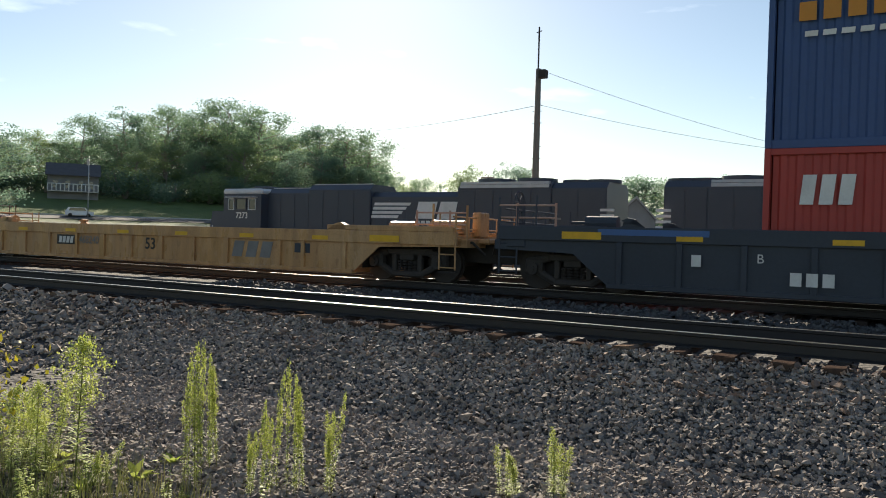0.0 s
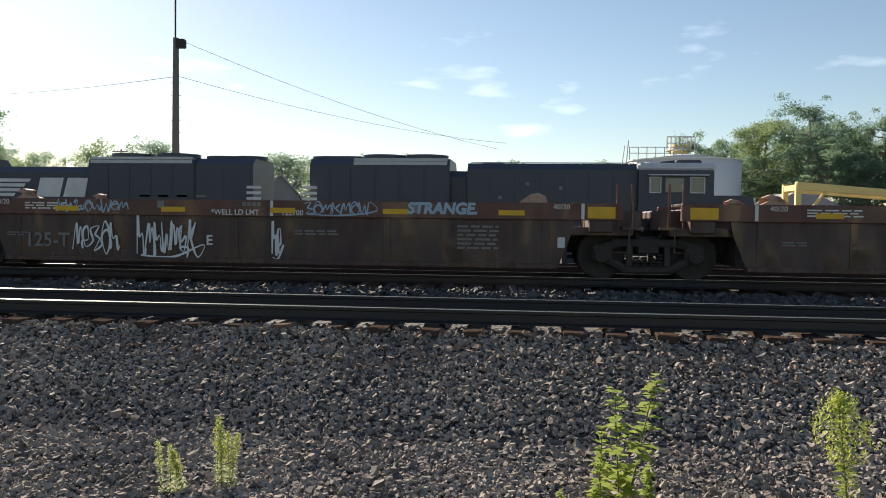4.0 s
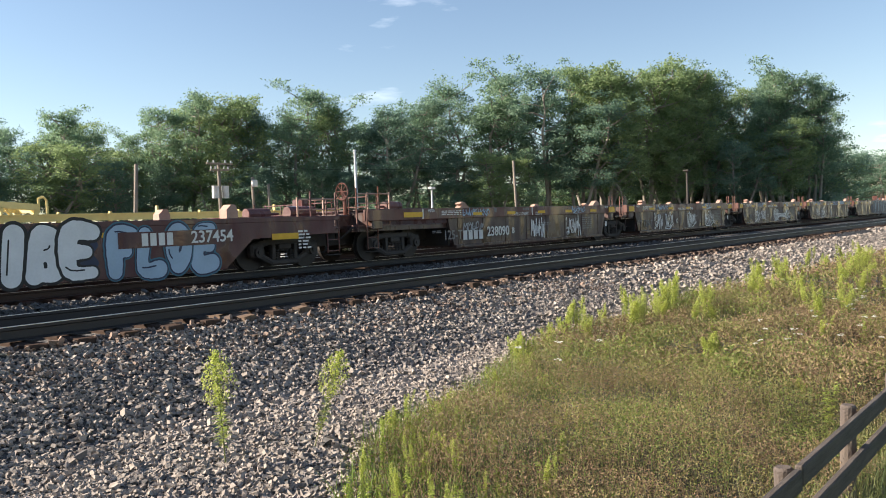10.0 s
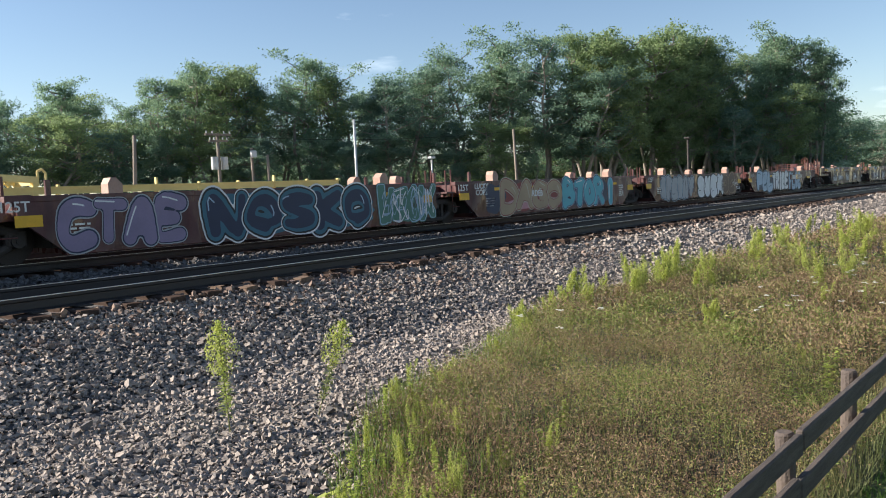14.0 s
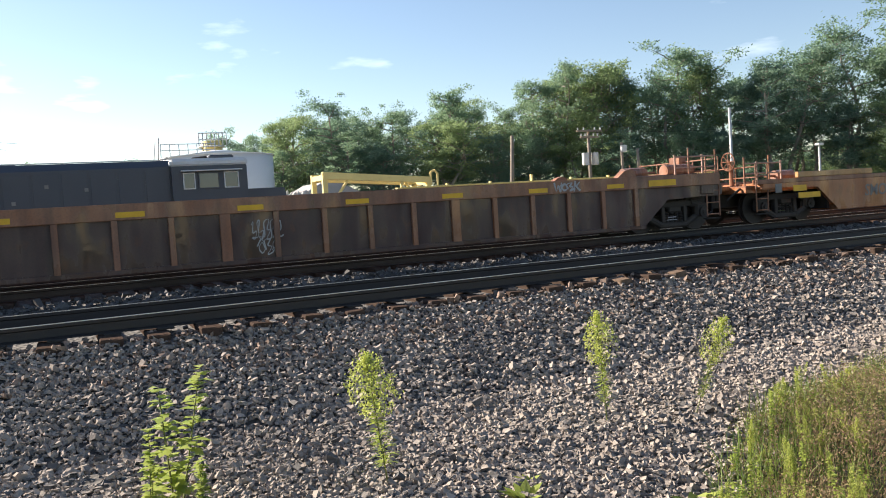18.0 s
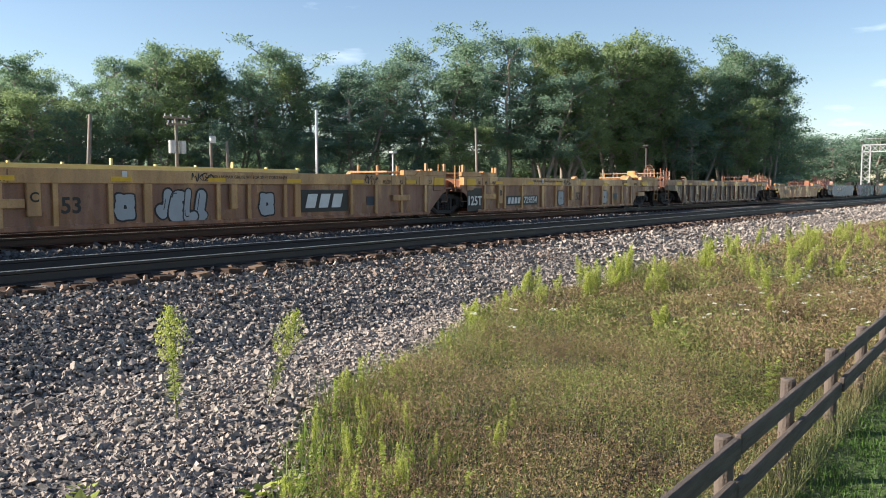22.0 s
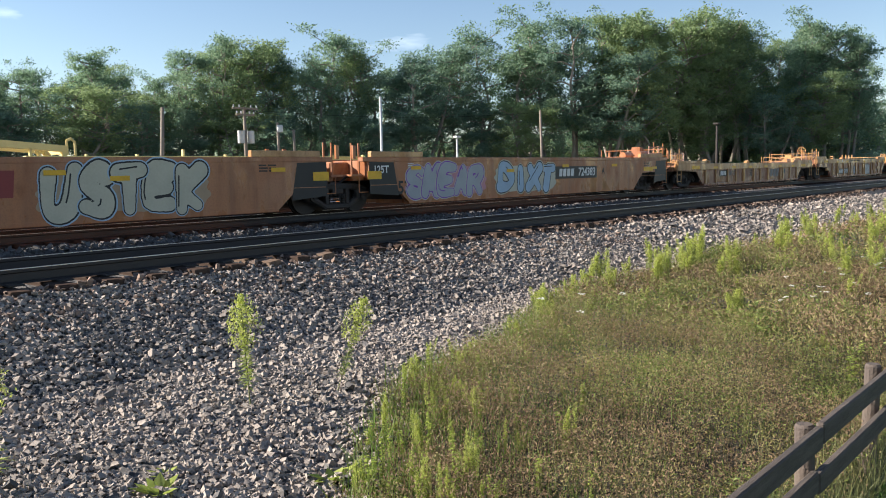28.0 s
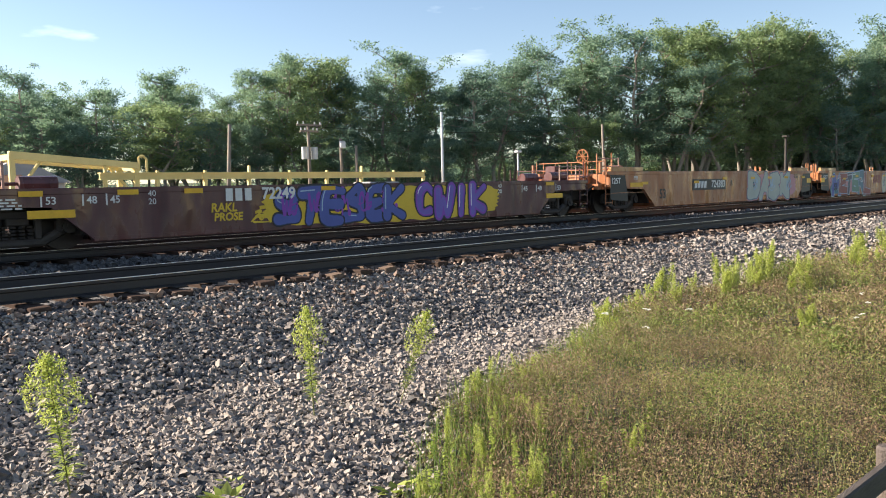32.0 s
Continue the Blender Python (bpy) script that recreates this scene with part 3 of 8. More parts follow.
def lattice(x, y, cell, seed):
    """Smooth value noise between -1 and 1, with cells of that many metres."""
    g = np.random.default_rng(seed).uniform(-1, 1, (256, 256))
    u, v = np.asarray(x) / cell + 60, np.asarray(y) / cell + 60
    i, j = np.floor(u).astype(int), np.floor(v).astype(int)
    f, h = u - i, v - j
    f, h = f * f * (3 - 2 * f), h * h * (3 - 2 * h)
    a, b, c, d = (g[(i + p) % 256, (j + q) % 256] for p, q in ((0, 0), (1, 0), (0, 1), (1, 1)))
    return (a * (1 - f) + b * f) * (1 - h) + (c * (1 - f) + d * f) * h


def field(n, xr, yr, edge=True):
    x, y = rng.uniform(*xr, n), rng.uniform(*yr, n)
    if edge:
        keep = y < np.interp(x, EDGE_X, EDGE_Y) - rng.exponential(0.25, n)
        x, y = x[keep], y[keep]
    return x, y, 0.6 * lattice(x, y, 1.1, 5)


def canopy(x, y):
    """Height of the tangled herbs over the ground: mounds and hollows."""
    d = np.interp(x, EDGE_X, EDGE_Y) - y
    return (0.34 + 0.17 * lattice(x, y, 1.4, 2) + 0.19 * lattice(x, y, 0.45, 3)) * np.clip(0.35 + d / 1.4, 0.35, 1.0)


def sprigs(plants, per, xr, yr, size):
    """Bushy herbs: each plant a loose cluster of tiny leaves, buds and seeds, green in some patches and red-brown or straw in others."""
    x, y, _ = field(plants, xr, yr)
    d = np.interp(x, EDGE_X, EDGE_Y) - y
    top = canopy(x, y) * rng.uniform(0.6, 1.25, len(x))
    tone = 0.36 * lattice(x, y, 1.7, 7) + 0.35 * lattice(x, y, 0.45, 8) + 0.28 * rng.normal(size=len(x)) - 0.22 + 0.6 * np.clip(0.9 - d, 0, 1)
    sets = (("green_herbs", tone > 0.22, HERB, "small green leaves of tangled field herbs"), ("straw_herbs", (tone <= 0.22) & (tone > -0.12), STRAW, "olive and straw coloured tangled field herbs"),
            ("seed_heads", tone <= -0.12, SEED, "reddish brown dry seed heads over the field"))
    for name, keep, material, label in sets:
        px, py, pt = (np.repeat(a[keep], per) for a in (x, y, top))
        k = len(px)
        f = rng.beta(2.6, 1.1, k)
        spread = 0.035 + 0.085 * f
        o = np.stack([px + rng.normal(0, 1, k) * spread, py + rng.normal(0, 1, k) * spread, ground_z(px, py) + pt * f * rng.uniform(0.85, 1.1, k)], -1)
        m = turns(k, rng)
        a = m[:, :, 0] * (size * rng.uniform(0.5, 1.5, k) * (1.25 if material is HERB else 0.9))[:, None]
        b = m[:, :, 1] * (size * rng.uniform(0.2, 0.45, k))[:, None]
        v = np.stack([o - a, o - b, o + a, o + b], 1).reshape(-1, 3)
        soup(name, v, np.arange(len(v)).reshape(-1, 4), material, label, "field herbs")


for plants, per, xr, yr, w in ((6400, 30, (3.0, 9.5), (1.5, 6.6), 0.0125), (6200, 18, (9.5, 19), (1.5, 7.4), 0.024), (3800, 14, (19, 52), (1.5, 7.6), 0.044)):
    sprigs(plants, per, xr, yr, w)
    x, y, c = field(int(plants * 1.5), xr, yr)
    blades("field_grass", x, y, canopy(x, y) * rng.uniform(0.6, 1.3, len(x)), np.full(len(x), w * 0.2) * rng.uniform(0.6, 1.4, len(x)), 0.45, BLADE, "thin stems and straw grass among the herbs", "grass")
x, y, c = field(34000, (2.8, 9.5), (1.6, 6.4))
keep = np.interp(x, EDGE_X, EDGE_Y) - y < rng.exponential(0.9, len(x))
x, y, c = x[keep], y[keep], c[keep]
blades("edge_grass", x, y, (0.24 + 0.12 * c + 0.06 * rng.normal(size=len(x))).clip(0.06, 0.5), np.full(len(x), 0.007), 0.5, LUSH, "fresh green grass and herbs at the field's edge", "grass")
x, y, c = field(15000, (-14, -4.5), (1.0, 4.9))
blades("field_grass", x, y, (0.28 + 0.15 * c + 0.05 * rng.normal(size=len(x))).clip(0.06, 0.6), np.full(len(x), 0.008), 0.4, BLADE, "tangled green field grass", "grass")
x = np.concatenate([rng.uniform(3.5, 10, 32000), rng.uniform(10, 24, 14000)])
y = rng.uniform(-2.2, 1.35, len(x))
blades("lawn_grass", x, y, rng.uniform(0.04, 0.10, len(x)), np.full(len(x), 0.008), 0.5, LAWN, "short green mown lawn behind the fence", "grass")
x = rng.uniform(3.0, 24, 9000)
y = FY - 0.06 + np.abs(rng.normal(0, 0.32, 9000))
blades("fence_grass", x, y, rng.uniform(0.10, 0.42, 9000), np.full(9000, 0.005), 0.55, BLADE, "long green grass along the fence foot", "grass")


# weeds
def weed(kind, seed):
    """A weed about one metre high: stalk, leaves and, if it flowers, its head."""
    r = np.random.default_rng(seed)
    th = thing("weed", {"spire": "tall yellow-green weed growing in the ballast", "leafy": "bright green leafy weed growing in the ballast",
                        "rosette": "low broad-leaved green weed in the ballast", "bush": "bushy yellow-green weed at the field edge"}[kind], "weed")
    stems = {"spire": 1, "leafy": 2, "rosette": 0, "bush": 5}[kind]
    V, F, HV = [], [], []
    bm = bmesh.new()

    def leaf(store, o, d, ln, w, droop):
        d = np.array(d) / np.linalg.norm(d)
        s = np.cross(d, (0, 0, 1.0))
        s = s / (np.linalg.norm(s) + 1e-6) * w / 2
        o = np.array(o)
        m, e = o + d * ln * 0.5 + (0, 0, -droop * ln * 0.15), o + d * ln + (0, 0, -droop * ln * 0.6)
        store.append([o, m + s, e, m - s])

    for k in range(max(stems, 1) if stems else 0):
        lean = r.normal(0, 0.05 if kind != "bush" else 0.16, 2)
        hh = 1.0 if k == 0 else r.uniform(0.6, 0.95)
        base = r.normal(0, 0.02 if kind != "bush" else 0.10, 2)
        p = lambda f: np.array([base[0] + lean[0] * f * hh, base[1] + lean[1] * f * hh, f * hh])
        add_rod(bm, p(0), p(0.93), 0.007, 5, 0.003)
        count = {"spire": 420, "leafy": 75, "bush": 260}[kind]
        for j in range(count):
            f = r.uniform(0.12, 0.98) ** (0.8 if kind == "spire" else 1.0)
            a = r.uniform(0, 6.283)
            up = r.uniform(0.1, 0.8)
            if kind == "leafy":
                leaf(V, p(f), (math.cos(a), math.sin(a), up), r.uniform(0.09, 0.17) * (1.15 - 0.6 * f), 0.06, 0.7)
            else:
                head = f > 0.5
                ln = r.uniform(0.05, 0.12) * (1.1 - 0.55 * f)
                leaf(V, p(f), (math.cos(a), math.sin(a), up), ln * (1.35 if not head else 0.9), 0.0125, 0.5)
        if kind in ("spire", "bush"):
            for j in range(230 if kind == "spire" else 80):
                f = r.uniform(0.52, 1.0)
                a = r.uniform(0, 6.283)
                spread = 0.19 * math.sin(min(1.0, (1.02 - f) / 0.45) * 2.2) * r.uniform(0.3, 1.0) * (1 if kind == "spire" else 0.5)
                o = p(f) + np.array([math.cos(a) * spread, math.sin(a) * spread, spread * 0.5])
                for q in range(6):
                    leaf(HV, o + r.normal(0, 0.018, 3), r.normal(0, 1, 3) + (0, 0, 0.6), r.uniform(0.018, 0.036), 0.013, 0.2)
    if kind == "rosette":
        for j in range(13):
            a = r.uniform(0, 6.283)
            leaf(V, (0, 0, 0.02), (math.cos(a), math.sin(a), r.uniform(0.3, 1.6)), r.uniform(0.5, 1.0), 0.24, 0.6)
    if stems:
        part("stalk", bm, STALK, th)
    else:
        bm.free()
    for store, m, nm in ((V, WEEDLEAF, "leaves"), (HV, WEEDYEL, "flower_head")):
        if store:
            a = np.array(store, float).reshape(-1, 3)
            soup(nm, a, np.arange(len(a)).reshape(-1, 4), m, parent=th)
    return th


WEEDS = {k: [weed(k, s) for s in (1, 2, 3)] for k in ("spire", "leafy", "rosette", "bush")}
first = {k: set() for k in WEEDS}


def plant(kind, x, y, h, wide=1.0, lean=0.0):
    v = int(rng.integers(0, 3))
    z = float(ground_z(x, y))
    m = pose(x, y, z - 0.02, 0, 0, -50) @ pose(0, 0, 0, 0, lean, float(rng.uniform(0, 360))) @ Matrix.Diagonal((h * wide, h * wide, h, 1))
    if v not in first[kind]:
        first[kind].add(v)
        WEEDS[kind][v].matrix_basis = m
        return WEEDS[kind][v]
    s_ = WEEDS[kind][v].scale
    return copy_thing(WEEDS[kind][v], m @ Matrix.Diagonal((1 / s_[0], 1 / s_[1], 1 / s_[2], 1)))


for kind, x, y, h, wide in (("spire", 4.21, 6.03, 1.02, 0.85), ("spire", 5.05, 5.80, 0.95, 0.8), ("spire", 1.98, 5.7, 1.05, 1.0), ("leafy", 0.51, 6.14, 1.04, 1.25),
                            ("leafy", 0.3, 5.9, 0.7, 1.2), ("leafy", 0.62, 5.75, 0.5, 1.3), 
                            ("bush", 6.4, 5.83, 0.34, 0.7), ("spire", -6.29, 4.23, 1.26, 1.0), ("spire", -6.5, 4.0, 0.9, 1.0), ("bush", -5.25, 4.7, 1.22, 0.34),
                            ("bush", -5.5, 5.1, 1.18, 0.3), ("bush", -4.76, 4.82, 0.69, 0.36), ("bush", -4.42, 5.03, 1.13, 0.3), ("bush", -4.62, 4.9, 1.0, 0.3),
                            ("bush", -4.2, 5.16, 0.89, 0.36), ("bush", -2.6, 6.12, 0.59, 0.8), ("bush", -2.9, 5.9, 0.45, 0.9), ("spire", -6.72, 3.96, 0.85, 1.0),
                            ("bush", -7.0, 4.4, 0.8, 0.9), ("rosette", 1.61, 5.2, 0.38, 1.0), ("rosette", 2.71, 4.94, 0.33, 1.0), ("rosette", 2.9, 5.2, 0.22, 1.0),
                            ("rosette", 3.68, 4.29, 0.3, 1.0), ("bush", 4.4, 3.7, 0.22, 0.9), ("bush", 4.9, 4.2, 0.2, 0.9), ("leafy", 0.0, 5.6, 0.35, 1.2), ("rosette", -6.0, 5.1, 0.25, 1.0),
                            ("bush", 9.17, 6.24, 0.5, 0.9), ("bush", 9.6, 6.3, 0.4, 0.9), ("bush", 10.4, 6.5, 0.5, 0.9), ("bush", 11.6, 6.48, 0.62, 0.7), ("bush", 13.03, 6.37, 0.84, 0.7),
                            ("bush", 13.4, 6.5, 0.7, 0.7), ("bush", 14.4, 6.54, 0.64, 0.7), ("bush", 15.0, 5.9, 0.8, 0.7), ("bush", 15.5, 6.0, 0.7, 0.8), ("bush", 18.8, 6.3, 0.8, 0.7),
                            ("bush", 22.9, 6.8, 0.9, 0.6), ("bush", 13.74, 3.52, 0.55, 0.7), ("bush", 14.1, 3.6, 0.45, 0.7), ("spire", 16.4, 3.83, 0.9, 0.5)):
    plant(kind, x, y, h, wide, 17.0 if (x, y) == (5.05, 5.80) else float(rng.normal(0, 2)))
for k in range(84):
    x = 9.5 + 33 * (k / 84) ** 1.1 + 0.5 * math.sin(k * 1.9)
    plant("bush", x + rng.normal(0, 0.4), float(np.interp(x, EDGE_X, EDGE_Y)) - 0.1 - abs(rng.normal(0, 0.3 + 0.04 * x)), (0.42 + 0.42 * abs(math.sin(x * 0.9))) * rng.uniform(0.6, 1.1), rng.uniform(0.75, 1.1))
for k in range(42):
    x, y = float(rng.uniform(-8.5, -3.6)), float(rng.uniform(3.0, 4.7))
    plant(("leafy", "bush", "leafy", "rosette")[k % 4], x, y, rng.uniform(0.15, 0.45), rng.uniform(0.7, 1.2))
for k in range(20):
    x = float(rng.uniform(3.4, 8.5))
    plant("leafy" if k % 3 else "bush", x, float(np.interp(x, EDGE_X, EDGE_Y)) - 0.1 - abs(float(rng.normal(0, 0.8))), rng.uniform(0.1, 0.24), rng.uniform(1.0, 1.5))
for k in range(14):
    plant("leafy" if k % 2 else "bush", float(rng.uniform(8, 24)), float(rng.uniform(1.9, 6.0)), rng.uniform(0.25, 0.5), rng.uniform(0.8, 1.3))
for k in range(10):
    x = float(rng.uniform(4, 11))
    plant("bush", x, float(np.interp(x, EDGE_X, EDGE_Y)) - 0.25 - abs(float(rng.normal(0, 0.5))), rng.uniform(0.18, 0.4), rng.uniform(0.9, 1.3))
for k in range(46):  # green growth at the field's near corner
    x = float(rng.uniform(2.9, 6.4))
    plant(("leafy", "bush", "leafy")[k % 3], x, float(np.interp(x, EDGE_X, EDGE_Y)) - 0.15 - abs(float(rng.normal(0, 1.1))), rng.uniform(0.16, 0.34), rng.uniform(0.9, 1.5))
for k in range(34):  # slender green shoots at the near corner
    x = float(rng.uniform(3.1, 5.6))
    plant("bush" if k % 3 else "leafy", x, float(np.interp(x, EDGE_X, EDGE_Y)) - 0.2 - abs(float(rng.normal(0, 0.8))), rng.uniform(0.3, 0.55), rng.uniform(0.4, 0.6))
for k in range(28):  # tall yellow-green stand where the field narrows
    plant("bush", float(rng.uniform(15, 32)), float(rng.uniform(3.6, 6.6)), rng.uniform(0.5, 0.95), rng.uniform(0.6, 0.9))
for kind in WEEDS:
    for v in range(3):
        if v not in first[kind]:
            for ob in (*WEEDS[kind][v].children, WEEDS[kind][v]):
                bpy.data.objects.remove(ob)
# goldenrod among the weeds
V = []
for k in range(420):
    c = rng.normal(0, 1, 3) * (0.32, 0.28, 0.10)
    o = np.array([-7.0, 3.75, -0.55]) + c + (0, 0, 0.25 * (k % 3))
    a, b = rng.normal(0, 0.014, 3), rng.normal(0, 0.014, 3)
    V.append([o - a, o - b, o + a, o + b])
V = np.array(V).reshape(-1, 3)
soup("goldenrod_flowers", V, np.arange(len(V)).reshape(-1, 4), GOLD, "small golden yellow wild flowers among the weeds", "flowers")
# white flower heads over the field
fl = [(9.2, 5.6), (9.6, 5.2), (8.4, 5.7), (8.7, 5.3)] + [(rng.uniform(11, 22), rng.uniform(1.8, 4.2)) for _ in range(60)]
V = []
for x, y in fl:
    z = float(ground_z(x, y)) + rng.uniform(0.32, 0.5)
    for j in range(7):
        o = np.array([x, y, z]) + rng.normal(0, 0.02, 3) * (1, 1, 0.3)
        V.append([o + (-0.016, -0.016, 0), o + (0.016, -0.016, 0), o + (0.016, 0.016, 0.004), o + (-0.016, 0.016, 0.004)])
V = np.array(V).reshape(-1, 3)
soup("flower_heads", V, np.arange(len(V)).reshape(-1, 4), WHITEFL, "flat white wild flower heads in the field", "flowers")


# ---- the train: double-stack well cars, in their own space: x along, camera side at -y, z from the rail ----
HALF = 1.55
SIDE_Y = -HALF


def truck_meshes():
    """One cast side frame with its windows, a bolster, one spring group and a wheelset of a freight truck."""
    fr = bmesh.new()
    a, b = -0.07, 0.07
    add_box(fr, (-0.72, a, 0.64), (0.72, b, 0.80), 0.03)
    for sx in (-1, 1):
        add_box(fr, (sx * 0.89 - 0.20, a - 0.04, 0.34), (sx * 0.89 + 0.20, b + 0.04, 0.70), 0.05)
        add_box(fr, (sx * 0.36 - 0.06, a, 0.26), (sx * 0.36 + 0.06, b, 0.66), 0.015)
        add_rod(fr, (sx * 0.95, 0, 0.62), (sx * 0.55, 0, 0.72), 0.10, 8)
        add_rod(fr, (sx * 0.84, 0, 0.42), (sx * 0.40, 0, 0.19), 0.085, 8)
        add_rod(fr, (sx * 0.89, -0.17, 0.47), (sx * 0.89, -0.04, 0.47), 0.13, 14)
        add_rod(fr, (sx * 0.89, -0.20, 0.47), (sx * 0.89, -0.16, 0.47), 0.06, 8)
    add_box(fr, (-0.50, a, 0.12), (0.50, b, 0.26), 0.04)
    me = bpy.data.meshes.new("side_frame")
    fr.to_mesh(me)
    bo = boxes(((-0.25, -0.9, 0.50), (0.25, 0.9, 0.84)), ((-0.2, -1.13, 0.52), (0.2, 1.13, 0.66)), bev=0.02)
    mb = bpy.data.meshes.new("bolster")
    bo.to_mesh(mb)
    sp = bmesh.new()
    for x in (-0.22, -0.075, 0.075, 0.22):
        for k in range(4):
            add_rod(sp, (x, 0, 0.27 + k * 0.066), (x, 0, 0.31 + k * 0.066), 0.066, 8)
    ms = bpy.data.meshes.new("spring_nest")
    sp.to_mesh(ms)
    wh = bmesh.new()
    for y in (-0.78, 0.78):
        s = 1 if y > 0 else -1
        add_rod(wh, (0, y - 0.06, 0), (0, y + 0.06, 0), 0.455, 28)
        add_rod(wh, (0, y - s * 0.09, 0), (0, y - s * 0.05, 0), 0.485, 28)
        add_rod(wh, (0, y + s * 0.05, 0), (0, y + s * 0.12, 0), 0.14, 14)
    add_rod(wh, (0, -1.1, 0), (0, 1.1, 0), 0.08, 10)
    mw = bpy.data.meshes.new("wheelset")
    wh.to_mesh(mw)
    for m, mat_ in ((me, FRAMEM), (mb, FRAMEM), (ms, UNDER), (mw, WHEELM)):
        m.materials.append(mat_)
    return me, mb, ms, mw


FRAMEM = surface("dusty cast steel truck", (0.062, 0.054, 0.049), 0.8, 0.1, col2=(0.028, 0.025, 0.023), scale=4, fine=30, bump=0.3)
FRAME_ME, BOLSTER_ME, SPRING_ME, WHEEL_ME = truck_meshes()


def truck(car, x):
    """A truck under its car: the bolster carries side frames, springs and wheels."""
    f = new("truck_bolster", BOLSTER_ME)
    f.parent = car
    f.matrix_basis = pose(x, 0, 0)
    for nm, me, m in (("side_frame", FRAME_ME, pose(0, -1.04, 0)), ("side_frame", FRAME_ME, pose(0, 1.04, 0, 0, 0, 180)), ("spring_nest", SPRING_ME, pose(0, -1.04, 0)), ("spring_nest", SPRING_ME, pose(0, 1.04, 0)),
                      ("wheelset", WHEEL_ME, pose(-0.89, 0, 0.47)), ("wheelset", WHEEL_ME, pose(0.89, 0, 0.47))):
        o = new(nm, me)
        o.parent = f
        o.matrix_basis = m
        if nm == "spring_nest":
            tagged(o, kind="stuff")
    return f


def letter_bars(parent, n, x, z, y, w, h, material, label="", shear=0.0):
    """A maker's mark as plain upright blocks."""
    bm = bmesh.new()
    step = w / n
    for k in range(n):
        x0 = x - w / 2 + k * step
        pts = [(x0, z - h / 2), (x0 + step * 0.72, z - h / 2), (x0 + step * 0.72 + shear * h, z + h / 2), (x0 + shear * h, z + h / 2)]
        q = plate(pts, y - 0.003, y + 0.003)
        me = bpy.data.meshes.new("t")
        q.to_mesh(me)
        q.free()
        bm.from_mesh(me)
        bpy.data.meshes.remove(me)
    return part("lettering", bm, material, parent, label)


def patch(parent, x, z, y, w, h, material, name="panel", label=""):
    return part(name, boxes(((x - w / 2, y - 0.003, z - h / 2), (x + w / 2, y + 0.003, z + h / 2))), material, parent, label)


def small_print(parent, x, z, y, w, h, material, rows=4, seed=0):
    r = random.Random(seed)
    bm = bmesh.new()
    for k in range(rows):
        zz = z + h / 2 - (k + 0.5) * h / rows
        xx = x - w / 2
        while xx < x + w / 2 - 0.06:
            ww = r.uniform(0.08, 0.3)
            add_box(bm, (xx, y - 0.002, zz - h / rows * 0.25), (min(xx + ww, x + w / 2), y + 0.002, zz + h / rows * 0.25))
            xx += ww + 0.05
    return tagged(part("stencil_lines", bm, material, parent, "small stencilled lines"), kind="stuff")


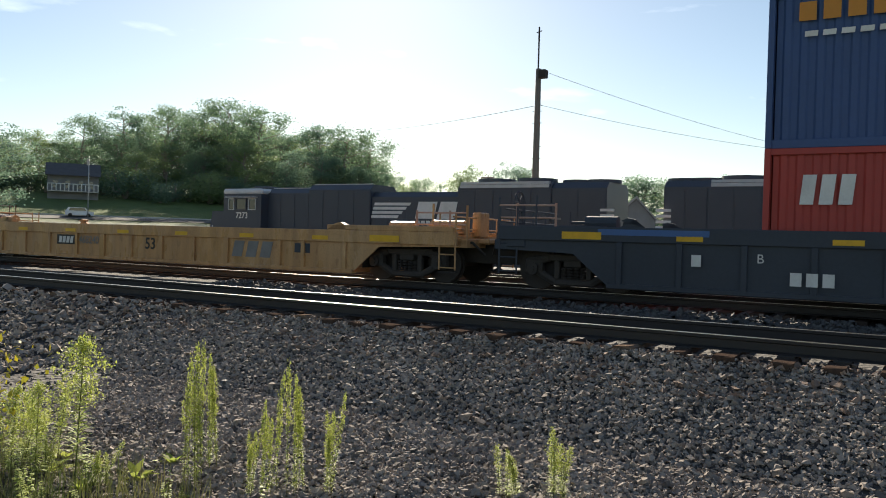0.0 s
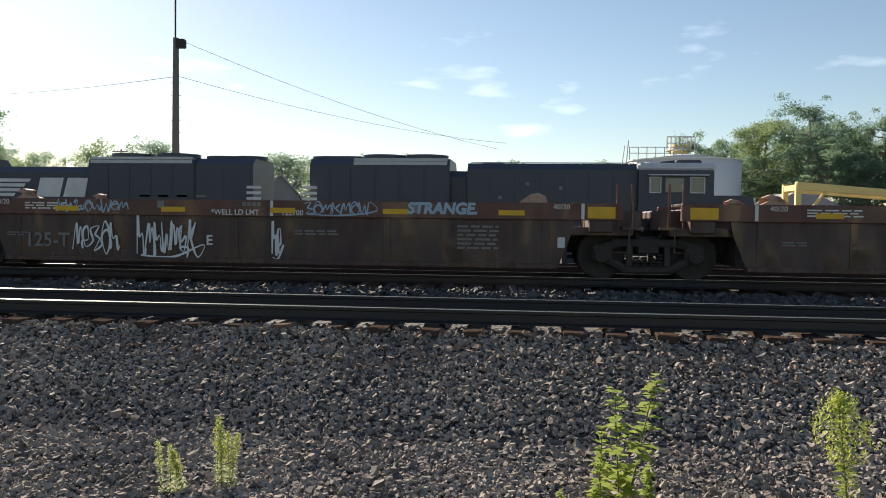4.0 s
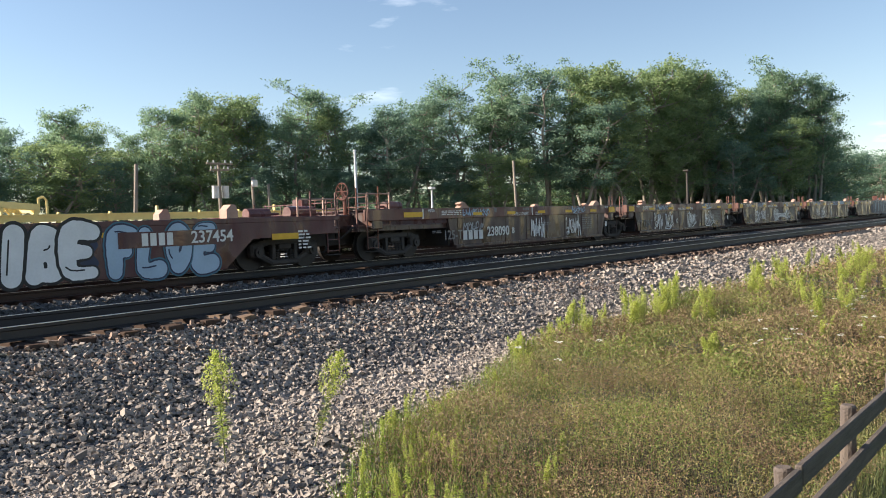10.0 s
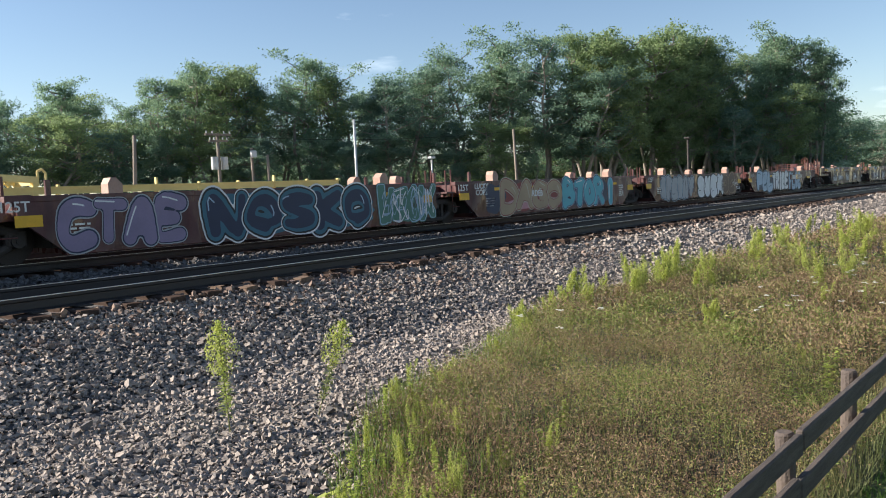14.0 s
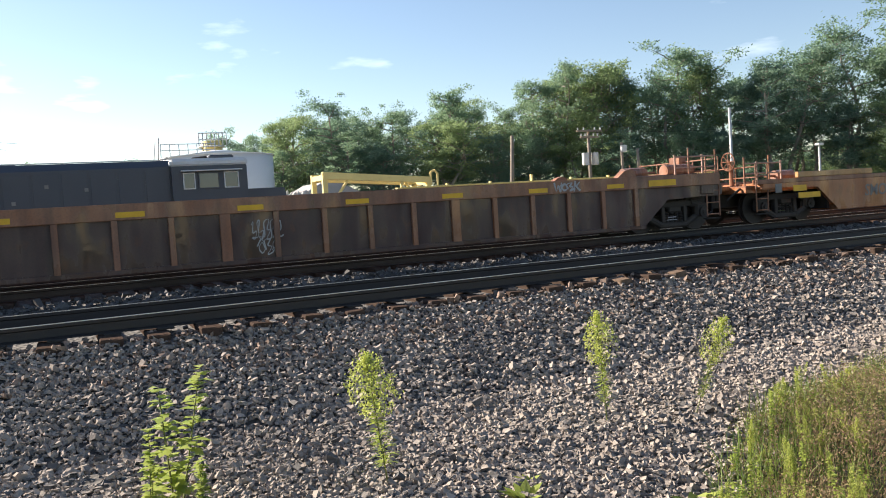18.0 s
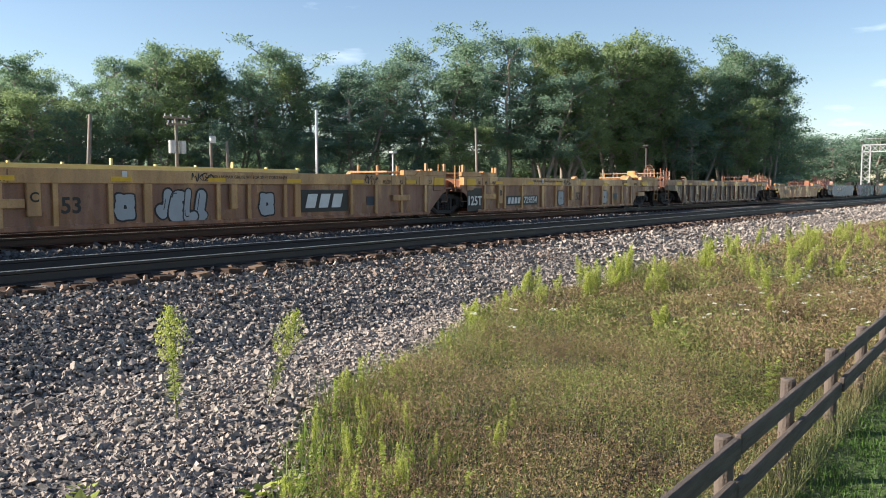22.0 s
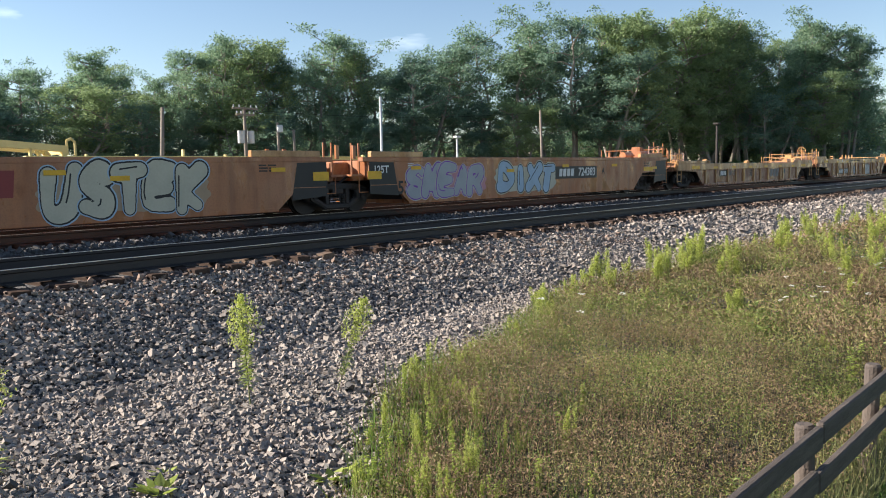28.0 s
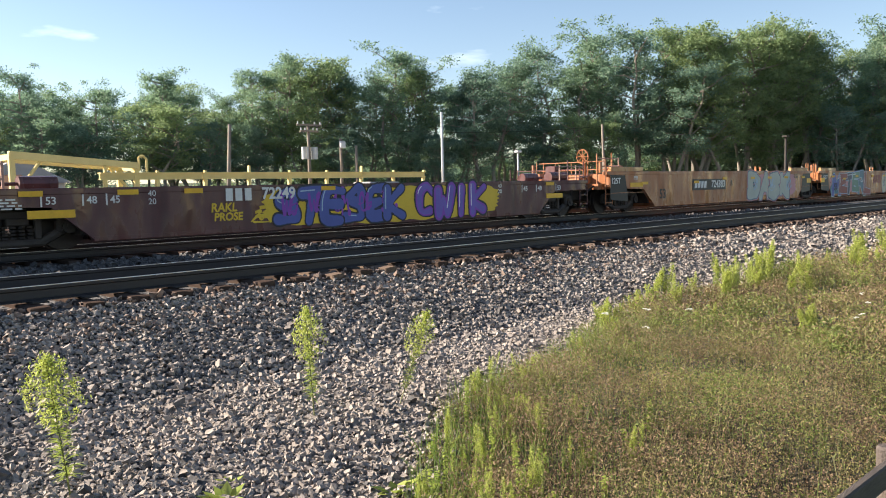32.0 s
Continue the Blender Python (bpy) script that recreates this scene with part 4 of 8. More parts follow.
def well_car(length, style, paint, low=None, top=1.45, bottom=0.23, label="", body=None, ends=("art", "art"), reflect=5, posts=10, guides=True, avoid=()):
    """One well unit. style: maxi (flush top chord, recessed side), smooth (plain side), rib (posts outside). ends: (rear, front), art or coupler."""
    low = low or paint
    car = thing("well_car", label, "freight car", "well cars of the passing train")
    L = length / 2
    body = body or (L - 1.62)
    cr, cf = body if isinstance(body, tuple) else (body, body)  # rear and front ends of the well
    chord_z = top - 0.33 if style == "maxi" else top - (0.30 if style == "rib" else 0.12)
    for sy in (-1, 1):
        def yy(a, b):
            return sorted((sy * a, sy * b))
        nm = "side_wall"
        if style == "maxi":
            out = [(-cr, bottom), (cf, bottom), (cf + 0.25, chord_z - 0.25), (cf + 0.3, chord_z), (-cr - 0.3, chord_z), (-cr - 0.25, chord_z - 0.25)]
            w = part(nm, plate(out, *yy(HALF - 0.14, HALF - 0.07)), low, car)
        else:
            e = L - (0.45 if style == "rib" else 0.75)
            out = [(-cr, bottom), (cf, bottom), (cf + 0.75, bottom + 0.62), (e, bottom + 0.68), (e, chord_z), (-e, chord_z), (-e, bottom + 0.68), (-cr - 0.75, bottom + 0.62)]
            w = part(nm, plate(out, *yy(HALF - 0.10, HALF - (0.0 if style == "smooth" else 0.06))), low, car)
        ce = L - 0.55
        part("top_chord", boxes(((-ce, yy(HALF - 0.2, HALF)[0], chord_z), (ce, yy(HALF - 0.2, HALF)[1], top)), bev=0.012), paint, car)
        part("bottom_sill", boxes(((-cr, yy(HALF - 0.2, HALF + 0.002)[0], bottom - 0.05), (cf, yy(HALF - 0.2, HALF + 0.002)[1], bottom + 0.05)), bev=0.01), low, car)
        if style != "smooth":
            for k in range(posts):
                x = -cr + 0.25 + (cr + cf - 0.5) * k / (posts - 1)
                wd = 0.055 if style == "rib" else 0.07
                dep = (HALF - 0.07, HALF + 0.004) if style == "rib" else (HALF - 0.08, HALF - 0.052)
                for c, h in avoid:
                    if abs(x - c) < h + wd:
                        x = c + (h + wd if x > c else -h - wd)
                if style == "rib" and k in (posts // 3, 2 * posts // 3):
                    wd = 0.10
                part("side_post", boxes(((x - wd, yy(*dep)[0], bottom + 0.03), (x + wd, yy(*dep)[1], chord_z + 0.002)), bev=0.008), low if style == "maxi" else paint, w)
    # cross bearers in the open well, and the end structures
    for x in np.linspace(-cr + 0.3, cf - 0.3, 5):
        part("cross_bearer", boxes(((x - 0.12, -HALF + 0.1, bottom - 0.04), (x + 0.12, HALF - 0.1, bottom + 0.1))), low, car)
    for sx, kind, cut in ((-1, ends[0], cr), (1, ends[1], cf)):
        a, b = sorted((sx * (cut + 0.2), sx * (L - 0.35)))
        part("end_deck", boxes(((a, -HALF + 0.22, 0.86), (b, HALF - 0.22, 1.02)), ((a, -0.3, 0.7), (b, 0.3, 0.9)), bev=0.01), low, car, "grimy end deck")
        part("bulkhead", boxes(((sx * (cut + 0.12) - 0.05, -HALF + 0.2, 0.3), (sx * (cut + 0.12) + 0.05, HALF - 0.2, 1.0))), UNDER, car)
        part("draft_sill", boxes(((min(sx * (cut - 0.2), sx * (L - 0.02)), -0.42, 0.50), (max(sx * (cut - 0.2), sx * (L - 0.02)), 0.42, 0.95)), bev=0.02), UNDER, car, "dark centre sill")
        part("air_pipe", rods(((sx * (cut + 0.1), -1.25, 0.93), (sx * (L - 0.3), -1.15, 0.98), 0.03), ((sx * (L - 0.3), -1.15, 0.98), (sx * (L - 0.1), -0.9, 0.7), 0.03), n=6), UNDER, car)
        part("pivot_cover", boxes(((min(sx * (L - 0.9), sx * (L - 0.08)), -0.75, 0.95), (max(sx * (L - 0.9), sx * (L - 0.08)), 0.75, top - 0.12)), bev=0.03), low, car)
        if kind == "art":
            for xx in (0.35, 0.62):
                part("uncoupling_post", rods(((sx * (L - xx), -HALF + 0.25, 0.9), (sx * (L - xx), -HALF + 0.25, top + 0.38), 0.028), n=6), paint, car, "thin upright end post")
            part("end_step", boxes(((min(sx * (L - 0.55), sx * (L - 0.15)), -HALF + 0.05, 0.98), (max(sx * (L - 0.55), sx * (L - 0.15)), -HALF + 0.4, 1.03))), low, car)
            part("grab_iron", rods(((sx * (L - 0.75), SIDE_Y + 0.05, 0.55), (sx * (L - 0.42), SIDE_Y + 0.05, 0.55), 0.014), ((sx * (L - 0.42), SIDE_Y + 0.05, 0.55), (sx * (L - 0.42), SIDE_Y + 0.05, 1.0), 0.014), n=5), low, car)
        off = 0.95 if kind == "art" else 2.45
        part("bolster_beam", boxes(((sx * (L - 0.95) - 0.22, -HALF + 0.03, 0.92), (sx * (L - 0.95) + 0.22, HALF - 0.03, top - 0.08)), bev=0.02), low, car)
        patch(car, sx * (L - off), top - (0.48 if style == "smooth" else 0.18), SIDE_Y - 0.012, 0.52 if kind == "art" else 0.85, 0.22 if kind == "art" else 0.15, REFLECT, "reflector", "yellow reflective panel")
        if kind == "coupler":
            coupler_end(car, sx, L, paint, top)
    if guides:
        for sx, cut, kind in ((-1, cr, ends[0]), (1, cf, ends[1])):
            for sy in (-1, 1):
                if style == "smooth":
                    for off in ((2.75 if sy < 0 else 1.0,) if kind == "art" else (4.0,)):
                        g0 = sx * (L - off)
                        bm = plate([(g0 - 0.16, top - 0.01), (g0 + 0.16, top - 0.01), (g0 + 0.16, top + 0.18), (g0 + sx * 0.03 + 0.06, top + 0.32), (g0 + sx * 0.03 - 0.06, top + 0.32), (g0 - 0.16, top + 0.2)], sy * (HALF - 0.15) - 0.14, sy * (HALF - 0.15) + 0.14)
                        part("container_guide", bm, SALMON, car, "faded pink container guide block")
                else:
                    g0 = sx * (cut - 0.5)
                    bm = plate([(g0 - 0.28, top - 0.01), (g0 + 0.28, top - 0.01), (g0 + sx * 0.24, top + 0.13), (g0 + sx * 0.1, top + 0.19), (g0 - sx * 0.05, top + 0.16)], sy * (HALF - 0.12) - 0.1, sy * (HALF - 0.12) + 0.1)
                    part("container_guide", bm, SALMON if style == "maxi" else paint, car, "low worn container guide")
            part("platform_grating", boxes(((min(sx * (cut + 0.3), sx * (L - 0.7)), -0.9, top - 0.02), (max(sx * (cut + 0.3), sx * (L - 0.7)), 0.9, top + 0.03)), bev=0.008), low, car)
    for k in range(reflect):
        x = -cr + (k + 0.6) * (cr + cf) / reflect
        patch(car, x, top - 0.20 if style != "smooth" else top - 0.28, SIDE_Y - 0.006, 0.5, 0.10, REFLECT, "reflector", "yellow reflective tape")
    return car


def coupler_end(car, sx, L, paint, top):
    """The end by the coupler: drawbar, steps, handrails, brake wheel."""
    part("coupler", boxes(((min(sx * (L - 0.6), sx * L), -0.12, 0.72), (max(sx * (L - 0.6), sx * L), 0.12, 0.98)), bev=0.03), UNDER, car, "rusty coupler")
    part("knuckle", boxes(((sx * L - 0.14, -0.17, 0.68), (sx * L + 0.14, 0.17, 1.0)), bev=0.05), UNDER, car, "rusty coupler knuckle")
    hose = bmesh.new()
    pts = [(sx * (L - 0.25), -0.35, 0.85), (sx * (L - 0.1), -0.38, 0.62), (sx * (L - 0.02), -0.4, 0.42), (sx * (L + 0.12), -0.4, 0.34), (sx * (L + 0.25), -0.4, 0.36)]
    for p, q in zip(pts, pts[1:]):
        add_rod(hose, p, q, 0.028, 8)
    part("air_hose", hose, BLACKP, car, "black rubber air hose")
    xa, xb = sorted((sx * (L - 0.35), sx * (L - 1.75)))
    part("crossover_platform", boxes(((xa, -HALF + 0.25, 1.02), (xb, HALF - 0.25, 1.06)), ((xa, -HALF + 0.22, 0.94), (xb, -HALF + 0.28, 1.06)), bev=0.006), paint, car, "rusty crossover platform")
    for k, (dx, hh) in enumerate(((0.4, 0.62), (0.85, 0.5), (1.3, 0.66), (1.75, 0.5))):
        part("platform_post", rods(((sx * (L - dx), -HALF + 0.3, 1.04), (sx * (L - dx), -HALF + 0.3, top + hh), 0.026), n=6), SALMON if k % 2 else paint, car, "upright platform post")
    for hh in (0.18, 0.45):
        part("platform_rail", rods(((sx * (L - 0.4), -HALF + 0.3, top + hh), (sx * (L - 1.75), -HALF + 0.3, top + hh), 0.02), n=6), SALMON, car, "pale worn handrail")
    part("brake_cylinder", rods(((sx * (L - 2.9), -0.6, top + 0.1), (sx * (L - 2.2), -0.6, top + 0.1), 0.15), ((sx * (L - 2.2), -0.6, top + 0.1), (sx * (L - 1.85), -0.6, top + 0.1), 0.035), n=12), paint, car, "rusty brake cylinder")
    part("side_step", boxes(((sx * (L - 0.78) - 0.22, -HALF + 0.02, 0.28), (sx * (L - 0.78) + 0.22, -HALF + 0.2, 0.31)), bev=0.005), UNDER, car)
    for y in (-HALF + 0.06, HALF - 0.06):
        bm = bmesh.new()
        x = sx * (L - 0.55)
        for dx in (0, sx * -0.42):
            add_rod(bm, (x + dx, y, 0.35), (x + dx, y, top + 0.42), 0.02, 6)
        for z in (0.4, 0.7, 1.0, 1.3):
            add_rod(bm, (x, y, z), (x + sx * -0.42, y, z), 0.016, 6)
        part("ladder", bm, paint, car, "end ladder with grab irons")
    bm = bmesh.new()
    x = sx * (L - 0.65)
    for z in (top + 0.08, top + 0.36):
        add_rod(bm, (x, -HALF + 0.1, z), (x, HALF - 0.1, z), 0.018, 6)
    for y in (-0.7, 0.0, 0.7):
        add_rod(bm, (x, y, 0.95), (x, y, top + 0.36), 0.018, 6)
    part("end_rail", bm, paint, car, "end handrail")
    if sx < 0:
        bw = bmesh.new()
        add_rod(bw, (x, -0.55, 1.0), (x, -0.55, top + 0.55), 0.06, 8)
        part("brake_stand", bw, paint, car)
        wb = bmesh.new()
        for k in range(20):
            a, c = k * math.tau / 20, (k + 1) * math.tau / 20
            add_rod(wb, (x - 0.1, -0.55 + 0.24 * math.cos(a), top + 0.55 + 0.24 * math.sin(a)), (x - 0.1, -0.55 + 0.24 * math.cos(c), top + 0.55 + 0.24 * math.sin(c)), 0.02, 5)
        for k in range(4):
            a = k * math.tau / 8
            add_rod(wb, (x - 0.1, -0.55 - 0.24 * math.cos(a), top + 0.55 - 0.24 * math.sin(a)), (x - 0.1, -0.55 + 0.24 * math.cos(a), top + 0.55 + 0.24 * math.sin(a)), 0.014, 5)
        part("brake_wheel", wb, paint, car, "spoked brake wheel")
    else:
        rv = bmesh.new()
        add_rod(rv, (x - 1.0, -0.7, top + 0.12), (x - 0.1, -0.7, top + 0.12), 0.17, 14)
        part("air_reservoir", rv, paint, car, "rusty air reservoir")
        part("hand_brake_box", boxes(((x - 0.12, -0.35, top - 0.1), (x + 0.12, 0.1, top + 0.5)), bev=0.03), paint, car)


def stanchions(car, xs, top, paint, h=0.42):
    for x in xs:
        for y in (-HALF + 0.1, HALF - 0.1):
            part("stanchion", boxes(((x - 0.05, y - 0.04, top - 0.02), (x + 0.05, y + 0.04, top + h)), bev=0.008), paint, car, "upright guide bar")


GLYPHS = {"A": "0,0 .38,1 .75,0; .2,.36 .56,.36", "B": "0,0 0,1 .5,1 .6,.78 .42,.54 0,.52; .42,.54 .7,.3 .5,0 0,0", "C": ".7,.85 .4,1 .08,.75 .05,.3 .35,0 .7,.15", "D": "0,0 0,1 .4,.98 .72,.7 .72,.3 .4,.02 0,0",
          "E": ".7,1 .05,.95 .02,.05 .7,0; .05,.5 .55,.52", "F": ".7,1 .05,.97 .05,0; .05,.52 .55,.55", "G": ".7,.85 .4,1 .08,.75 .05,.3 .35,0 .7,.12 .7,.42 .42,.42", "H": "0,0 0,1; .7,0 .7,1; 0,.5 .7,.5", "I": ".35,0 .38,1",
          "J": ".7,1 .68,.25 .4,0 .08,.2", "K": "0,0 0,1; .68,1 .1,.5 .72,0", "L": ".05,1 .05,.03 .7,0", "M": "0,0 .06,1 .38,.35 .7,1 .78,0", "N": "0,0 .02,1 .68,0 .7,1", "O": ".36,0 .02,.25 .02,.75 .36,1 .7,.75 .7,.25 .36,0",
          "R": "0,0 0,1 .5,1 .66,.76 .48,.5 0,.48; .3,.48 .72,0", "S": ".68,.82 .4,1 .06,.84 .1,.6 .6,.42 .68,.14 .35,0 0,.12", "T": "0,.97 .75,1; .38,.97 .36,0", "U": "0,1 .02,.25 .35,0 .66,.25 .7,1", "V": "0,1 .36,0 .72,1",
          "W": "0,1 .18,0 .38,.65 .58,0 .76,1", "X": "0,0 .72,1; 0,1 .72,0", "Y": "0,1 .36,.5 .72,1; .36,.5 .34,0", "!": ".36,1 .36,.42; .36,.06 .36,.02"}


def curve_through(pts, steps=5):
    """A smooth line through the points."""
    out = []
    for k in range(len(pts) - 1):
        p0, p1, p2, p3 = (pts[max(0, min(len(pts) - 1, k + j))] for j in (-1, 0, 1, 2))
        for i in range(steps):
            t = i / steps
            out.append(tuple(0.5 * (2 * p1[d] + (p2[d] - p0[d]) * t + (2 * p0[d] - 5 * p1[d] + 4 * p2[d] - p3[d]) * t * t + (3 * p1[d] - p0[d] - 3 * p2[d] + p3[d]) * t ** 3) for d in (0, 1)))
    return out + [pts[-1]]


def blot(lines, radius, cell=0.022, power=2.0):
    """A flat mesh in x and z of all that lies within the radius of the lines; a high power gives square strokes."""
    seg = np.array([(a[:2], b[:2]) for ln in lines for a, b in zip(ln, ln[1:])], float)
    wt = [(a[2] if len(a) > 2 else 1.0) for ln in lines for a in ln[:-1]]
    lo, hi = seg.min((0, 1)) - radius * max(wt) - cell * 2, seg.max((0, 1)) + radius * max(wt) + cell * 2
    gx_, gz_ = np.arange(lo[0], hi[0], cell), np.arange(lo[1], hi[1], cell)
    P = np.stack(np.meshgrid(gx_, gz_, indexing="ij"), -1)
    S = np.full(P.shape[:2], 9.0)
    for (a, b), swell in zip(seg, wt):
        d = b - a
        f = np.clip(((P - a) @ d) / max(d @ d, 1e-9), 0, 1)
        q = np.abs(P - a - f[..., None] * d)
        S = np.minimum(S, (q[..., 0] ** power + q[..., 1] ** power) ** (1 / power) - radius * swell)
    verts, faces, seen = [], [], {}

    def vert(key, p):
        if key not in seen:
            seen[key] = len(verts)
            verts.append((p[0], 0.0, p[1]))
        return seen[key]

    for i, j in np.argwhere((np.minimum(np.minimum(S[:-1, :-1], S[1:, :-1]), np.minimum(S[:-1, 1:], S[1:, 1:])) < 0)):
        ring = ((i, j), (i + 1, j), (i + 1, j + 1), (i, j + 1))
        f = []
        for k in range(4):
            a, b = ring[k], ring[(k + 1) % 4]
            sa, sb = S[a], S[b]
            if sa < 0:
                f.append(vert(a, P[a]))
            if (sa < 0) != (sb < 0):
                f.append(vert((min(a, b), max(a, b)), P[a] + (P[b] - P[a]) * (sa / (sa - sb))))
        if len(f) > 2:
            faces.append(f)
    me = bpy.data.meshes.new("letter")
    me.from_pydata(verts, [], faces)
    return me


def bubble(parent, words, x, z, size, fill, line, y=None, wide=1.0, shear=0.1, seed=0, fat=0.165, power=2.0, core=None, shine=None, halo="black"):
    """Sprayed letters: fat swollen strokes with a dark outline, each letter of its own size and tilt, crowding its neighbours."""
    r = random.Random(seed)
    y = SIDE_Y - 0.008 if y is None else y
    k, w, high = len(words), size * 0.66 * wide, size * 1.04
    for j, ch in enumerate(words):
        if ch == " ":
            continue
        R = fat * size * r.uniform(0.92, 1.08)
        W, H = w * r.uniform(1.06, 1.2) - 2 * R, high * r.uniform(0.94, 1.06) - 2 * R
        x0, z0 = x + (j - (k - 1) / 2) * w - W / 2, z - H / 2 + r.uniform(-0.03, 0.03) * size
        tilt = r.uniform(-0.06, 0.06)
        lines = []
        for st in GLYPHS[ch].split(";"):
            pts = []
            for q in st.split():
                a, c = (float(v) for v in q.split(","))
                a, c = a / 0.75 + r.uniform(-0.09, 0.09), c + r.uniform(-0.07, 0.07)
                pts.append((x0 + a * W + (c - 0.5) * H * (shear + tilt), z0 + c * H))
            ph = r.uniform(0, 6.283)
            pts = curve_through(pts, 4 if power < 4 else 3) if power < 4 else [tuple(a + (b - a) * i / 3 for a, b in zip(p, q)) for p, q in zip(pts, pts[1:]) for i in range(3)] + [pts[-1]]
            lines.append([(a, c, 1.0 + 0.24 * math.sin(ph + i * 0.42)) for i, (a, c) in enumerate(pts)])
        base = y - 0.0035 * (j % 3)
        layers = [(halo, R * 1.3 + 0.008, 0.0), (line, R * 1.16 + 0.004, 0.0008), (fill, R, 0.0016)]
        if core:
            layers.append((core, R * 0.62, 0.0024))
        for nm, rad, dy in layers:
            me = blot(lines, rad, 0.042, power)
            ob = link_mesh("graffiti_letter", me, SPRAY[nm], parent)
            ob.matrix_basis = Matrix.Translation((0, base - dy, 0))
        ln = lines[0]
        i = r.randrange(0, max(1, len(ln) - 3))
        ob = link_mesh("graffiti_shine", blot([[(p[0] - R * 0.5, p[1] + R * 0.42) for p in ln[i:i + 4]]], 0.016 * size, 0.012), SPRAY[shine or line], parent)
        ob.matrix_basis = Matrix.Translation((0, base - 0.003, 0))


def cloud(parent, x, z, w, h, m, y=None, seed=0, n=9):
    """A patch of sprayed colour with a lobed outline."""
    r = random.Random(seed)
    y = SIDE_Y - 0.005 if y is None else y
    pts = []
    ph = r.uniform(0, 6)
    for k in range(n * 8):
        a = k * math.tau / (n * 8)
        lobe = h * (0.05 * math.sin(a * n + ph) + 0.04 * math.sin(a * 3 + ph * 2))
        c, s = math.cos(a), math.sin(a)
        sq = 1 / (abs(c) ** 5 + abs(s) ** 5) ** 0.2
        pts.append((x + w / 2 * c * sq + lobe * c, z + h / 2 * s * sq * 0.94 + lobe * s * 0.6))
    bm = bmesh.new()
    mid = bm.verts.new((x, y - 0.001, z))
    ring = [bm.verts.new((px, y - 0.001, pz)) for px, pz in pts]
    for i in range(len(ring)):
        bm.faces.new((mid, ring[i], ring[(i + 1) % len(ring)]))
    return part("graffiti_fill", bm, SPRAY[m], parent, "patch of sprayed colour")


STROKES = ("0,.1 .35,.95 .5,.3 .75,.9 1,.05", "0,.8 .3,1 .15,.4 .7,.5 .5,0 .1,.15 .9,.2", "0,.5 .5,1 .9,.5 .5,.05 .15,.45 .6,.75 1,.3", "0,1 .25,.05 .5,.7 .75,.05 1,1", "0,.05 .2,1 .3,.5 .9,.95 .4,.5 1,0",
           "0,.3 .6,.45 .5,.95 .1,.7 .4,.05 1,.25", "0,.9 .7,1 .4,.55 .8,.4 .3,0 1,.1", "0,0 .1,1.1 .3,.5 .6,.6 .8,0 1,.2")


def scrawl(parent, x, z, w, h, m="white", seed=0, y=None, strokes=5, fat=0.022):
    """A quick hand-written tag in one line of spray: letter-like strokes run together."""
    r = random.Random(seed)
    y = SIDE_Y + 0.046 if y is None else y
    pts = []
    for s in range(strokes):
        st = r.choice(STROKES)
        big = r.uniform(0.75, 1.2)
        for q in st.split():
            a, c = (float(v) for v in q.split(","))
            pts.append(((s + a * 1.15 + r.uniform(-0.06, 0.06)) / strokes - 0.5, (c - 0.5) * big + r.uniform(-0.07, 0.07)))
    if r.random() < 0.5:
        pts += [(0.62, -0.2), (0.1, -0.62), (-0.5, -0.55)]
    path = []
    for k in range(len(pts) - 1):
        p0, p1, p2, p3 = (pts[max(0, min(len(pts) - 1, k + j))] for j in (-1, 0, 1, 2))
        for i in range(6):
            t = i / 6
            c = [0.5 * ((2 * p1[d]) + (-p0[d] + p2[d]) * t + (2 * p0[d] - 5 * p1[d] + 4 * p2[d] - p3[d]) * t * t + (-p0[d] + 3 * p1[d] - 3 * p2[d] + p3[d]) * t ** 3) for d in (0, 1)]
            path.append((x + c[0] * w, z + c[1] * h))
    bm = bmesh.new()
    last = None
    for k, (px, pz) in enumerate(path):
        qx, qz = path[min(k + 1, len(path) - 1)]
        ox, oz = path[max(k - 1, 0)]
        d = Vector((qx - ox, qz - oz))
        d = d.normalized() if d.length else Vector((1, 0))
        f = fat * (0.75 + 0.35 * math.sin(k * 0.37 + seed))
        yy = y - 0.0004 * (k % 5)
        v = (bm.verts.new((px - d.y * f, yy, pz + d.x * f)), bm.verts.new((px + d.y * f, yy, pz - d.x * f)))
        if last:
            bm.faces.new((last[0], last[1], v[1], v[0]))
        last = v
    return part("graffiti_tag", bm, SPRAY[m], parent, "scrawled %s tag" % m)


CARS = []  # (car, centre on the train's own length)


def place(car, rear, front):
    CARS.append((car, (rear + front) / 2))
    return car


# brown five-unit set
BN = [-30.4, -47.6, -62.4, -76.5, -90.7, -106.8]
MID = [-39.6, -55.0, -69.4, -83.4, -97.8]
YL, YC, YB = SIDE_Y + 0.044, SIDE_Y - 0.004, SIDE_Y + 0.052
BN_TAGS = ({}, {"low": ((-58.7, 1.0, 5), (-57.2, 1.25, 7), (-54.9, 0.2, 2)), "top": ((-58.75, 1.5, 8), (-53.7, 1.3, 7))}, {"low": ((-72.6, 0.95, 5), (-71.4, 1.1, 6), (-68.9, 1.0, 5), (-66.4, 1.1, 6)), "top": ((-72.0, 1.3, 7), (-66.9, 1.0, 6))},
           {"low": ((-86.9, 0.95, 5), (-85.7, 0.9, 5), (-82.9, 1.0, 6), (-80.4, 1.2, 6)), "top": ((-86.5, 1.3, 7), (-81.0, 1.2, 6))}, {"low": ((-97.4, 0.9, 5), (-94.8, 1.1, 6)), "top": ((-101.2, 1.5, 8), (-94.5, 0.9, 5))})
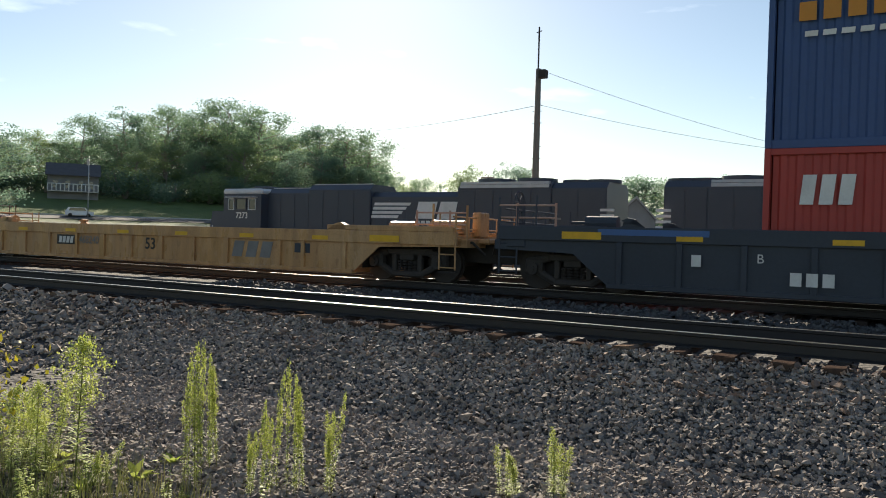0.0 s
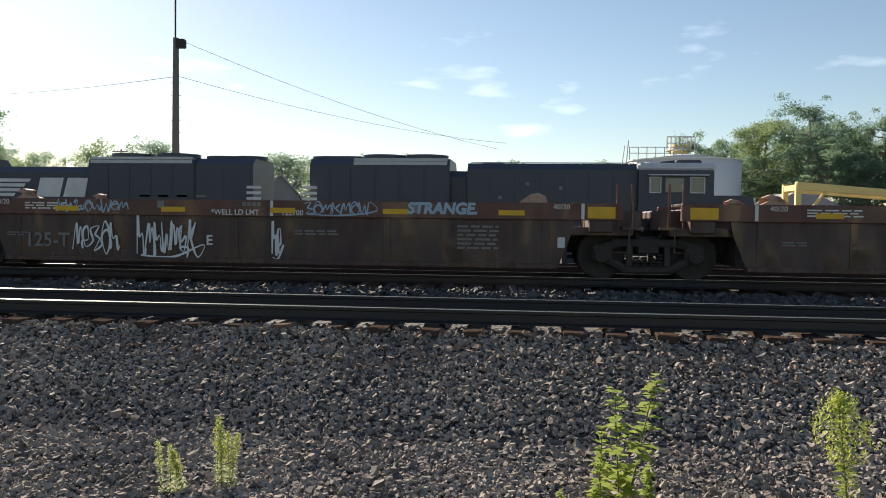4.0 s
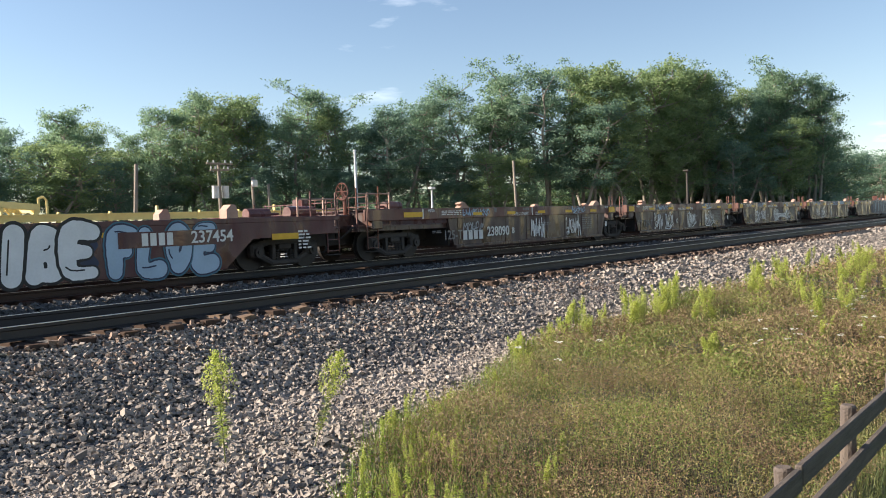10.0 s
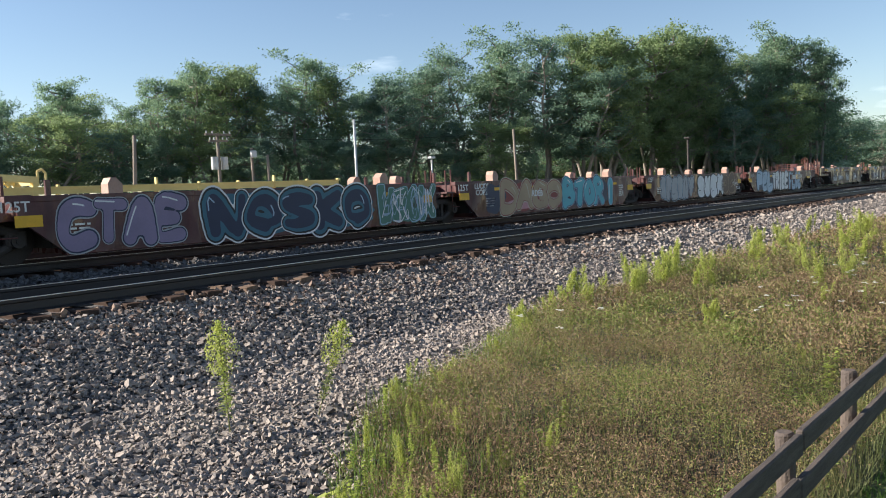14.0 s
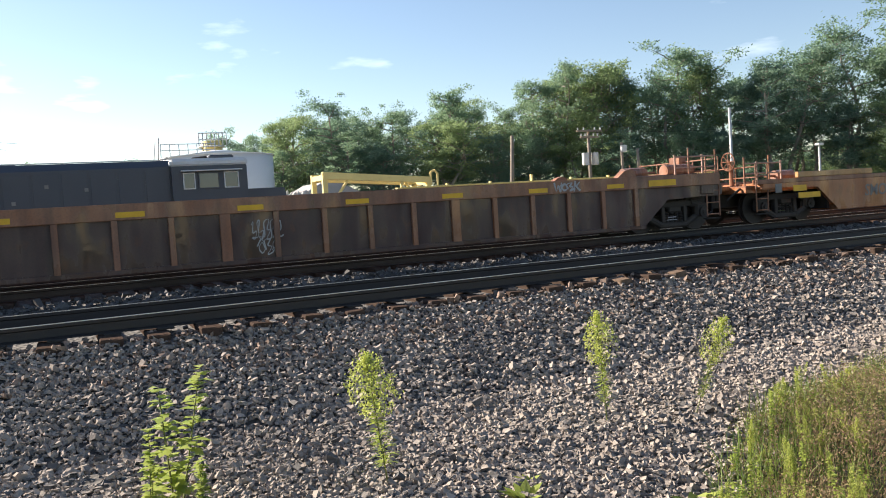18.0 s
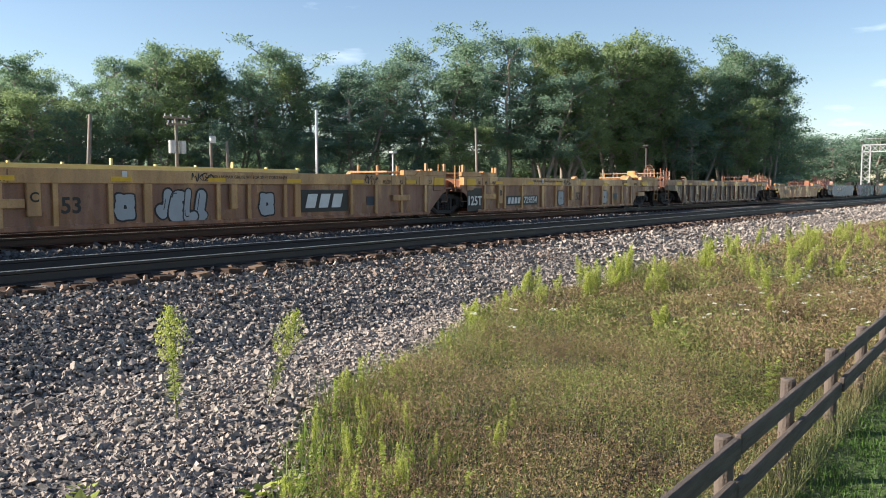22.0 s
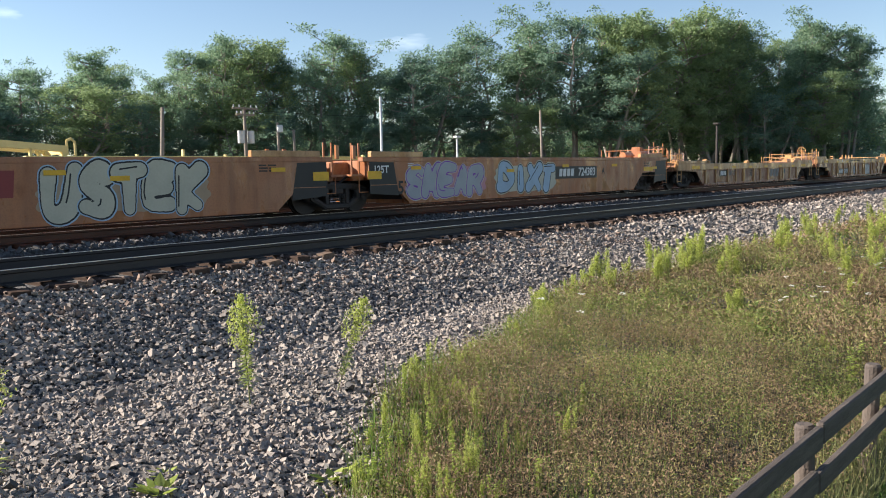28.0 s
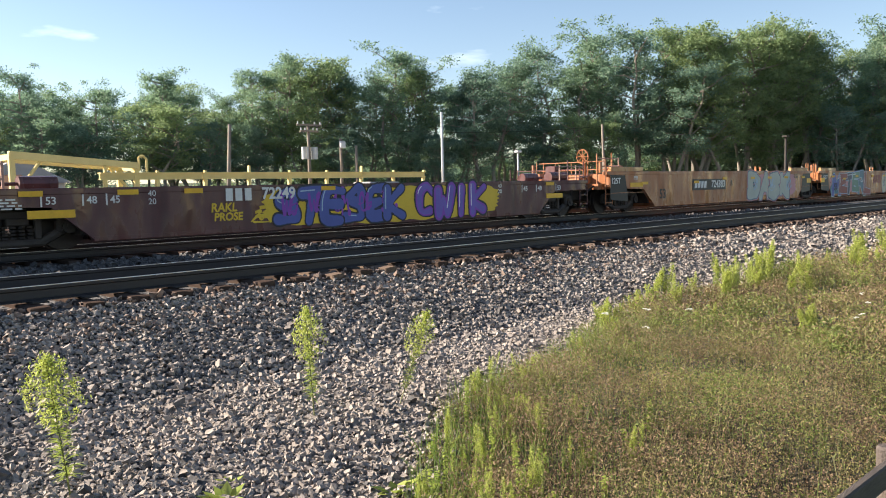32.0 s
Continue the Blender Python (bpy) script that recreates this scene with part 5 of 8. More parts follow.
for k in range(5):
    f, r = BN[k], BN[k + 1]
    mid = MID[k]
    ln = f - r
    e = ("coupler" if k == 4 else "art", "coupler" if k == 0 else "art")
    car = well_car(ln, "maxi", BROWN, BROWNLOW, 1.48, 0.26, "brown articulated well car, empty, with white scrawled tags", (ln / 2 - (4.5 if k == 4 else 1.75), ln / 2 - (3.3 if k == 0 else 1.75)), e, 5, 8)
    c0 = (f + r) / 2
    X = lambda u: u - c0
    for x in (-6.1, 0.0, 6.1):
        patch(car, X(mid + x), 1.32, YC, 0.06, 0.3, WHITEP, "length_mark", "white length mark")
    for x in (-5.7, 5.7):
        lettering(car, "40/20", X(mid + x), 1.40, YC, 0.14, WHITEP)
    lettering(car, "*WELL LD LMT", X(mid - 0.75), 1.23, YC, 0.15, WHITEP, 0.002)
    lettering(car, ("122600", "122700", "122500", "122100", "122275")[k], X(mid + 0.42), 1.23, YC, 0.15, WHITEP, 0.002)
    letter_bars(car, 4, X(mid - 0.4), 1.40, YC, 0.4, 0.08, GREYP)
    small_print(car, X(mid - 4.7), 1.33, YC, 1.0, 0.16, WHITEP, 3, k)
    small_print(car, X(mid + 4.1), 0.8, YL, 0.8, 0.5, GREYP, 6, k + 9)
    small_print(car, X(mid - 5.4), 0.75, YL, 0.45, 0.1, GREYP, 2, k + 5)
    small_print(car, X(mid + 0.9), 0.85, YL, 0.9, 0.12, GREYP, 2, k + 15)
    patch(car, X(mid + 2.9), 1.34, YC, 0.16, 0.16, GREYP, "panel", "small grey badge")
    patch(car, X(mid - 2.3), 1.38, YC, 0.14, 0.14, GREYP, "panel", "small grey badge")
    if k:
        lettering(car, "125-T", X((0, -59.75, -73.7, -88.0, -102.4)[k]), 0.62, YL, 0.40, GREYP, 0.006)
        lettering(car, " EDCB"[k], X((0, -56.3, -70.5, -84.7, -99.0)[k]), 0.66, YL, 0.28, WHITEP, 0.006)
    patch(car, X(mid + 5.7), 0.72, YL, 0.14, 0.2, WHITEP, "panel", "white placard")
    for j, (u, w, n) in enumerate(BN_TAGS[k].get("low", ())):
        scrawl(car, X(u), 0.70, w, 0.62, "white", 7 * k + j + 3, YL - 0.002, n)
    for j, (u, w, n) in enumerate(BN_TAGS[k].get("top", ())):
        scrawl(car, X(u), 1.33, w, 0.22, "pale blue", 9 * k + j + 31, YC - 0.003, n, 0.016)
    if k == 1:
        lettering(car, "STRANGE.", X(-51.6), 1.34, YC - 0.003, 0.3, SPRAY["pale blue"], 0.014, 0.15, name="graffiti_tag")
    if k == 2:
        lettering(car, "STRANGE.", X(-67.6), 0.62, YL - 0.002, 0.36, SPRAY["white"], 0.016, 0.15, name="graffiti_tag")
    if k == 4:
        lettering(car, "238090", X(-99.9), 0.66, YL, 0.44, WHITEP, 0.01)
        letter_bars(car, 4, X(-101.3), 0.60, YL, 1.15, 0.30, WHITEP, "white maker's mark blocks")
        scrawl(car, X(-101.3), 0.86, 1.1, 0.3, "silver", 77, YL - 0.002, 5)
    if k == 0:  # silver mural
        cloud(car, X(-36.8), 0.72, 7.0, 0.9, "navy", YL - 0.001, 12, 19)
        for j, ch in enumerate("UNVVK"):
            bubble(car, ch, X((-38.9, -37.6, -36.4, -35.3, -34.0)[j]), 0.86, 1.12, "navy", "silver", YC - 0.006, 1.2, 0.0, 3 + j, 0.15, 3, halo="teal", shine="silver")
            patch(car, X((-38.6, -37.3, -36.1, -35.0, -33.7)[j]), 0.85, YC - 0.012, 0.10, 0.8, SPRAY["pale blue"], "graffiti_fill", "patch of sprayed silver")
        for j in range(6):
            patch(car, X(-39.2 + j * 1.05), 1.32, YC - 0.002, 0.34, 0.27, SPRAY["silver"], "graffiti_fill", "patch of sprayed silver")
            patch(car, X(-38.75 + j * 1.05), 1.30, YC - 0.002, 0.5, 0.16, SPRAY["teal"], "graffiti_fill", "patch of sprayed teal")
    truck(car, -ln / 2 if k < 4 else -ln / 2 + 2.1)
    if k == 0:
        truck(car, ln / 2 - 2.1)
    place(car, r, f)

# maroon smooth-sided five-unit set, covered in sprayed letters
MA = [-106.8, -122.6, -136.5, -150.3, -163.9, -180.4]
for k in range(5):
    f, r = MA[k], MA[k + 1]
    ln = f - r
    e = ("coupler" if k == 4 else "art", "coupler" if k == 0 else "art")
    car = well_car(ln, "smooth", MAROON, MAROON, 1.33, 0.2, "maroon smooth-sided well car covered in sprayed letters", (ln / 2 - (4.4 if k == 4 else 1.62), ln / 2 - (4.2 if k == 0 else 1.62)), e, 5)
    c0 = (f + r) / 2
    X = lambda u: u - c0
    c = ln / 2 - 1.62
    yb = SIDE_Y - 0.006
    if k < 4:
        lettering(car, "125T", X((-121.2, -135.3, -149.4, -163.2)[k]), 1.12, yb, 0.28, WHITEP, 0.004)
        small_print(car, X((-120.2, -134.4, -147.9, -162.0)[k]), 0.62, yb, 0.5, 0.32, WHITEP, 4, k)
    small_print(car, c - 0.2, 0.75, yb, 0.42, 0.5, WHITEP, 6, k + 7)
    if k == 0:
        cloud(car, X(-118.9), 0.72, 2.9, 1.05, "navy", yb, 61, 9)
        bubble(car, "FEL", X(-118.9), 0.72, 1.04, "pale blue", "navy", yb - 0.004, 1.45, 0.05, 5, 0.19, halo="teal")
        cloud(car, X(-115.8), 0.72, 3.3, 1.0, "navy", yb, 62, 9)
        bubble(car, "TRIBE", X(-115.8), 0.74, 1.02, "white", "black", yb - 0.006, 0.98, 0.05, 6, 0.155)
        bubble(car, "FLOE", X(-112.6), 0.72, 1.0, "pale blue", "navy", yb - 0.004, 1.0, 0.05, 7, 0.17, halo="teal")
        patch(car, X(-112.1), 0.92, yb - 0.016, 3.2, 0.34, MAROON, "panel")
        letter_bars(car, 4, X(-112.77), 0.92, yb - 0.022, 0.8, 0.27, WHITEP, "white maker's mark blocks")
        lettering(car, "237454", X(-111.4), 0.92, yb - 0.022, 0.38, WHITEP, 0.006)
        for j in range(4):
            scrawl(car, X(-119.9), 1.12 - j * 0.2, 0.42, 0.14, "white", 120 + j, yb - 0.002, 4, 0.012)
    elif k == 1:
        bubble(car, "SFEEAY", X(-132.3), 0.70, 1.0, "silver", "black", yb - 0.003, 0.98, 0.05, 8, 0.175, halo="pale blue")
        cloud(car, X(-128.0), 0.72, 3.4, 1.05, "black", yb, 63, 11)
        bubble(car, "SUEM", X(-127.9), 0.72, 1.06, "white", "black", yb - 0.004, 1.25, 0.05, 18, 0.205)
        bubble(car, "OC", X(-125.3), 0.72, 1.0, "brown", "tan", yb - 0.004, 1.5, 0.05, 9, 0.17, halo="brown", shine="brown")
        lettering(car, "NASTY", X(-123.9), 0.72, yb, 0.24, SPRAY["white"], 0.0, 0.1, name="graffiti_tag")
        lettering(car, "CLUB", X(-123.8), 0.48, yb, 0.26, SPRAY["white"], 0.0, 0.1, name="graffiti_tag")
    elif k == 2:
        lettering(car, "LUCKY", X(-148.4), 1.15, yb, 0.24, SPRAY["white"], 0.004, 0.1, name="graffiti_tag")
        lettering(car, "COP2", X(-148.4), 0.95, yb, 0.26, SPRAY["white"], 0.004, 0.1, name="graffiti_tag")
        cloud(car, X(-145.2), 0.72, 4.4, 1.05, "maroon", yb, 6, 15)
        cloud(car, X(-145.2), 0.48, 3.4, 0.34, "pink", yb - 0.002, 66, 9)
        bubble(car, "DAGO", X(-145.3), 0.78, 1.0, "tan", "maroon", yb - 0.004, 1.5, 0.05, 12, 0.15, halo="cream", shine="cream")
        cloud(car, X(-147.6), 0.72, 1.1, 1.0, "navy", yb - 0.001, 67, 7)
        lettering(car, "RDEB", X(-145.0), 0.82, yb - 0.014, 0.3, SPRAY["white"], 0.004, 0.05, name="graffiti_tag")
        cloud(car, X(-141.2), 0.75, 3.3, 1.05, "navy", yb, 7, 13)
        bubble(car, "BTOR", X(-141.5), 0.76, 1.0, "turquoise", "navy", yb - 0.004, 1.2, 0.05, 13, 0.16, halo="pale blue", shine="white")
        bubble(car, "I", X(-139.3), 0.72, 1.0, "turquoise", "pale blue", yb - 0.004, 1.0, 0.0, 11, 0.2, halo="navy", shine="white")
    elif k == 3:
        cloud(car, X(-156.3), 0.74, 5.4, 1.08, "teal", yb, 68, 15)
        bubble(car, "NOSKO", X(-156.3), 0.74, 1.08, "teal", "black", yb - 0.004, 1.5, 0.05, 10, 0.2, core="navy", shine="pale blue", halo="white")
        cloud(car, X(-152.1), 0.74, 2.6, 1.0, "brown", yb, 69, 11)
        bubble(car, "WEOX", X(-152.1), 0.74, 0.98, "green", "pale blue", yb - 0.006, 0.95, 0.05, 15, 0.11, 5, halo="green", shine="white")
        bubble(car, "CTAE", X(-161.0), 0.74, 1.0, "mauve", "navy", yb - 0.004, 1.05, 0.1, 17, 0.14, shine="white", halo="silver")
        for j in range(5):
            scrawl(car, X(-152.9 + 0.4 * j), 0.74, 0.6, 0.8, ("pale blue", "white", "green")[j % 3], 310 + j, yb - 0.02, 2, 0.022)
    else:
        cloud(car, X(-171.0), 0.75, 11.4, 1.1, "silver", yb, 8, 25)
        cloud(car, X(-178.0), 0.8, 1.8, 0.95, "navy", yb - 0.001, 9, 7)
        bubble(car, "BREVOST", X(-172.6), 0.74, 1.02, "silver", "navy", yb - 0.004, 1.3, 0.05, 14, 0.15, shine="white", halo="pale blue")
        bubble(car, "KNOWN", X(-167.3), 0.74, 1.02, "silver", "navy", yb - 0.004, 1.15, 0.05, 16, 0.15, shine="white", halo="pale blue")
        patch(car, X(-173.3), 0.92, yb - 0.016, 2.5, 0.34, MAROON, "panel")
        letter_bars(car, 4, X(-174.0), 0.92, yb - 0.022, 0.75, 0.24, WHITEP, "white maker's mark blocks")
        lettering(car, "237454", X(-172.8), 0.92, yb - 0.022, 0.34, WHITEP, 0.006)
        for u in (-178.9, -178.1):
            stanchions(car, (X(u),), 1.33, MAROON, 0.55)
    truck(car, -ln / 2 if k < 4 else -ln / 2 + 2.1)
    if k == 0:
        truck(car, ln / 2 - 2.1)
    for x in (-0.9, 0.9):
        stanchions(car, (-ln / 2 + 0.5 + x,), 1.33, MAROON, 0.3)
    place(car, r, f)

# single orange smooth car with an arched belly
car = well_car(20.3, "smooth", RUST, REDOX, 1.20, 0.30, "long rusty orange smooth-sided well car, empty", 6.6, ("coupler", "coupler"), 0, guides=False)
X = lambda u: u + 190.55
letter_bars(car, 3, X(-193.6), 1.0, SIDE_Y - 0.006, 0.8, 0.27, BLACKP, "black maker's mark blocks")
lettering(car, "70558", X(-192.65), 1.0, SIDE_Y - 0.006, 0.38, BLACKP, 0.008)
for u in (-194.4, -191.9, -185.0):
    patch(car, X(u), 1.0, SIDE_Y - 0.006, 0.4, 0.14, REFLECT, "reflector", "yellow reflective tape")
patch(car, X(-191.2), 1.02, SIDE_Y - 0.006, 0.6, 0.2, BROWNLOW, "panel", "dark scraped patch")
for u in (-198.6, -182.4):
    patch(car, X(u), 0.92, SIDE_Y - 0.006, 0.5, 0.16, REFLECT, "reflector", "yellow reflective tape")
patch(car, X(-199.4), 0.95, SIDE_Y - 0.006, 0.24, 0.24, GREYP, "panel", "grey placard")
lettering(car, "SMOTS", X(-195.3), 0.72, SIDE_Y - 0.006, 0.46, GREYP, 0.004, 0.1, name="graffiti_tag")
part("upper_beam", boxes(((X(-198.6), -HALF + 0.02, 1.2), (X(-195.6), -HALF + 0.16, 1.36)), bev=0.02), ORANGE, car)
part("upper_beam", boxes(((X(-185.4), -HALF + 0.02, 1.2), (X(-182.4), -HALF + 0.16, 1.36)), bev=0.02), ORANGE, car)
truck(car, -8.1), truck(car, 8.1)
place(car, -200.7, -180.4)

# dark rusty ribbed car
X = lambda u: u + 211.35
car = well_car(21.2, "rib", RUST, BROWNLOW, 1.45, 0.22, "dark rusty ribbed well car with orange posts, empty", 7.6, ("coupler", "coupler"), 7, 16)
scrawl(car, X(-213.0), 0.80, 0.62, 0.34, "silver", 91, YB - 0.002, 5, 0.012)
scrawl(car, X(-213.0), 0.48, 0.42, 0.24, "silver", 95, YB - 0.002, 3, 0.012)
scrawl(car, X(-206.0), 1.30, 0.7, 0.2, "silver", 90, YC - 0.003, 4)
truck(car, -8.9), truck(car, 8.9)
place(car, -222.1, -200.9)

# orange ribbed three-unit set
TR = [-222.2, -241.2, -259.0, -278.6]
TR_AVOID = ([(-237.3, 0.62), (-236.05, 0.62), (-231.9, 0.3), (-233.5, 0.3), (-229.2, 0.3), (-239.9, 0.5), (-228.0, 0.3)], [(-254.7, 0.3), (-253.5, 0.3), (-252.0, 0.9), (-249.5, 0.3), (-247.4, 1.0)],
            [(-272.4, 0.62), (-271.1, 0.62), (-268.8, 0.3), (-267.3, 0.3), (-265.0, 0.9)])
for k in range(3):
    f, r = TR[k], TR[k + 1]
    ln = f - r
    c0 = (f + r) / 2
    X = lambda u: u - c0
    e = ("coupler" if k == 2 else "art", "coupler" if k == 0 else "art")
    car = well_car(ln, "rib", ORANGE, RUST, 1.40, 0.21, "orange ribbed articulated well car, rust-stained, empty", (ln / 2 - (3.8 if k == 2 else 1.4), ln / 2 - (3.8 if k == 0 else 1.4)), e, 6, 13, avoid=[(X(u), h) for u, h in TR_AVOID[k]])
    c = ln / 2
    if k == 0:
        rear = ((-239.74, "48"), (-239.3, "45"), (-238.7, "40/20"))
    else:
        rear = ((r + 1.6, "48"), (r + 2.1, "45"), (r + 2.8, "40/20"))
    for u, s in rear + ((f - 3.6, "40/20"), (f - 2.9, "45"), (f - 2.2, "48"), (f - 1.4, "53")):
        lettering(car, s, X(u), 1.19, YC, 0.17, BLACKP)
        patch(car, X(u) + 0.22, 1.24, YC, 0.03, 0.26, RUST, "length_mark")
    if k == 9:
        patch(car, X(rear[0][0] - 0.1), 1.25, SIDE_Y - 0.012, 1.9, 0.30, RUST, "panel", "rust-stained chord patch")
    lettering(car, "52,900 LBS MAX GROSS WT FOR 20 FT CONTAINER", X(-234.7 if k == 0 else c0), 1.27, YC, 0.11, BLACKP)
    letter_bars(car, 1, X(c0 - 3.4), 1.29, YC, 0.16, 0.16, WHITEP, "white round badge")
    lettering(car, "53", X((-231.9, -254.7, -267.3)[k]), 0.64, YB, 0.46, BLACKP, 0.01)
    if k == 0:
        patch(car, X(-239.95), 0.60, YB, 0.92, 0.80, BLACKP, "panel", "black lettering panel")
        lettering(car, "125T", X(-239.95), 0.55, YB - 0.008, 0.44, WHITEP, 0.01)
    lettering(car, "BCA"[k], X((-238.35, -255.5, -273.3)[k]), 0.82, SIDE_Y - 0.045, 0.27, BLACKP, 0.006)
    part("wide_post", boxes(((X((-238.35, -255.5, -273.3)[k]) - 0.14, SIDE_Y - 0.04, 0.45), (X((-238.35, -255.5, -273.3)[k]) + 0.14, SIDE_Y + 0.06, 1.1)), bev=0.015), ORANGE, car, "broad orange lifting post")
    part("wide_post", boxes(((X((-232.6, -250.6, -263.4)[k]) - 0.1, SIDE_Y - 0.04, 0.5), (X((-232.6, -250.6, -263.4)[k]) + 0.1, SIDE_Y + 0.06, 1.1)), bev=0.015), ORANGE, car, "broad orange lifting post")
    for j in (-1, 1):
        xx = X(-239.05) if (k == 0 and j < 0) else j * (c - 2.9)
        part("step_bar", boxes(((xx - 0.42, SIDE_Y - 0.03, 0.62), (xx + 0.42, SIDE_Y + 0.06, 0.80)), bev=0.01), ORANGE, car, "orange lifting step")
    if k != 1:
        um, un = ((-237.3, -236.05), None, (-272.4, -271.1))[k]
        patch(car, X(um), 0.54, YB, 1.2, 0.36, BLACKP, "panel", "black lettering panel")
        patch(car, X(un), 0.54, YB, 1.2, 0.36, BLACKP, "panel", "black lettering panel")
        letter_bars(car, 4, X(um) + 0.05, 0.54, YB - 0.008, 0.95, 0.23, WHITEP, "white maker's mark blocks", 0.2)
        lettering(car, "729554", X(un), 0.54, YB - 0.008, 0.34, WHITEP, 0.008, 0.15)
    else:
        patch(car, X(-247.4), 0.66, YB, 1.9, 0.6, BLACKP, "panel", "black lettering panel")
        letter_bars(car, 3, X(-247.4), 0.66, YB - 0.01, 1.5, 0.38, WHITEP, "white maker's mark blocks", 0.3)
        bubble(car, "JELL", X(-252.0), 0.62, 0.68, "silver", "black", YB - 0.004, 0.8, 0.1, 41, 0.15)
    if k == 2:
        bubble(car, "UELL", X(-265.0), 0.62, 0.68, "silver", "black", YB - 0.004, 0.75, 0.1, 42, 0.15)
    for q, u in enumerate({0: (-233.5, -229.25), 1: (-253.5, -249.5), 2: (-268.8,)}[k]):
        for j in range(4):
            a = math.tau * j / 4 + 0.78
            cloud(car, X(u) + 0.13 * math.cos(a), 0.60 + 0.17 * math.sin(a), 0.36, 0.40, "black", YB - 0.002, 50 + j, 3)
            cloud(car, X(u) + 0.13 * math.cos(a), 0.60 + 0.17 * math.sin(a), 0.28, 0.32, "silver", YB - 0.004 - 0.001 * j, 50 + j, 3)
        cloud(car, X(u), 0.60, 0.07, 0.09, "black", YB - 0.010, 60, 3)
    un = (-228.1, -245.4, -262.0)[k]
    part("sign_frame", boxes(((X(un) - 0.25, YB - 0.006, 0.50), (X(un) + 0.25, YB, 0.76))), GREYBLUE, car, "small dark notice panel")
    for t_ in range(2):
        scrawl(car, X(c0 + 4.6 - t_ * 6), 1.26, 0.6, 0.2, "black", 140 + k * 3 + t_, YC - 0.003, 4, 0.014)
    if k == 0:
        stanchions(car, (X(-238.7), X(-238.5)), 1.4, ORANGE, 0.34)
    stanchions(car, (-c + 0.5, -c + 1.5, c - 1.5, c - 0.5) if k == 1 else ((c - 1.5, c - 0.4) if k == 2 else (-c + 0.6,)), 1.4, ORANGE, 0.4)
    for sx in (-1, 1):
        part("hood_beam", boxes(((min(sx * (c - 0.5), sx * (c - 2.7)), -HALF + 0.05, 1.40), (max(sx * (c - 0.5), sx * (c - 2.7)), -HALF + 0.22, 1.56)), bev=0.015), ORANGE, car, "raised orange end beam")
        part("walkway", boxes(((min(sx * (c - 0.5), sx * (c - 2.7)), -0.8, 1.50), (max(sx * (c - 0.5), sx * (c - 2.7)), 0.8, 1.55))), ORANGE, car, "orange end walkway")
    truck(car, -c if k < 2 else -c + 2.1)
    if k == 0:
        truck(car, c - 2.1)
    place(car, r, f)


def orange_single(num, rear, front, at_, faded=True):
    """A single orange ribbed car; at_ gives the places of mark, number, 53, emblem and notice along the train."""
    ln = front - rear
    c0 = (front + rear) / 2
    X = lambda u: u - c0
    car = well_car(ln, "rib", ORANGE, ORANGE if not faded else RUST, 1.20, 0.20, "single orange ribbed well car, sun-faded, empty", ln / 2 - 3.4, ("coupler", "coupler"), 6, 12,
                   avoid=[(X(at_[0]), 0.5), (X(at_[1]), 0.5), (X(at_[2]), 0.3), (X(at_[3]), 0.9)])
    lettering(car, "53", X(at_[2]), 0.66, YB, 0.46, BLACKP, 0.008)
    letter_bars(car, 3, X(at_[3]), 0.64, YB, 1.5, 0.42, GREYP, "faded maker's mark blocks", 0.25)
    patch(car, X(at_[0]), 0.7, YB, 0.95, 0.3, BLACKP, "panel", "black lettering panel")
    letter_bars(car, 4, X(at_[0]), 0.7, YB - 0.008, 0.75, 0.2, WHITEP, "white maker's mark blocks", 0.2)
    lettering(car, num, X(at_[1]), 0.7, YB - 0.008, 0.32, GREYP, 0.004, 0.1)
    part("sign_frame", boxes(((X(at_[4]) - 0.25, YB - 0.006, 0.6), (X(at_[4]) + 0.25, YB, 0.84))), GREYBLUE, car, "small dark notice panel")
    for sx in (-1, 1):
        part("upper_beam", boxes(((min(sx * (ln / 2 - 0.6), sx * (ln / 2 - 4.2)), -HALF + 0.02, 1.2), (max(sx * (ln / 2 - 0.6), sx * (ln / 2 - 4.2)), -HALF + 0.2, 1.33)), bev=0.015), ORANGE, car, "raised orange end beam")
    truck(car, -ln / 2 + 2.1), truck(car, ln / 2 - 2.1)
    return place(car, rear, front)


orange_single("468240", -30.4, -8.7, (-23.3, -22.2, -19.4, -15.4, -13.7), False)
orange_single("468127", -299.6, -278.6, (-293.7, -292.6, -289.85, -286.1, -284.5))

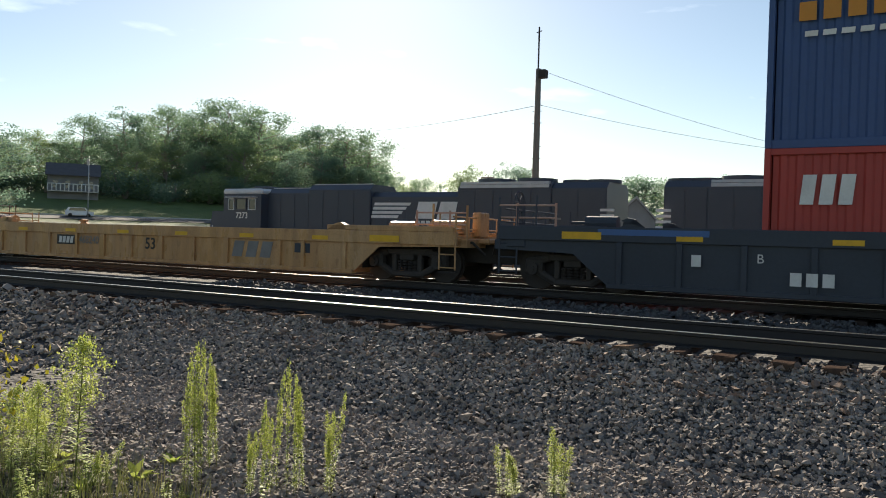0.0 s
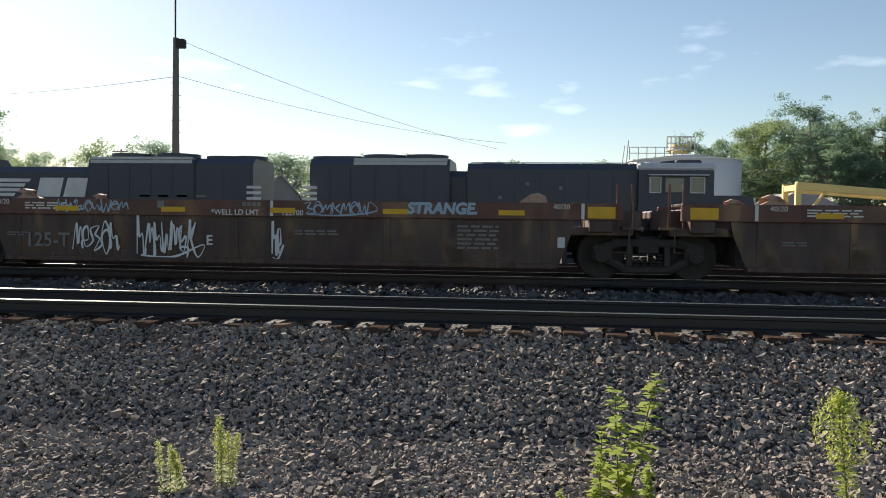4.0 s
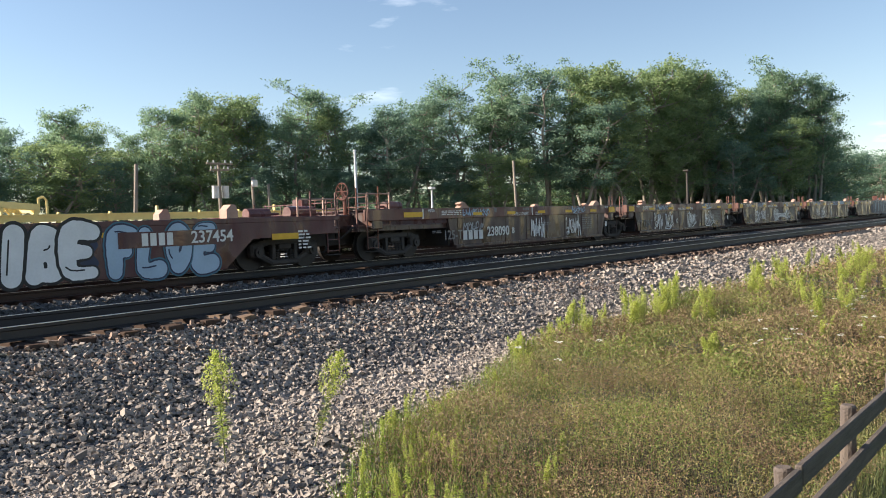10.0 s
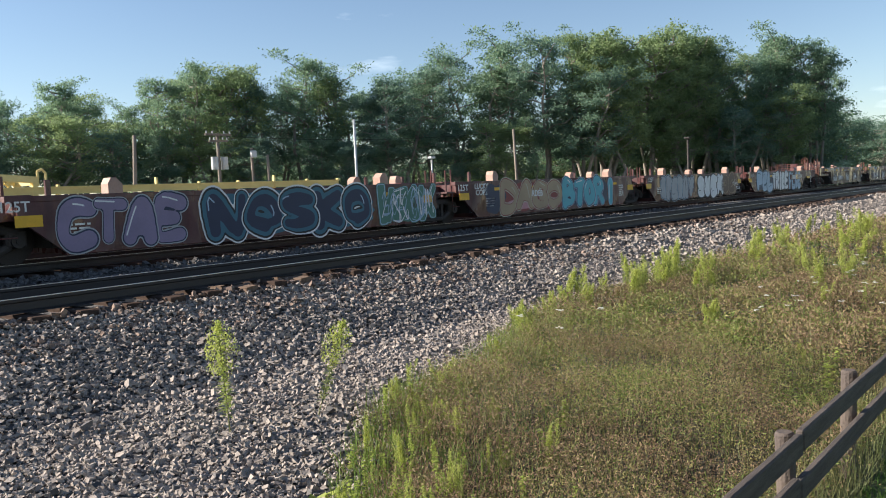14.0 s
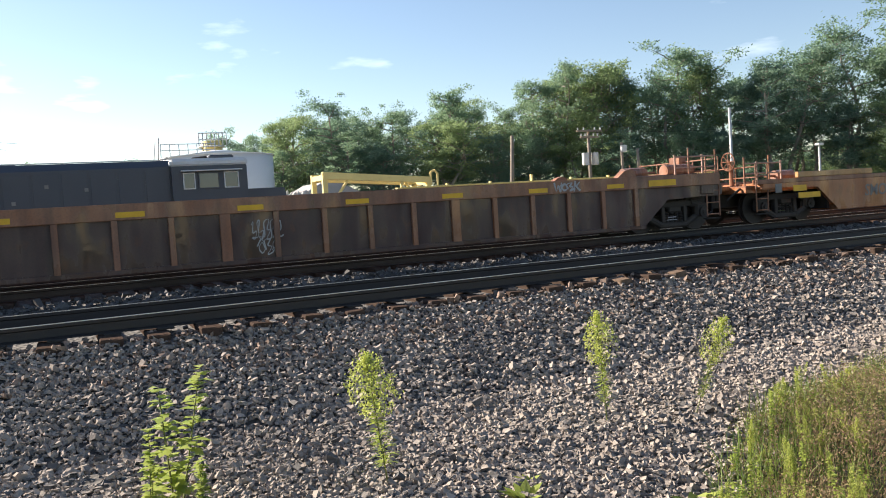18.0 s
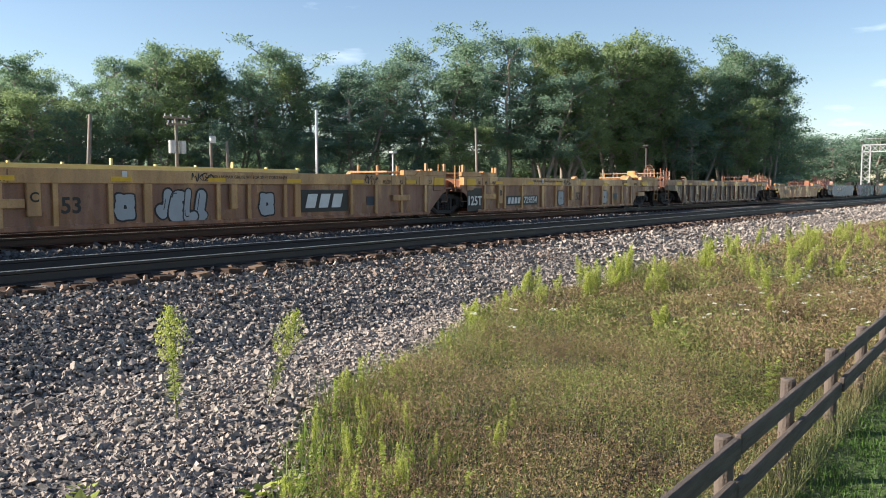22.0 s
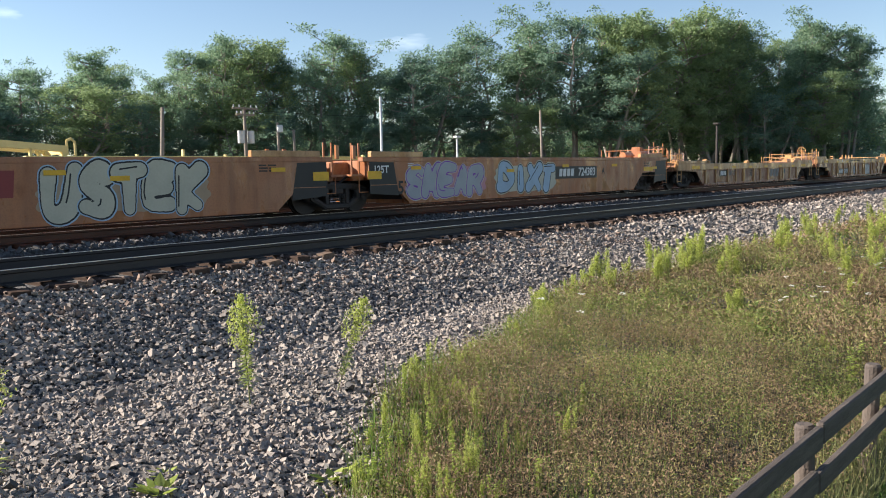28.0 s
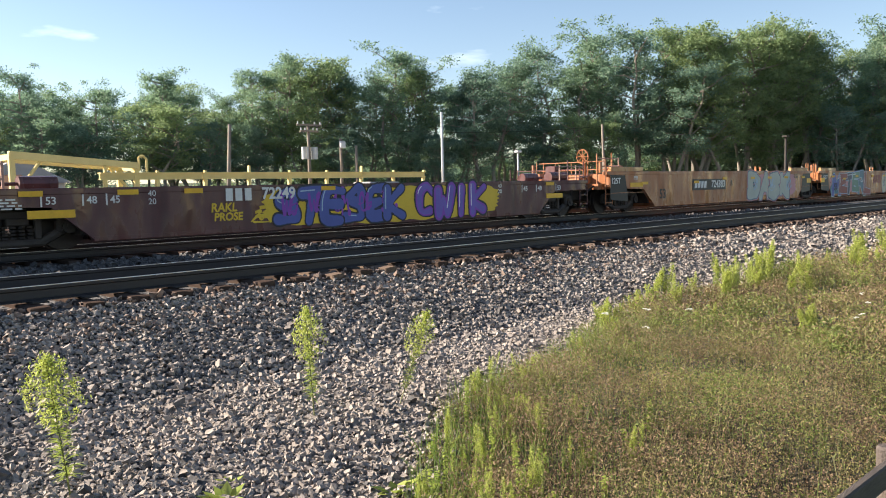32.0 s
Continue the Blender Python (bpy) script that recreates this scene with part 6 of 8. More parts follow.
# smooth red-oxide three-unit set
DT = [-299.6, -319.2, -337.7, -357.3]
for k in range(3):
    f, r = DT[k], DT[k + 1]
    ln = f - r
    c = ln / 2
    c0 = (f + r) / 2
    X = lambda u: u - c0
    e = ("coupler" if k == 2 else "art", "coupler" if k == 0 else "art")
    car = well_car(ln, "smooth", REDOX, REDOX, 1.48, 0.22, "rust-orange smooth-sided well car with sprayed letters", (c - (3.7 if k == 2 else 2.3), c - (3.7 if k == 0 else 2.3)), e, 0, guides=False)
    yb = SIDE_Y - 0.006
    for sx in (-1, 1):
        part("truck_bay", plate([(sx * (c - 0.76), 0.5), (sx * (c - 1.9), 0.42), (sx * (c - 1.7), 1.34), (sx * (c - 0.76), 1.36)], SIDE_Y - 0.004, SIDE_Y + 0.004), BLACKP, car, "black end panel over the truck")
    lettering(car, "125T", X((-318.0, -336.4, -356.2)[k]), 1.14, yb - 0.006, 0.28, WHITEP, 0.006)
    lettering(car, "53", X((-317.1, -334.9, -353.0)[k]), 0.62, yb - 0.02 if k == 1 else yb, 0.5, BLACKP, 0.012)
    for u in ((-316.6, -312.0, -308.6, -305.0, -301.5), (-335.3, -333.6, -331.6, -328.9, -326.8, -325.5, -321.5), (-354.3, -350.4, -347.9, -345.2, -343.4, -341.5, -339.4))[k]:
        patch(car, X(u), 1.18 if int(u * 10) % 3 else 1.05, yb - 0.022, 0.42, 0.1, REFLECT, "reflector", "yellow reflective tape")
    small_print(car, X(r + 2.4), 1.25, yb, 0.25, 0.14, WHITEP, 3, k)
    small_print(car, X(f - 2.6), 1.22, yb, 0.5, 0.2, BLACKP, 3, k + 4)
    part("seam", boxes(((-c + 0.8, SIDE_Y - 0.006, 0.72), (c - 0.8, SIDE_Y + 0.002, 0.735))), REDOX, car)
    if k != 1:
        um, un = ((-308.5, -307.1), None, (-350.0, -348.5))[k]
        patch(car, X((um + un) / 2), 0.94, yb - 0.003, 2.9, 0.44, BLACKP, "panel", "black lettering panel")
        letter_bars(car, 4, X(um), 0.94, yb - 0.009, 1.05, 0.27, WHITEP, "white maker's mark blocks", 0.15)
        lettering(car, "724383", X(un), 0.94, yb - 0.009, 0.41, WHITEP, 0.01, 0.1)
        lettering(car, "B" if k == 2 else "A", X(un + 1.25), 0.95, yb, 0.32, BLACKP, 0.008)
    if k == 0:
        cloud(car, X(-315.2), 0.78, 3.7, 0.95, "pink", yb, 21, 11)
        bubble(car, "SMEAR", X(-315.2), 0.78, 0.95, "silver", "purple", yb - 0.004, 1.1, 0.1, 21, 0.15, halo="cream")
        cloud(car, X(-311.0), 0.78, 3.6, 0.9, "cream", yb, 22, 11)
        bubble(car, "DIXT", X(-311.0), 0.78, 0.95, "pale blue", "black", yb - 0.004, 1.3, 0.1, 22, 0.16, halo="cream")
    elif k == 1:
        cloud(car, X(-333.6), 0.78, 4.2, 1.0, "pink", yb, 27, 13)
        for j, (ch, fl) in enumerate(zip("METERL", ("blue", "maroon", "navy", "green", "teal", "maroon"))):
            bubble(car, ch, X(-334.7 + j * 0.98), 0.80, 1.14, fl, "pale blue", yb - 0.004 - 0.004 * (j % 2), 1.5, 0.1, 23 + j, 0.135, 7, halo=("green", "maroon", "teal", "blue", "green", "maroon")[j], shine="white")
        cloud(car, X(-335.0), 0.5, 1.3, 0.5, "teal", yb - 0.002, 23, 7)
        letter_bars(car, 3, X(-328.1), 0.98, yb - 0.002, 1.3, 0.5, SPRAY["maroon"], "red maker's mark blocks", 0.1)
        cloud(car, X(-325.3), 0.8, 3.7, 0.95, "tan", yb, 26, 11)
        bubble(car, "USTEK", X(-325.3), 0.8, 1.02, "cream", "black", yb - 0.004, 1.05, 0.1, 25, 0.15, halo="pale blue")
    else:
        cloud(car, X(-342.8), 0.84, 5.0, 1.05, "pink", yb, 25, 15)
        bubble(car, "DASK", X(-343.3), 0.82, 1.16, "sage", "teal", yb - 0.004, 1.45, 0.14, 26, 0.17, 4.5, shine="cream", halo="pink")
        for u in (-344.9, -343.1, -341.2):
            scrawl(car, X(u), 0.9, 0.5, 0.5, "pale blue", int(-u), yb - 0.014, 2, 0.03)
    for sx in (-1, 1):
        part("end_hood", boxes(((min(sx * (c - 0.9), sx * (c - 3.0)), -HALF + 0.05, 1.48), (max(sx * (c - 0.9), sx * (c - 3.0)), -HALF + 0.2, 1.64)), bev=0.015), ORANGE, car, "raised orange end beam")
    stanchions(car, (-c + 0.3, c - 0.3), 1.45, REDOX, 0.34)
    truck(car, -c if k < 2 else -c + 2.1)
    if k == 0:
        truck(car, c - 2.1)
    place(car, r, f)

# maroon single with a purple and yellow piece
car = well_car(20.2, "smooth", MAROON, MAROON, 1.20, 0.22, "maroon smooth-sided well car with a purple and yellow mural", 6.9, ("coupler", "coupler"), 0, guides=False)
yb = SIDE_Y - 0.006
X = lambda u: u + 367.4
letter_bars(car, 3, X(-371.1), 1.0, yb - 0.012, 0.7, 0.27, WHITEP, "white maker's mark blocks")
lettering(car, "72249", X(-370.1), 1.0, yb - 0.016, 0.36, WHITEP, 0.01)
for u, s in ((-375.05, "53"), (-374.3, "48"), (-373.85, "45"), (-361.2, "45"), (-360.5, "48"), (-359.5, "53")):
    lettering(car, s, X(u), 0.96, yb, 0.2, WHITEP, 0.003)
    patch(car, X(u) - 0.17, 0.97, yb, 0.03, 0.22, WHITEP, "length_mark")
for u in (-373.1, -362.4):
    lettering(car, "40", X(u), 1.06, yb, 0.17, WHITEP)
    lettering(car, "20", X(u), 0.9, yb, 0.17, WHITEP)
for u in (-375.4, -373.6, -372.2, -368.7, -360.0):
    patch(car, X(u), 1.1, yb - 0.02, 0.42, 0.1, REFLECT, "reflector", "yellow reflective tape")
small_print(car, X(-375.9), 0.92, yb, 0.7, 0.22, WHITEP, 4, 3)
lettering(car, "RAKL", X(-371.5), 0.72, yb, 0.26, SPRAY["yellow"], 0.008, 0.1, name="graffiti_tag")
lettering(car, "PROSE", X(-371.4), 0.52, yb, 0.24, SPRAY["yellow"], 0.008, 0.1, name="graffiti_tag")
cloud(car, X(-366.5), 0.68, 8.0, 0.94, "yellow", yb, 31, 27)
for j in range(5):
    scrawl(car, X(-370.4 + 0.12 * j), 0.45 + 0.1 * j, 0.9, 0.12, "yellow", 200 + j, yb - 0.001, 2, 0.035)
bubble(car, "STESEK", X(-368.2), 0.70, 0.90, "blue", "navy", SIDE_Y - 0.012, 1.12, 0.1, 31, 0.13, shine="pale blue")
for j in range(5):
    scrawl(car, X(-369.8 + 0.75 * j), 0.75, 0.45, 0.5, "purple", 220 + j, SIDE_Y - 0.019, 2, 0.035)
bubble(car, "CWIK", X(-364.4), 0.70, 0.90, "purple", "navy", SIDE_Y - 0.012, 1.2, 0.1, 32, 0.14, core="violet", shine="white")
truck(car, -8.1), truck(car, 8.1)
place(car, -377.5, -357.3)
orange_single("468011", -399.4, -377.6, (-393.0, -391.9, -389.0, -385.0, -383.2))


# loaded cars ahead
def container(parent_car, u, z, length, colour, h=2.59):
    """A corrugated shipping container: frame, corrugated sides, doors, corner castings."""
    ct = thing("shipping_container", "%s corrugated steel shipping container stacked on a well car" % colour.replace("sky", "light blue"), "container", "containers on the train")
    m, a, w = CONT[colour], length / 2, 1.22
    for sy in (-1, 1):
        bm = bmesh.new()
        k, xs, step = 0, [], 0.14
        x = -a + 0.1
        prev = None
        while x < a - 0.1:
            d = 0.0 if k % 2 else -0.035
            for xx in (x + 0.02, x + step - 0.02):
                t, u2 = bm.verts.new((xx, sy * (w + d), 0.14)), bm.verts.new((xx, sy * (w + d), h - 0.1))
                if prev:
                    bm.faces.new((prev[0], t, u2, prev[1]))
                prev = (t, u2)
            x += step
            k += 1
        part("corrugated_side", bm, m, ct)
        for z0, z1 in ((0, 0.16), (h - 0.12, h)):
            part("side_rail", boxes(((-a, sy * w - 0.05, z0), (a, sy * w + 0.03, z1)), bev=0.01), m, ct)
    for sx in (-1, 1):
        part("end_panel", boxes(((sx * (a - 0.06) - 0.03, -w + 0.05, 0.1), (sx * (a - 0.06) + 0.03, w - 0.05, h - 0.06))), m, ct)
        for y in (-0.9, -0.3, 0.3, 0.9):
            part("lock_rod", rods(((sx * a, y, 0.15), (sx * a, y, h - 0.15), 0.02)), GALV, ct)
        for sy in (-1, 1):
            part("corner_post", boxes(((sx * a - 0.09, sy * w - 0.09, 0), (sx * a + 0.02, sy * w + 0.035, h)), bev=0.01) if sx > 0 else boxes(((sx * a - 0.02, sy * w - 0.09, 0), (sx * a + 0.09, sy * w + 0.035, h)), bev=0.01), m, ct)
    part("roof", boxes(((-a + 0.02, -w + 0.02, h - 0.05), (a - 0.02, w - 0.02, h - 0.02))), m, ct)
    LOADS.append((ct, u, z))
    return ct


LOADS = []
u = -8.7
for j, (lo, hi) in enumerate((("red", "blue"), ("sky", "orange"), ("red", "blue"), ("orange", "sky"))):
    ln = 19.6
    car = well_car(ln, "rib", GREYBLUE, GREYBLUE, 1.38, 0.2, "dark blue ribbed well car loaded with two containers", ln / 2 - 3.0, ("coupler", "coupler"), 5, 12)
    yb = SIDE_Y - 0.014
    if j == 0:
        letter_bars(car, 3, -2.97, 0.5, yb, 0.8, 0.24, WHITEP, "white maker's mark blocks")
        lettering(car, "B", -3.88, 0.84, yb, 0.24, WHITEP)
        patch(car, -5.03, 0.77, yb, 0.18, 0.22, WHITEP, "panel", "white placard")
        patch(car, -5.9, 1.28, SIDE_Y - 0.006, 2.2, 0.12, CONT["sky"], "stripe", "light blue stripe")
    truck(car, -ln / 2 + 2.1), truck(car, ln / 2 - 2.1)
    CARS.append((car, u + ln / 2))
    c1 = container(car, u + ln / 2 + 2.2, 0.3, 12.19, lo)
    c2 = container(car, u + ln / 2 + 2.2, 2.89, 12.19, hi, 2.89)
    if j == 0:
        letter_bars(c1, 3, -5.02, 1.83, -1.27, 0.95, 0.54, WHITEP, "white maker's mark blocks", 0.1)
        letter_bars(c2, 5, -4.6, 2.47, -1.27, 2.0, 0.34, CONT["orange"], "yellow maker's mark blocks", 0.0)
        letter_bars(c2, 5, -4.75, 2.06, -1.27, 1.5, 0.1, WHITEP, "small white maker's mark blocks", 0.1)
    u += ln


# ---- trees ----
def crown_mesh(name, clumps, leaves, size, seed, level=0.0):
    """Leaf sprays scattered through the pads of a crown: (x, y, z, radius, flatness) each. level: how far the sprays lie flat."""
    r = np.random.default_rng(seed)
    c = np.array(clumps)
    pick = r.choice(len(c), leaves, p=c[:, 3] ** 2 / (c[:, 3] ** 2).sum())
    d = r.normal(size=(leaves, 3))
    d /= np.linalg.norm(d, axis=1)[:, None]
    rad = c[pick, 3] * r.uniform(0.3, 1.0, leaves) ** 0.45 * (1 + 0.38 * r.normal(size=leaves)).clip(0.3, 2.1)
    o = c[pick, :3] + d * rad[:, None] * np.stack([np.ones(leaves), np.ones(leaves), c[pick, 4]], -1)
    m = turns(leaves, r)
    a, b = m[:, :, 0].copy(), m[:, :, 1].copy()
    a[:, 2] *= 1 - level
    b[:, 2] *= 1 - level
    a *= (size * r.uniform(0.6, 1.35, leaves))[:, None]
    b *= (size * r.uniform(0.3, 0.6, leaves))[:, None]
    v = np.stack([o - a, o - b * 0.9 + a * 0.1, o + a, o + b], 1).reshape(-1, 3)
    me = bpy.data.meshes.new(name)
    k = len(v) // 4
    me.vertices.add(len(v))
    me.vertices.foreach_set("co", v.astype(np.float32).ravel())
    me.loops.add(len(v))
    me.loops.foreach_set("vertex_index", np.arange(len(v), dtype=np.int32))
    me.polygons.add(k)
    me.polygons.foreach_set("loop_start", np.arange(0, len(v), 4, dtype=np.int32))
    me.update(calc_edges=True)
    return me


def limb(bm, p, q, r0, r1, r, parts=3, bend=0.06, sides=6):
    """A bent, tapering limb."""
    p, q = Vector(p), Vector(q)
    last = p
    for k in range(1, parts + 1):
        f = k / parts
        nxt = p.lerp(q, f)
        if k < parts:
            nxt += Vector(r.normal(0, bend * (q - p).length, 3))
        add_rod(bm, last, nxt, r0 + (r1 - r0) * (k - 1) / parts, sides, r0 + (r1 - r0) * f)
        last = nxt


def tree(kind, seed, leafmat, label):
    """A tree of unit height 10: open tall forest tree, full round tree or low shrub."""
    r = np.random.default_rng(seed)
    th = thing("tree" if kind != "shrub" else "shrub", label, "tree" if kind != "shrub" else "shrub", "trees")
    bm, clumps = bmesh.new(), []
    if kind == "shrub":
        for k in range(6):
            a = r.uniform(0, 6.283)
            q = (2.6 * math.cos(a) * r.uniform(0.3, 1), 2.6 * math.sin(a) * r.uniform(0.3, 1), r.uniform(3, 7))
            limb(bm, (0, 0, 0), q, 0.22, 0.06, r)
            clumps += [(q[0], q[1], q[2], r.uniform(1.5, 2.5), 0.7), (q[0] * 1.2, q[1] * 1.2, q[2] * 0.45, r.uniform(1.5, 2.4), 0.7)]
    else:
        open_ = kind == "open"
        stems = int(r.integers(1, 3)) if open_ else 1
        for s in range(stems):
            top = Vector((r.normal(0, 0.5) + (s - 0.5) * (stems - 1) * 1.6, r.normal(0, 0.5), 9.2 - 0.8 * s))
            limb(bm, (s * 0.25, 0, -0.3), top, 0.14 if open_ else 0.24, 0.03, r, 6, 0.02, 8)
            count = 15 if open_ else 26
            for k in range(count):
                f = (0.40 if open_ else 0.12) + (0.98 - (0.40 if open_ else 0.12)) * (k + r.uniform(0, 0.8)) / count
                a = k * 2.4 + r.normal(0, 0.5)
                if open_:
                    ln = 0.35 + r.uniform(0.75, 1.75) * math.sqrt(max(0.04, 1 - ((f - 0.66) / 0.38) ** 2))
                else:
                    ln = 2.9 * math.sqrt(max(0.05, 1 - ((f - 0.55) / 0.5) ** 2)) * r.uniform(0.75, 1.05)
                o = top * f
                q = o + Vector((math.cos(a) * ln, math.sin(a) * ln, ln * r.uniform(0.15, 0.7)))
                limb(bm, o, q, 0.055, 0.015, r, 3, 0.06, 5)
                for j in range(5 if open_ else 3):
                    g = r.uniform(0.4, 1.08)
                    w = o.lerp(q, g) + Vector(r.normal(0, 0.34, 3)) * (1.0 if open_ else 1.6)
                    clumps.append((w.x, w.y, w.z, r.uniform(0.26, 0.6), r.uniform(0.45, 0.75)) if open_ else (w.x, w.y, w.z, r.uniform(0.5, 1.0), 0.6))
            if open_:
                clumps += [(top.x + r.normal(0, 0.42), top.y + r.normal(0, 0.42), top.z + r.uniform(-0.45, 0.2), r.uniform(0.35, 0.55), 0.6) for _ in range(7)]
            clumps.append((top.x, top.y, top.z + 0.1, 0.5, 0.7) if open_ else (top.x, top.y, top.z + 0.2, 0.9, 0.7))
    part("trunk", bm, BARK, th, "grey-brown trunk and limbs")
    n = {"open": 8200, "round": 8000, "shrub": 2400}[kind] * (stems if kind == "open" else 1)
    sz = {"open": 0.082, "round": 0.125, "shrub": 0.24}[kind]
    link_mesh("crown", crown_mesh("crown", clumps, n, sz, seed + 50, 0.12), leafmat, th, "green leaves in loose clumps")
    return th


OPEN = [tree("open", 11 + k, LEAF[k % 3], "tall slender green tree with layered foliage at the wood's edge") for k in range(7)]
ROUND = [tree("round", 31 + k, LEAF[k % 3], "full dark green broadleaf tree on the hillside") for k in range(3)]
SHRUB = [tree("shrub", 51 + k, LEAF[(k + 1) % 3], "low green shrub below the trees") for k in range(2)]
placed = set()


def grow(stock, x, y, h, wide=1.0):
    v = int(rng.integers(0, len(stock)))
    m = pose(x, y, float(ground_z(x, y)) - 0.05, 0, 0, float(rng.uniform(0, 360))) @ Matrix.Diagonal((h / 10 * wide, h / 10 * wide, h / 10.1, 1))
    ob = stock[v]
    if ob.name not in placed:
        placed.add(ob.name)
        ob.matrix_basis = m
        return ob
    return copy_thing(ob, m @ Matrix.Diagonal((1 / ob.scale[0], 1 / ob.scale[1], 1 / ob.scale[2], 1)))


def at(az, dist):
    return -dist * math.sin(radians(az)), dist * math.cos(radians(az))


def grow_to(stock, az, el, dist, wide=1.0):
    """A tree that reaches the height el (degrees) over the eye at that distance."""
    x, y = at(az, dist)
    h = EYE + dist * math.tan(radians(el)) - float(ground_z(x, y))
    return grow(stock, x, y, h, wide)


EYE = 1.05
EDGE = [(12, 84), (20, 76), (45, 66), (70, 48), (100, 25)]


def edge_distance(az):
    """Distance of the wood's edge in the direction az."""
    best = 90.0
    dx, dy = -math.sin(radians(az)), math.cos(radians(az))
    for (x0, y0), (x1, y1) in zip(EDGE, EDGE[1:]):
        ex, ey = x1 - x0, y1 - y0
        det = dx * -ey + dy * ex
        k = (x0 * -ey + y0 * ex) / det
        f = (dx * y0 - dy * x0) / det
        if -0.01 <= f <= 1.01:
            best = k
    return best


SKY_AZ = [-8, -10, -15, -18, -21.4, -26.2, -29, -32, -33.3, -36.5, -38, -40.6, -42.8, -44.2, -46.3, -47.75, -49.5, -52, -54, -56.3, -58.3, -60.7, -62.6, -65.3, -66.8, -68.7, -72.3, -73.7, -75.7, -77]
SKY_EL = [5.6, 6.1, 7.4, 7.9, 7.2, 8.35, 6.8, 8.6, 9.7, 9.3, 8.9, 9.85, 8.4, 9.0, 7.7, 9.4, 9.0, 10.2, 10.7, 9.2, 10.2, 10.9, 10.5, 10.6, 9.6, 10.0, 9.5, 8.7, 8.5, 7.1]
for az, el in zip(SKY_AZ[1:-1], SKY_EL[1:-1]):
    grow_to(OPEN, az, el + 0.15, edge_distance(az) + rng.uniform(0, 4), rng.uniform(0.85, 1.1))
for k in range(40):  # the rows behind
    az = -9 - 66.5 * (k + rng.uniform(0, 0.7)) / 40
    if -58 < az < -36 and k % 3:
        continue  # the wood is thin here
    el = float(np.interp(-az, [-a for a in SKY_AZ], SKY_EL))
    grow_to(OPEN, az, el - rng.uniform(0.2, 1.6), edge_distance(az) + rng.uniform(5, 15), rng.uniform(0.85, 1.15))
for k in range(20):  # lower trees in front
    az = -10 - 65 * (k + rng.uniform(0, 0.9)) / 20
    el = float(np.interp(-az, [-a for a in SKY_AZ], SKY_EL))
    low = 0.75 if az > -32 or az < -60 else 0.55
    grow_to(OPEN, az, el * low * rng.uniform(0.75, 1.1), edge_distance(az) - rng.uniform(0.5, 4), rng.uniform(1.1, 1.6))
for k in range(150):  # undergrowth
    az = -8.5 - 69 * (k + rng.uniform(0, 0.9)) / 150
    back = k % 2
    if -58 < az < -36 and k % 3 == 1:
        continue
    x, y = at(az, edge_distance(az) + (rng.uniform(9, 22) if back else rng.uniform(-3, 6)))
    grow(SHRUB, x, y, rng.uniform(3.6, 6.0) if back else rng.uniform(2.0, 4.4), rng.uniform(1.0, 1.6))
for k in range(26):  # deeper in the wood
    az = -59 - 17 * (k + rng.uniform(0, 0.8)) / 26
    grow_to(ROUND, az, rng.uniform(3.6, 5.6), edge_distance(az) + rng.uniform(18, 34), rng.uniform(1.3, 1.8))
for k in range(34):
    az = -9 - 42 * (k + rng.uniform(0, 0.8)) / 34
    grow_to(SHRUB, az, rng.uniform(1.2, 2.0), edge_distance(az) + rng.uniform(18, 30), rng.uniform(1.3, 1.8))
for k in range(54):  # dark thicket behind the thin stretch
    az = -33 - 29 * (k + rng.uniform(0, 0.8)) / 54
    grow_to(ROUND if k % 3 else SHRUB, az, rng.uniform(1.5, 3.0), edge_distance(az) + rng.uniform(16, 40), rng.uniform(1.5, 2.1))
for k in range(12):  # far hill down the line
    az = -76.5 - 10.5 * k / 12
    grow_to(ROUND, az, 2.9 + 0.7 * math.sin(k * 1.3) * 0.6 + 0.3, 290 + 12 * (k % 3), 1.8)
# wood on the hill at the other side
HILL_AZ = [35.4, 36.9, 38.5, 40.5, 43, 44.4, 46.4, 48, 50.5, 53, 55.6, 56.9, 58.2, 61.7, 64]
HILL_EL = [4.6, 6.7, 7.4, 7.7, 7.1, 8.3, 8.8, 8.2, 8.1, 7.9, 7.1, 5.6, 6.0, 6.3, 6.0]
for az, el in zip(HILL_AZ, HILL_EL):
    grow_to(ROUND, az, el, 205 + rng.uniform(-8, 12), rng.uniform(1.0, 1.25))
for k in range(34):  # the hill wood's depth
    az = 35.6 + 28 * (k + rng.uniform(0, 0.8)) / 34
    grow_to(ROUND, az, float(np.interp(az, HILL_AZ, HILL_EL)) * rng.uniform(0.78, 0.96), 218 + rng.uniform(0, 22), rng.uniform(1.1, 1.5))
for k in range(20):
    az = 36 + 27.5 * (k + rng.uniform(0, 0.8)) / 20
    el = float(np.interp(az, HILL_AZ, HILL_EL))
    d = 184 + rng.uniform(0, 14)
    if az > 53.5:
        d += 14
    grow_to(ROUND, az, el * rng.uniform(0.6, 0.85), d, rng.uniform(1.0, 1.4))
for k in range(34):
    az = 36.0 + 27 * (k + rng.uniform(0, 0.8)) / 34
    x, y = at(az, (174 if az < 53.5 else 188) + rng.uniform(0, 8))
    grow(SHRUB, x, y, rng.uniform(5, 9), 1.6)
grow_to(ROUND, 60.8, 6.4, 150, 1.5)
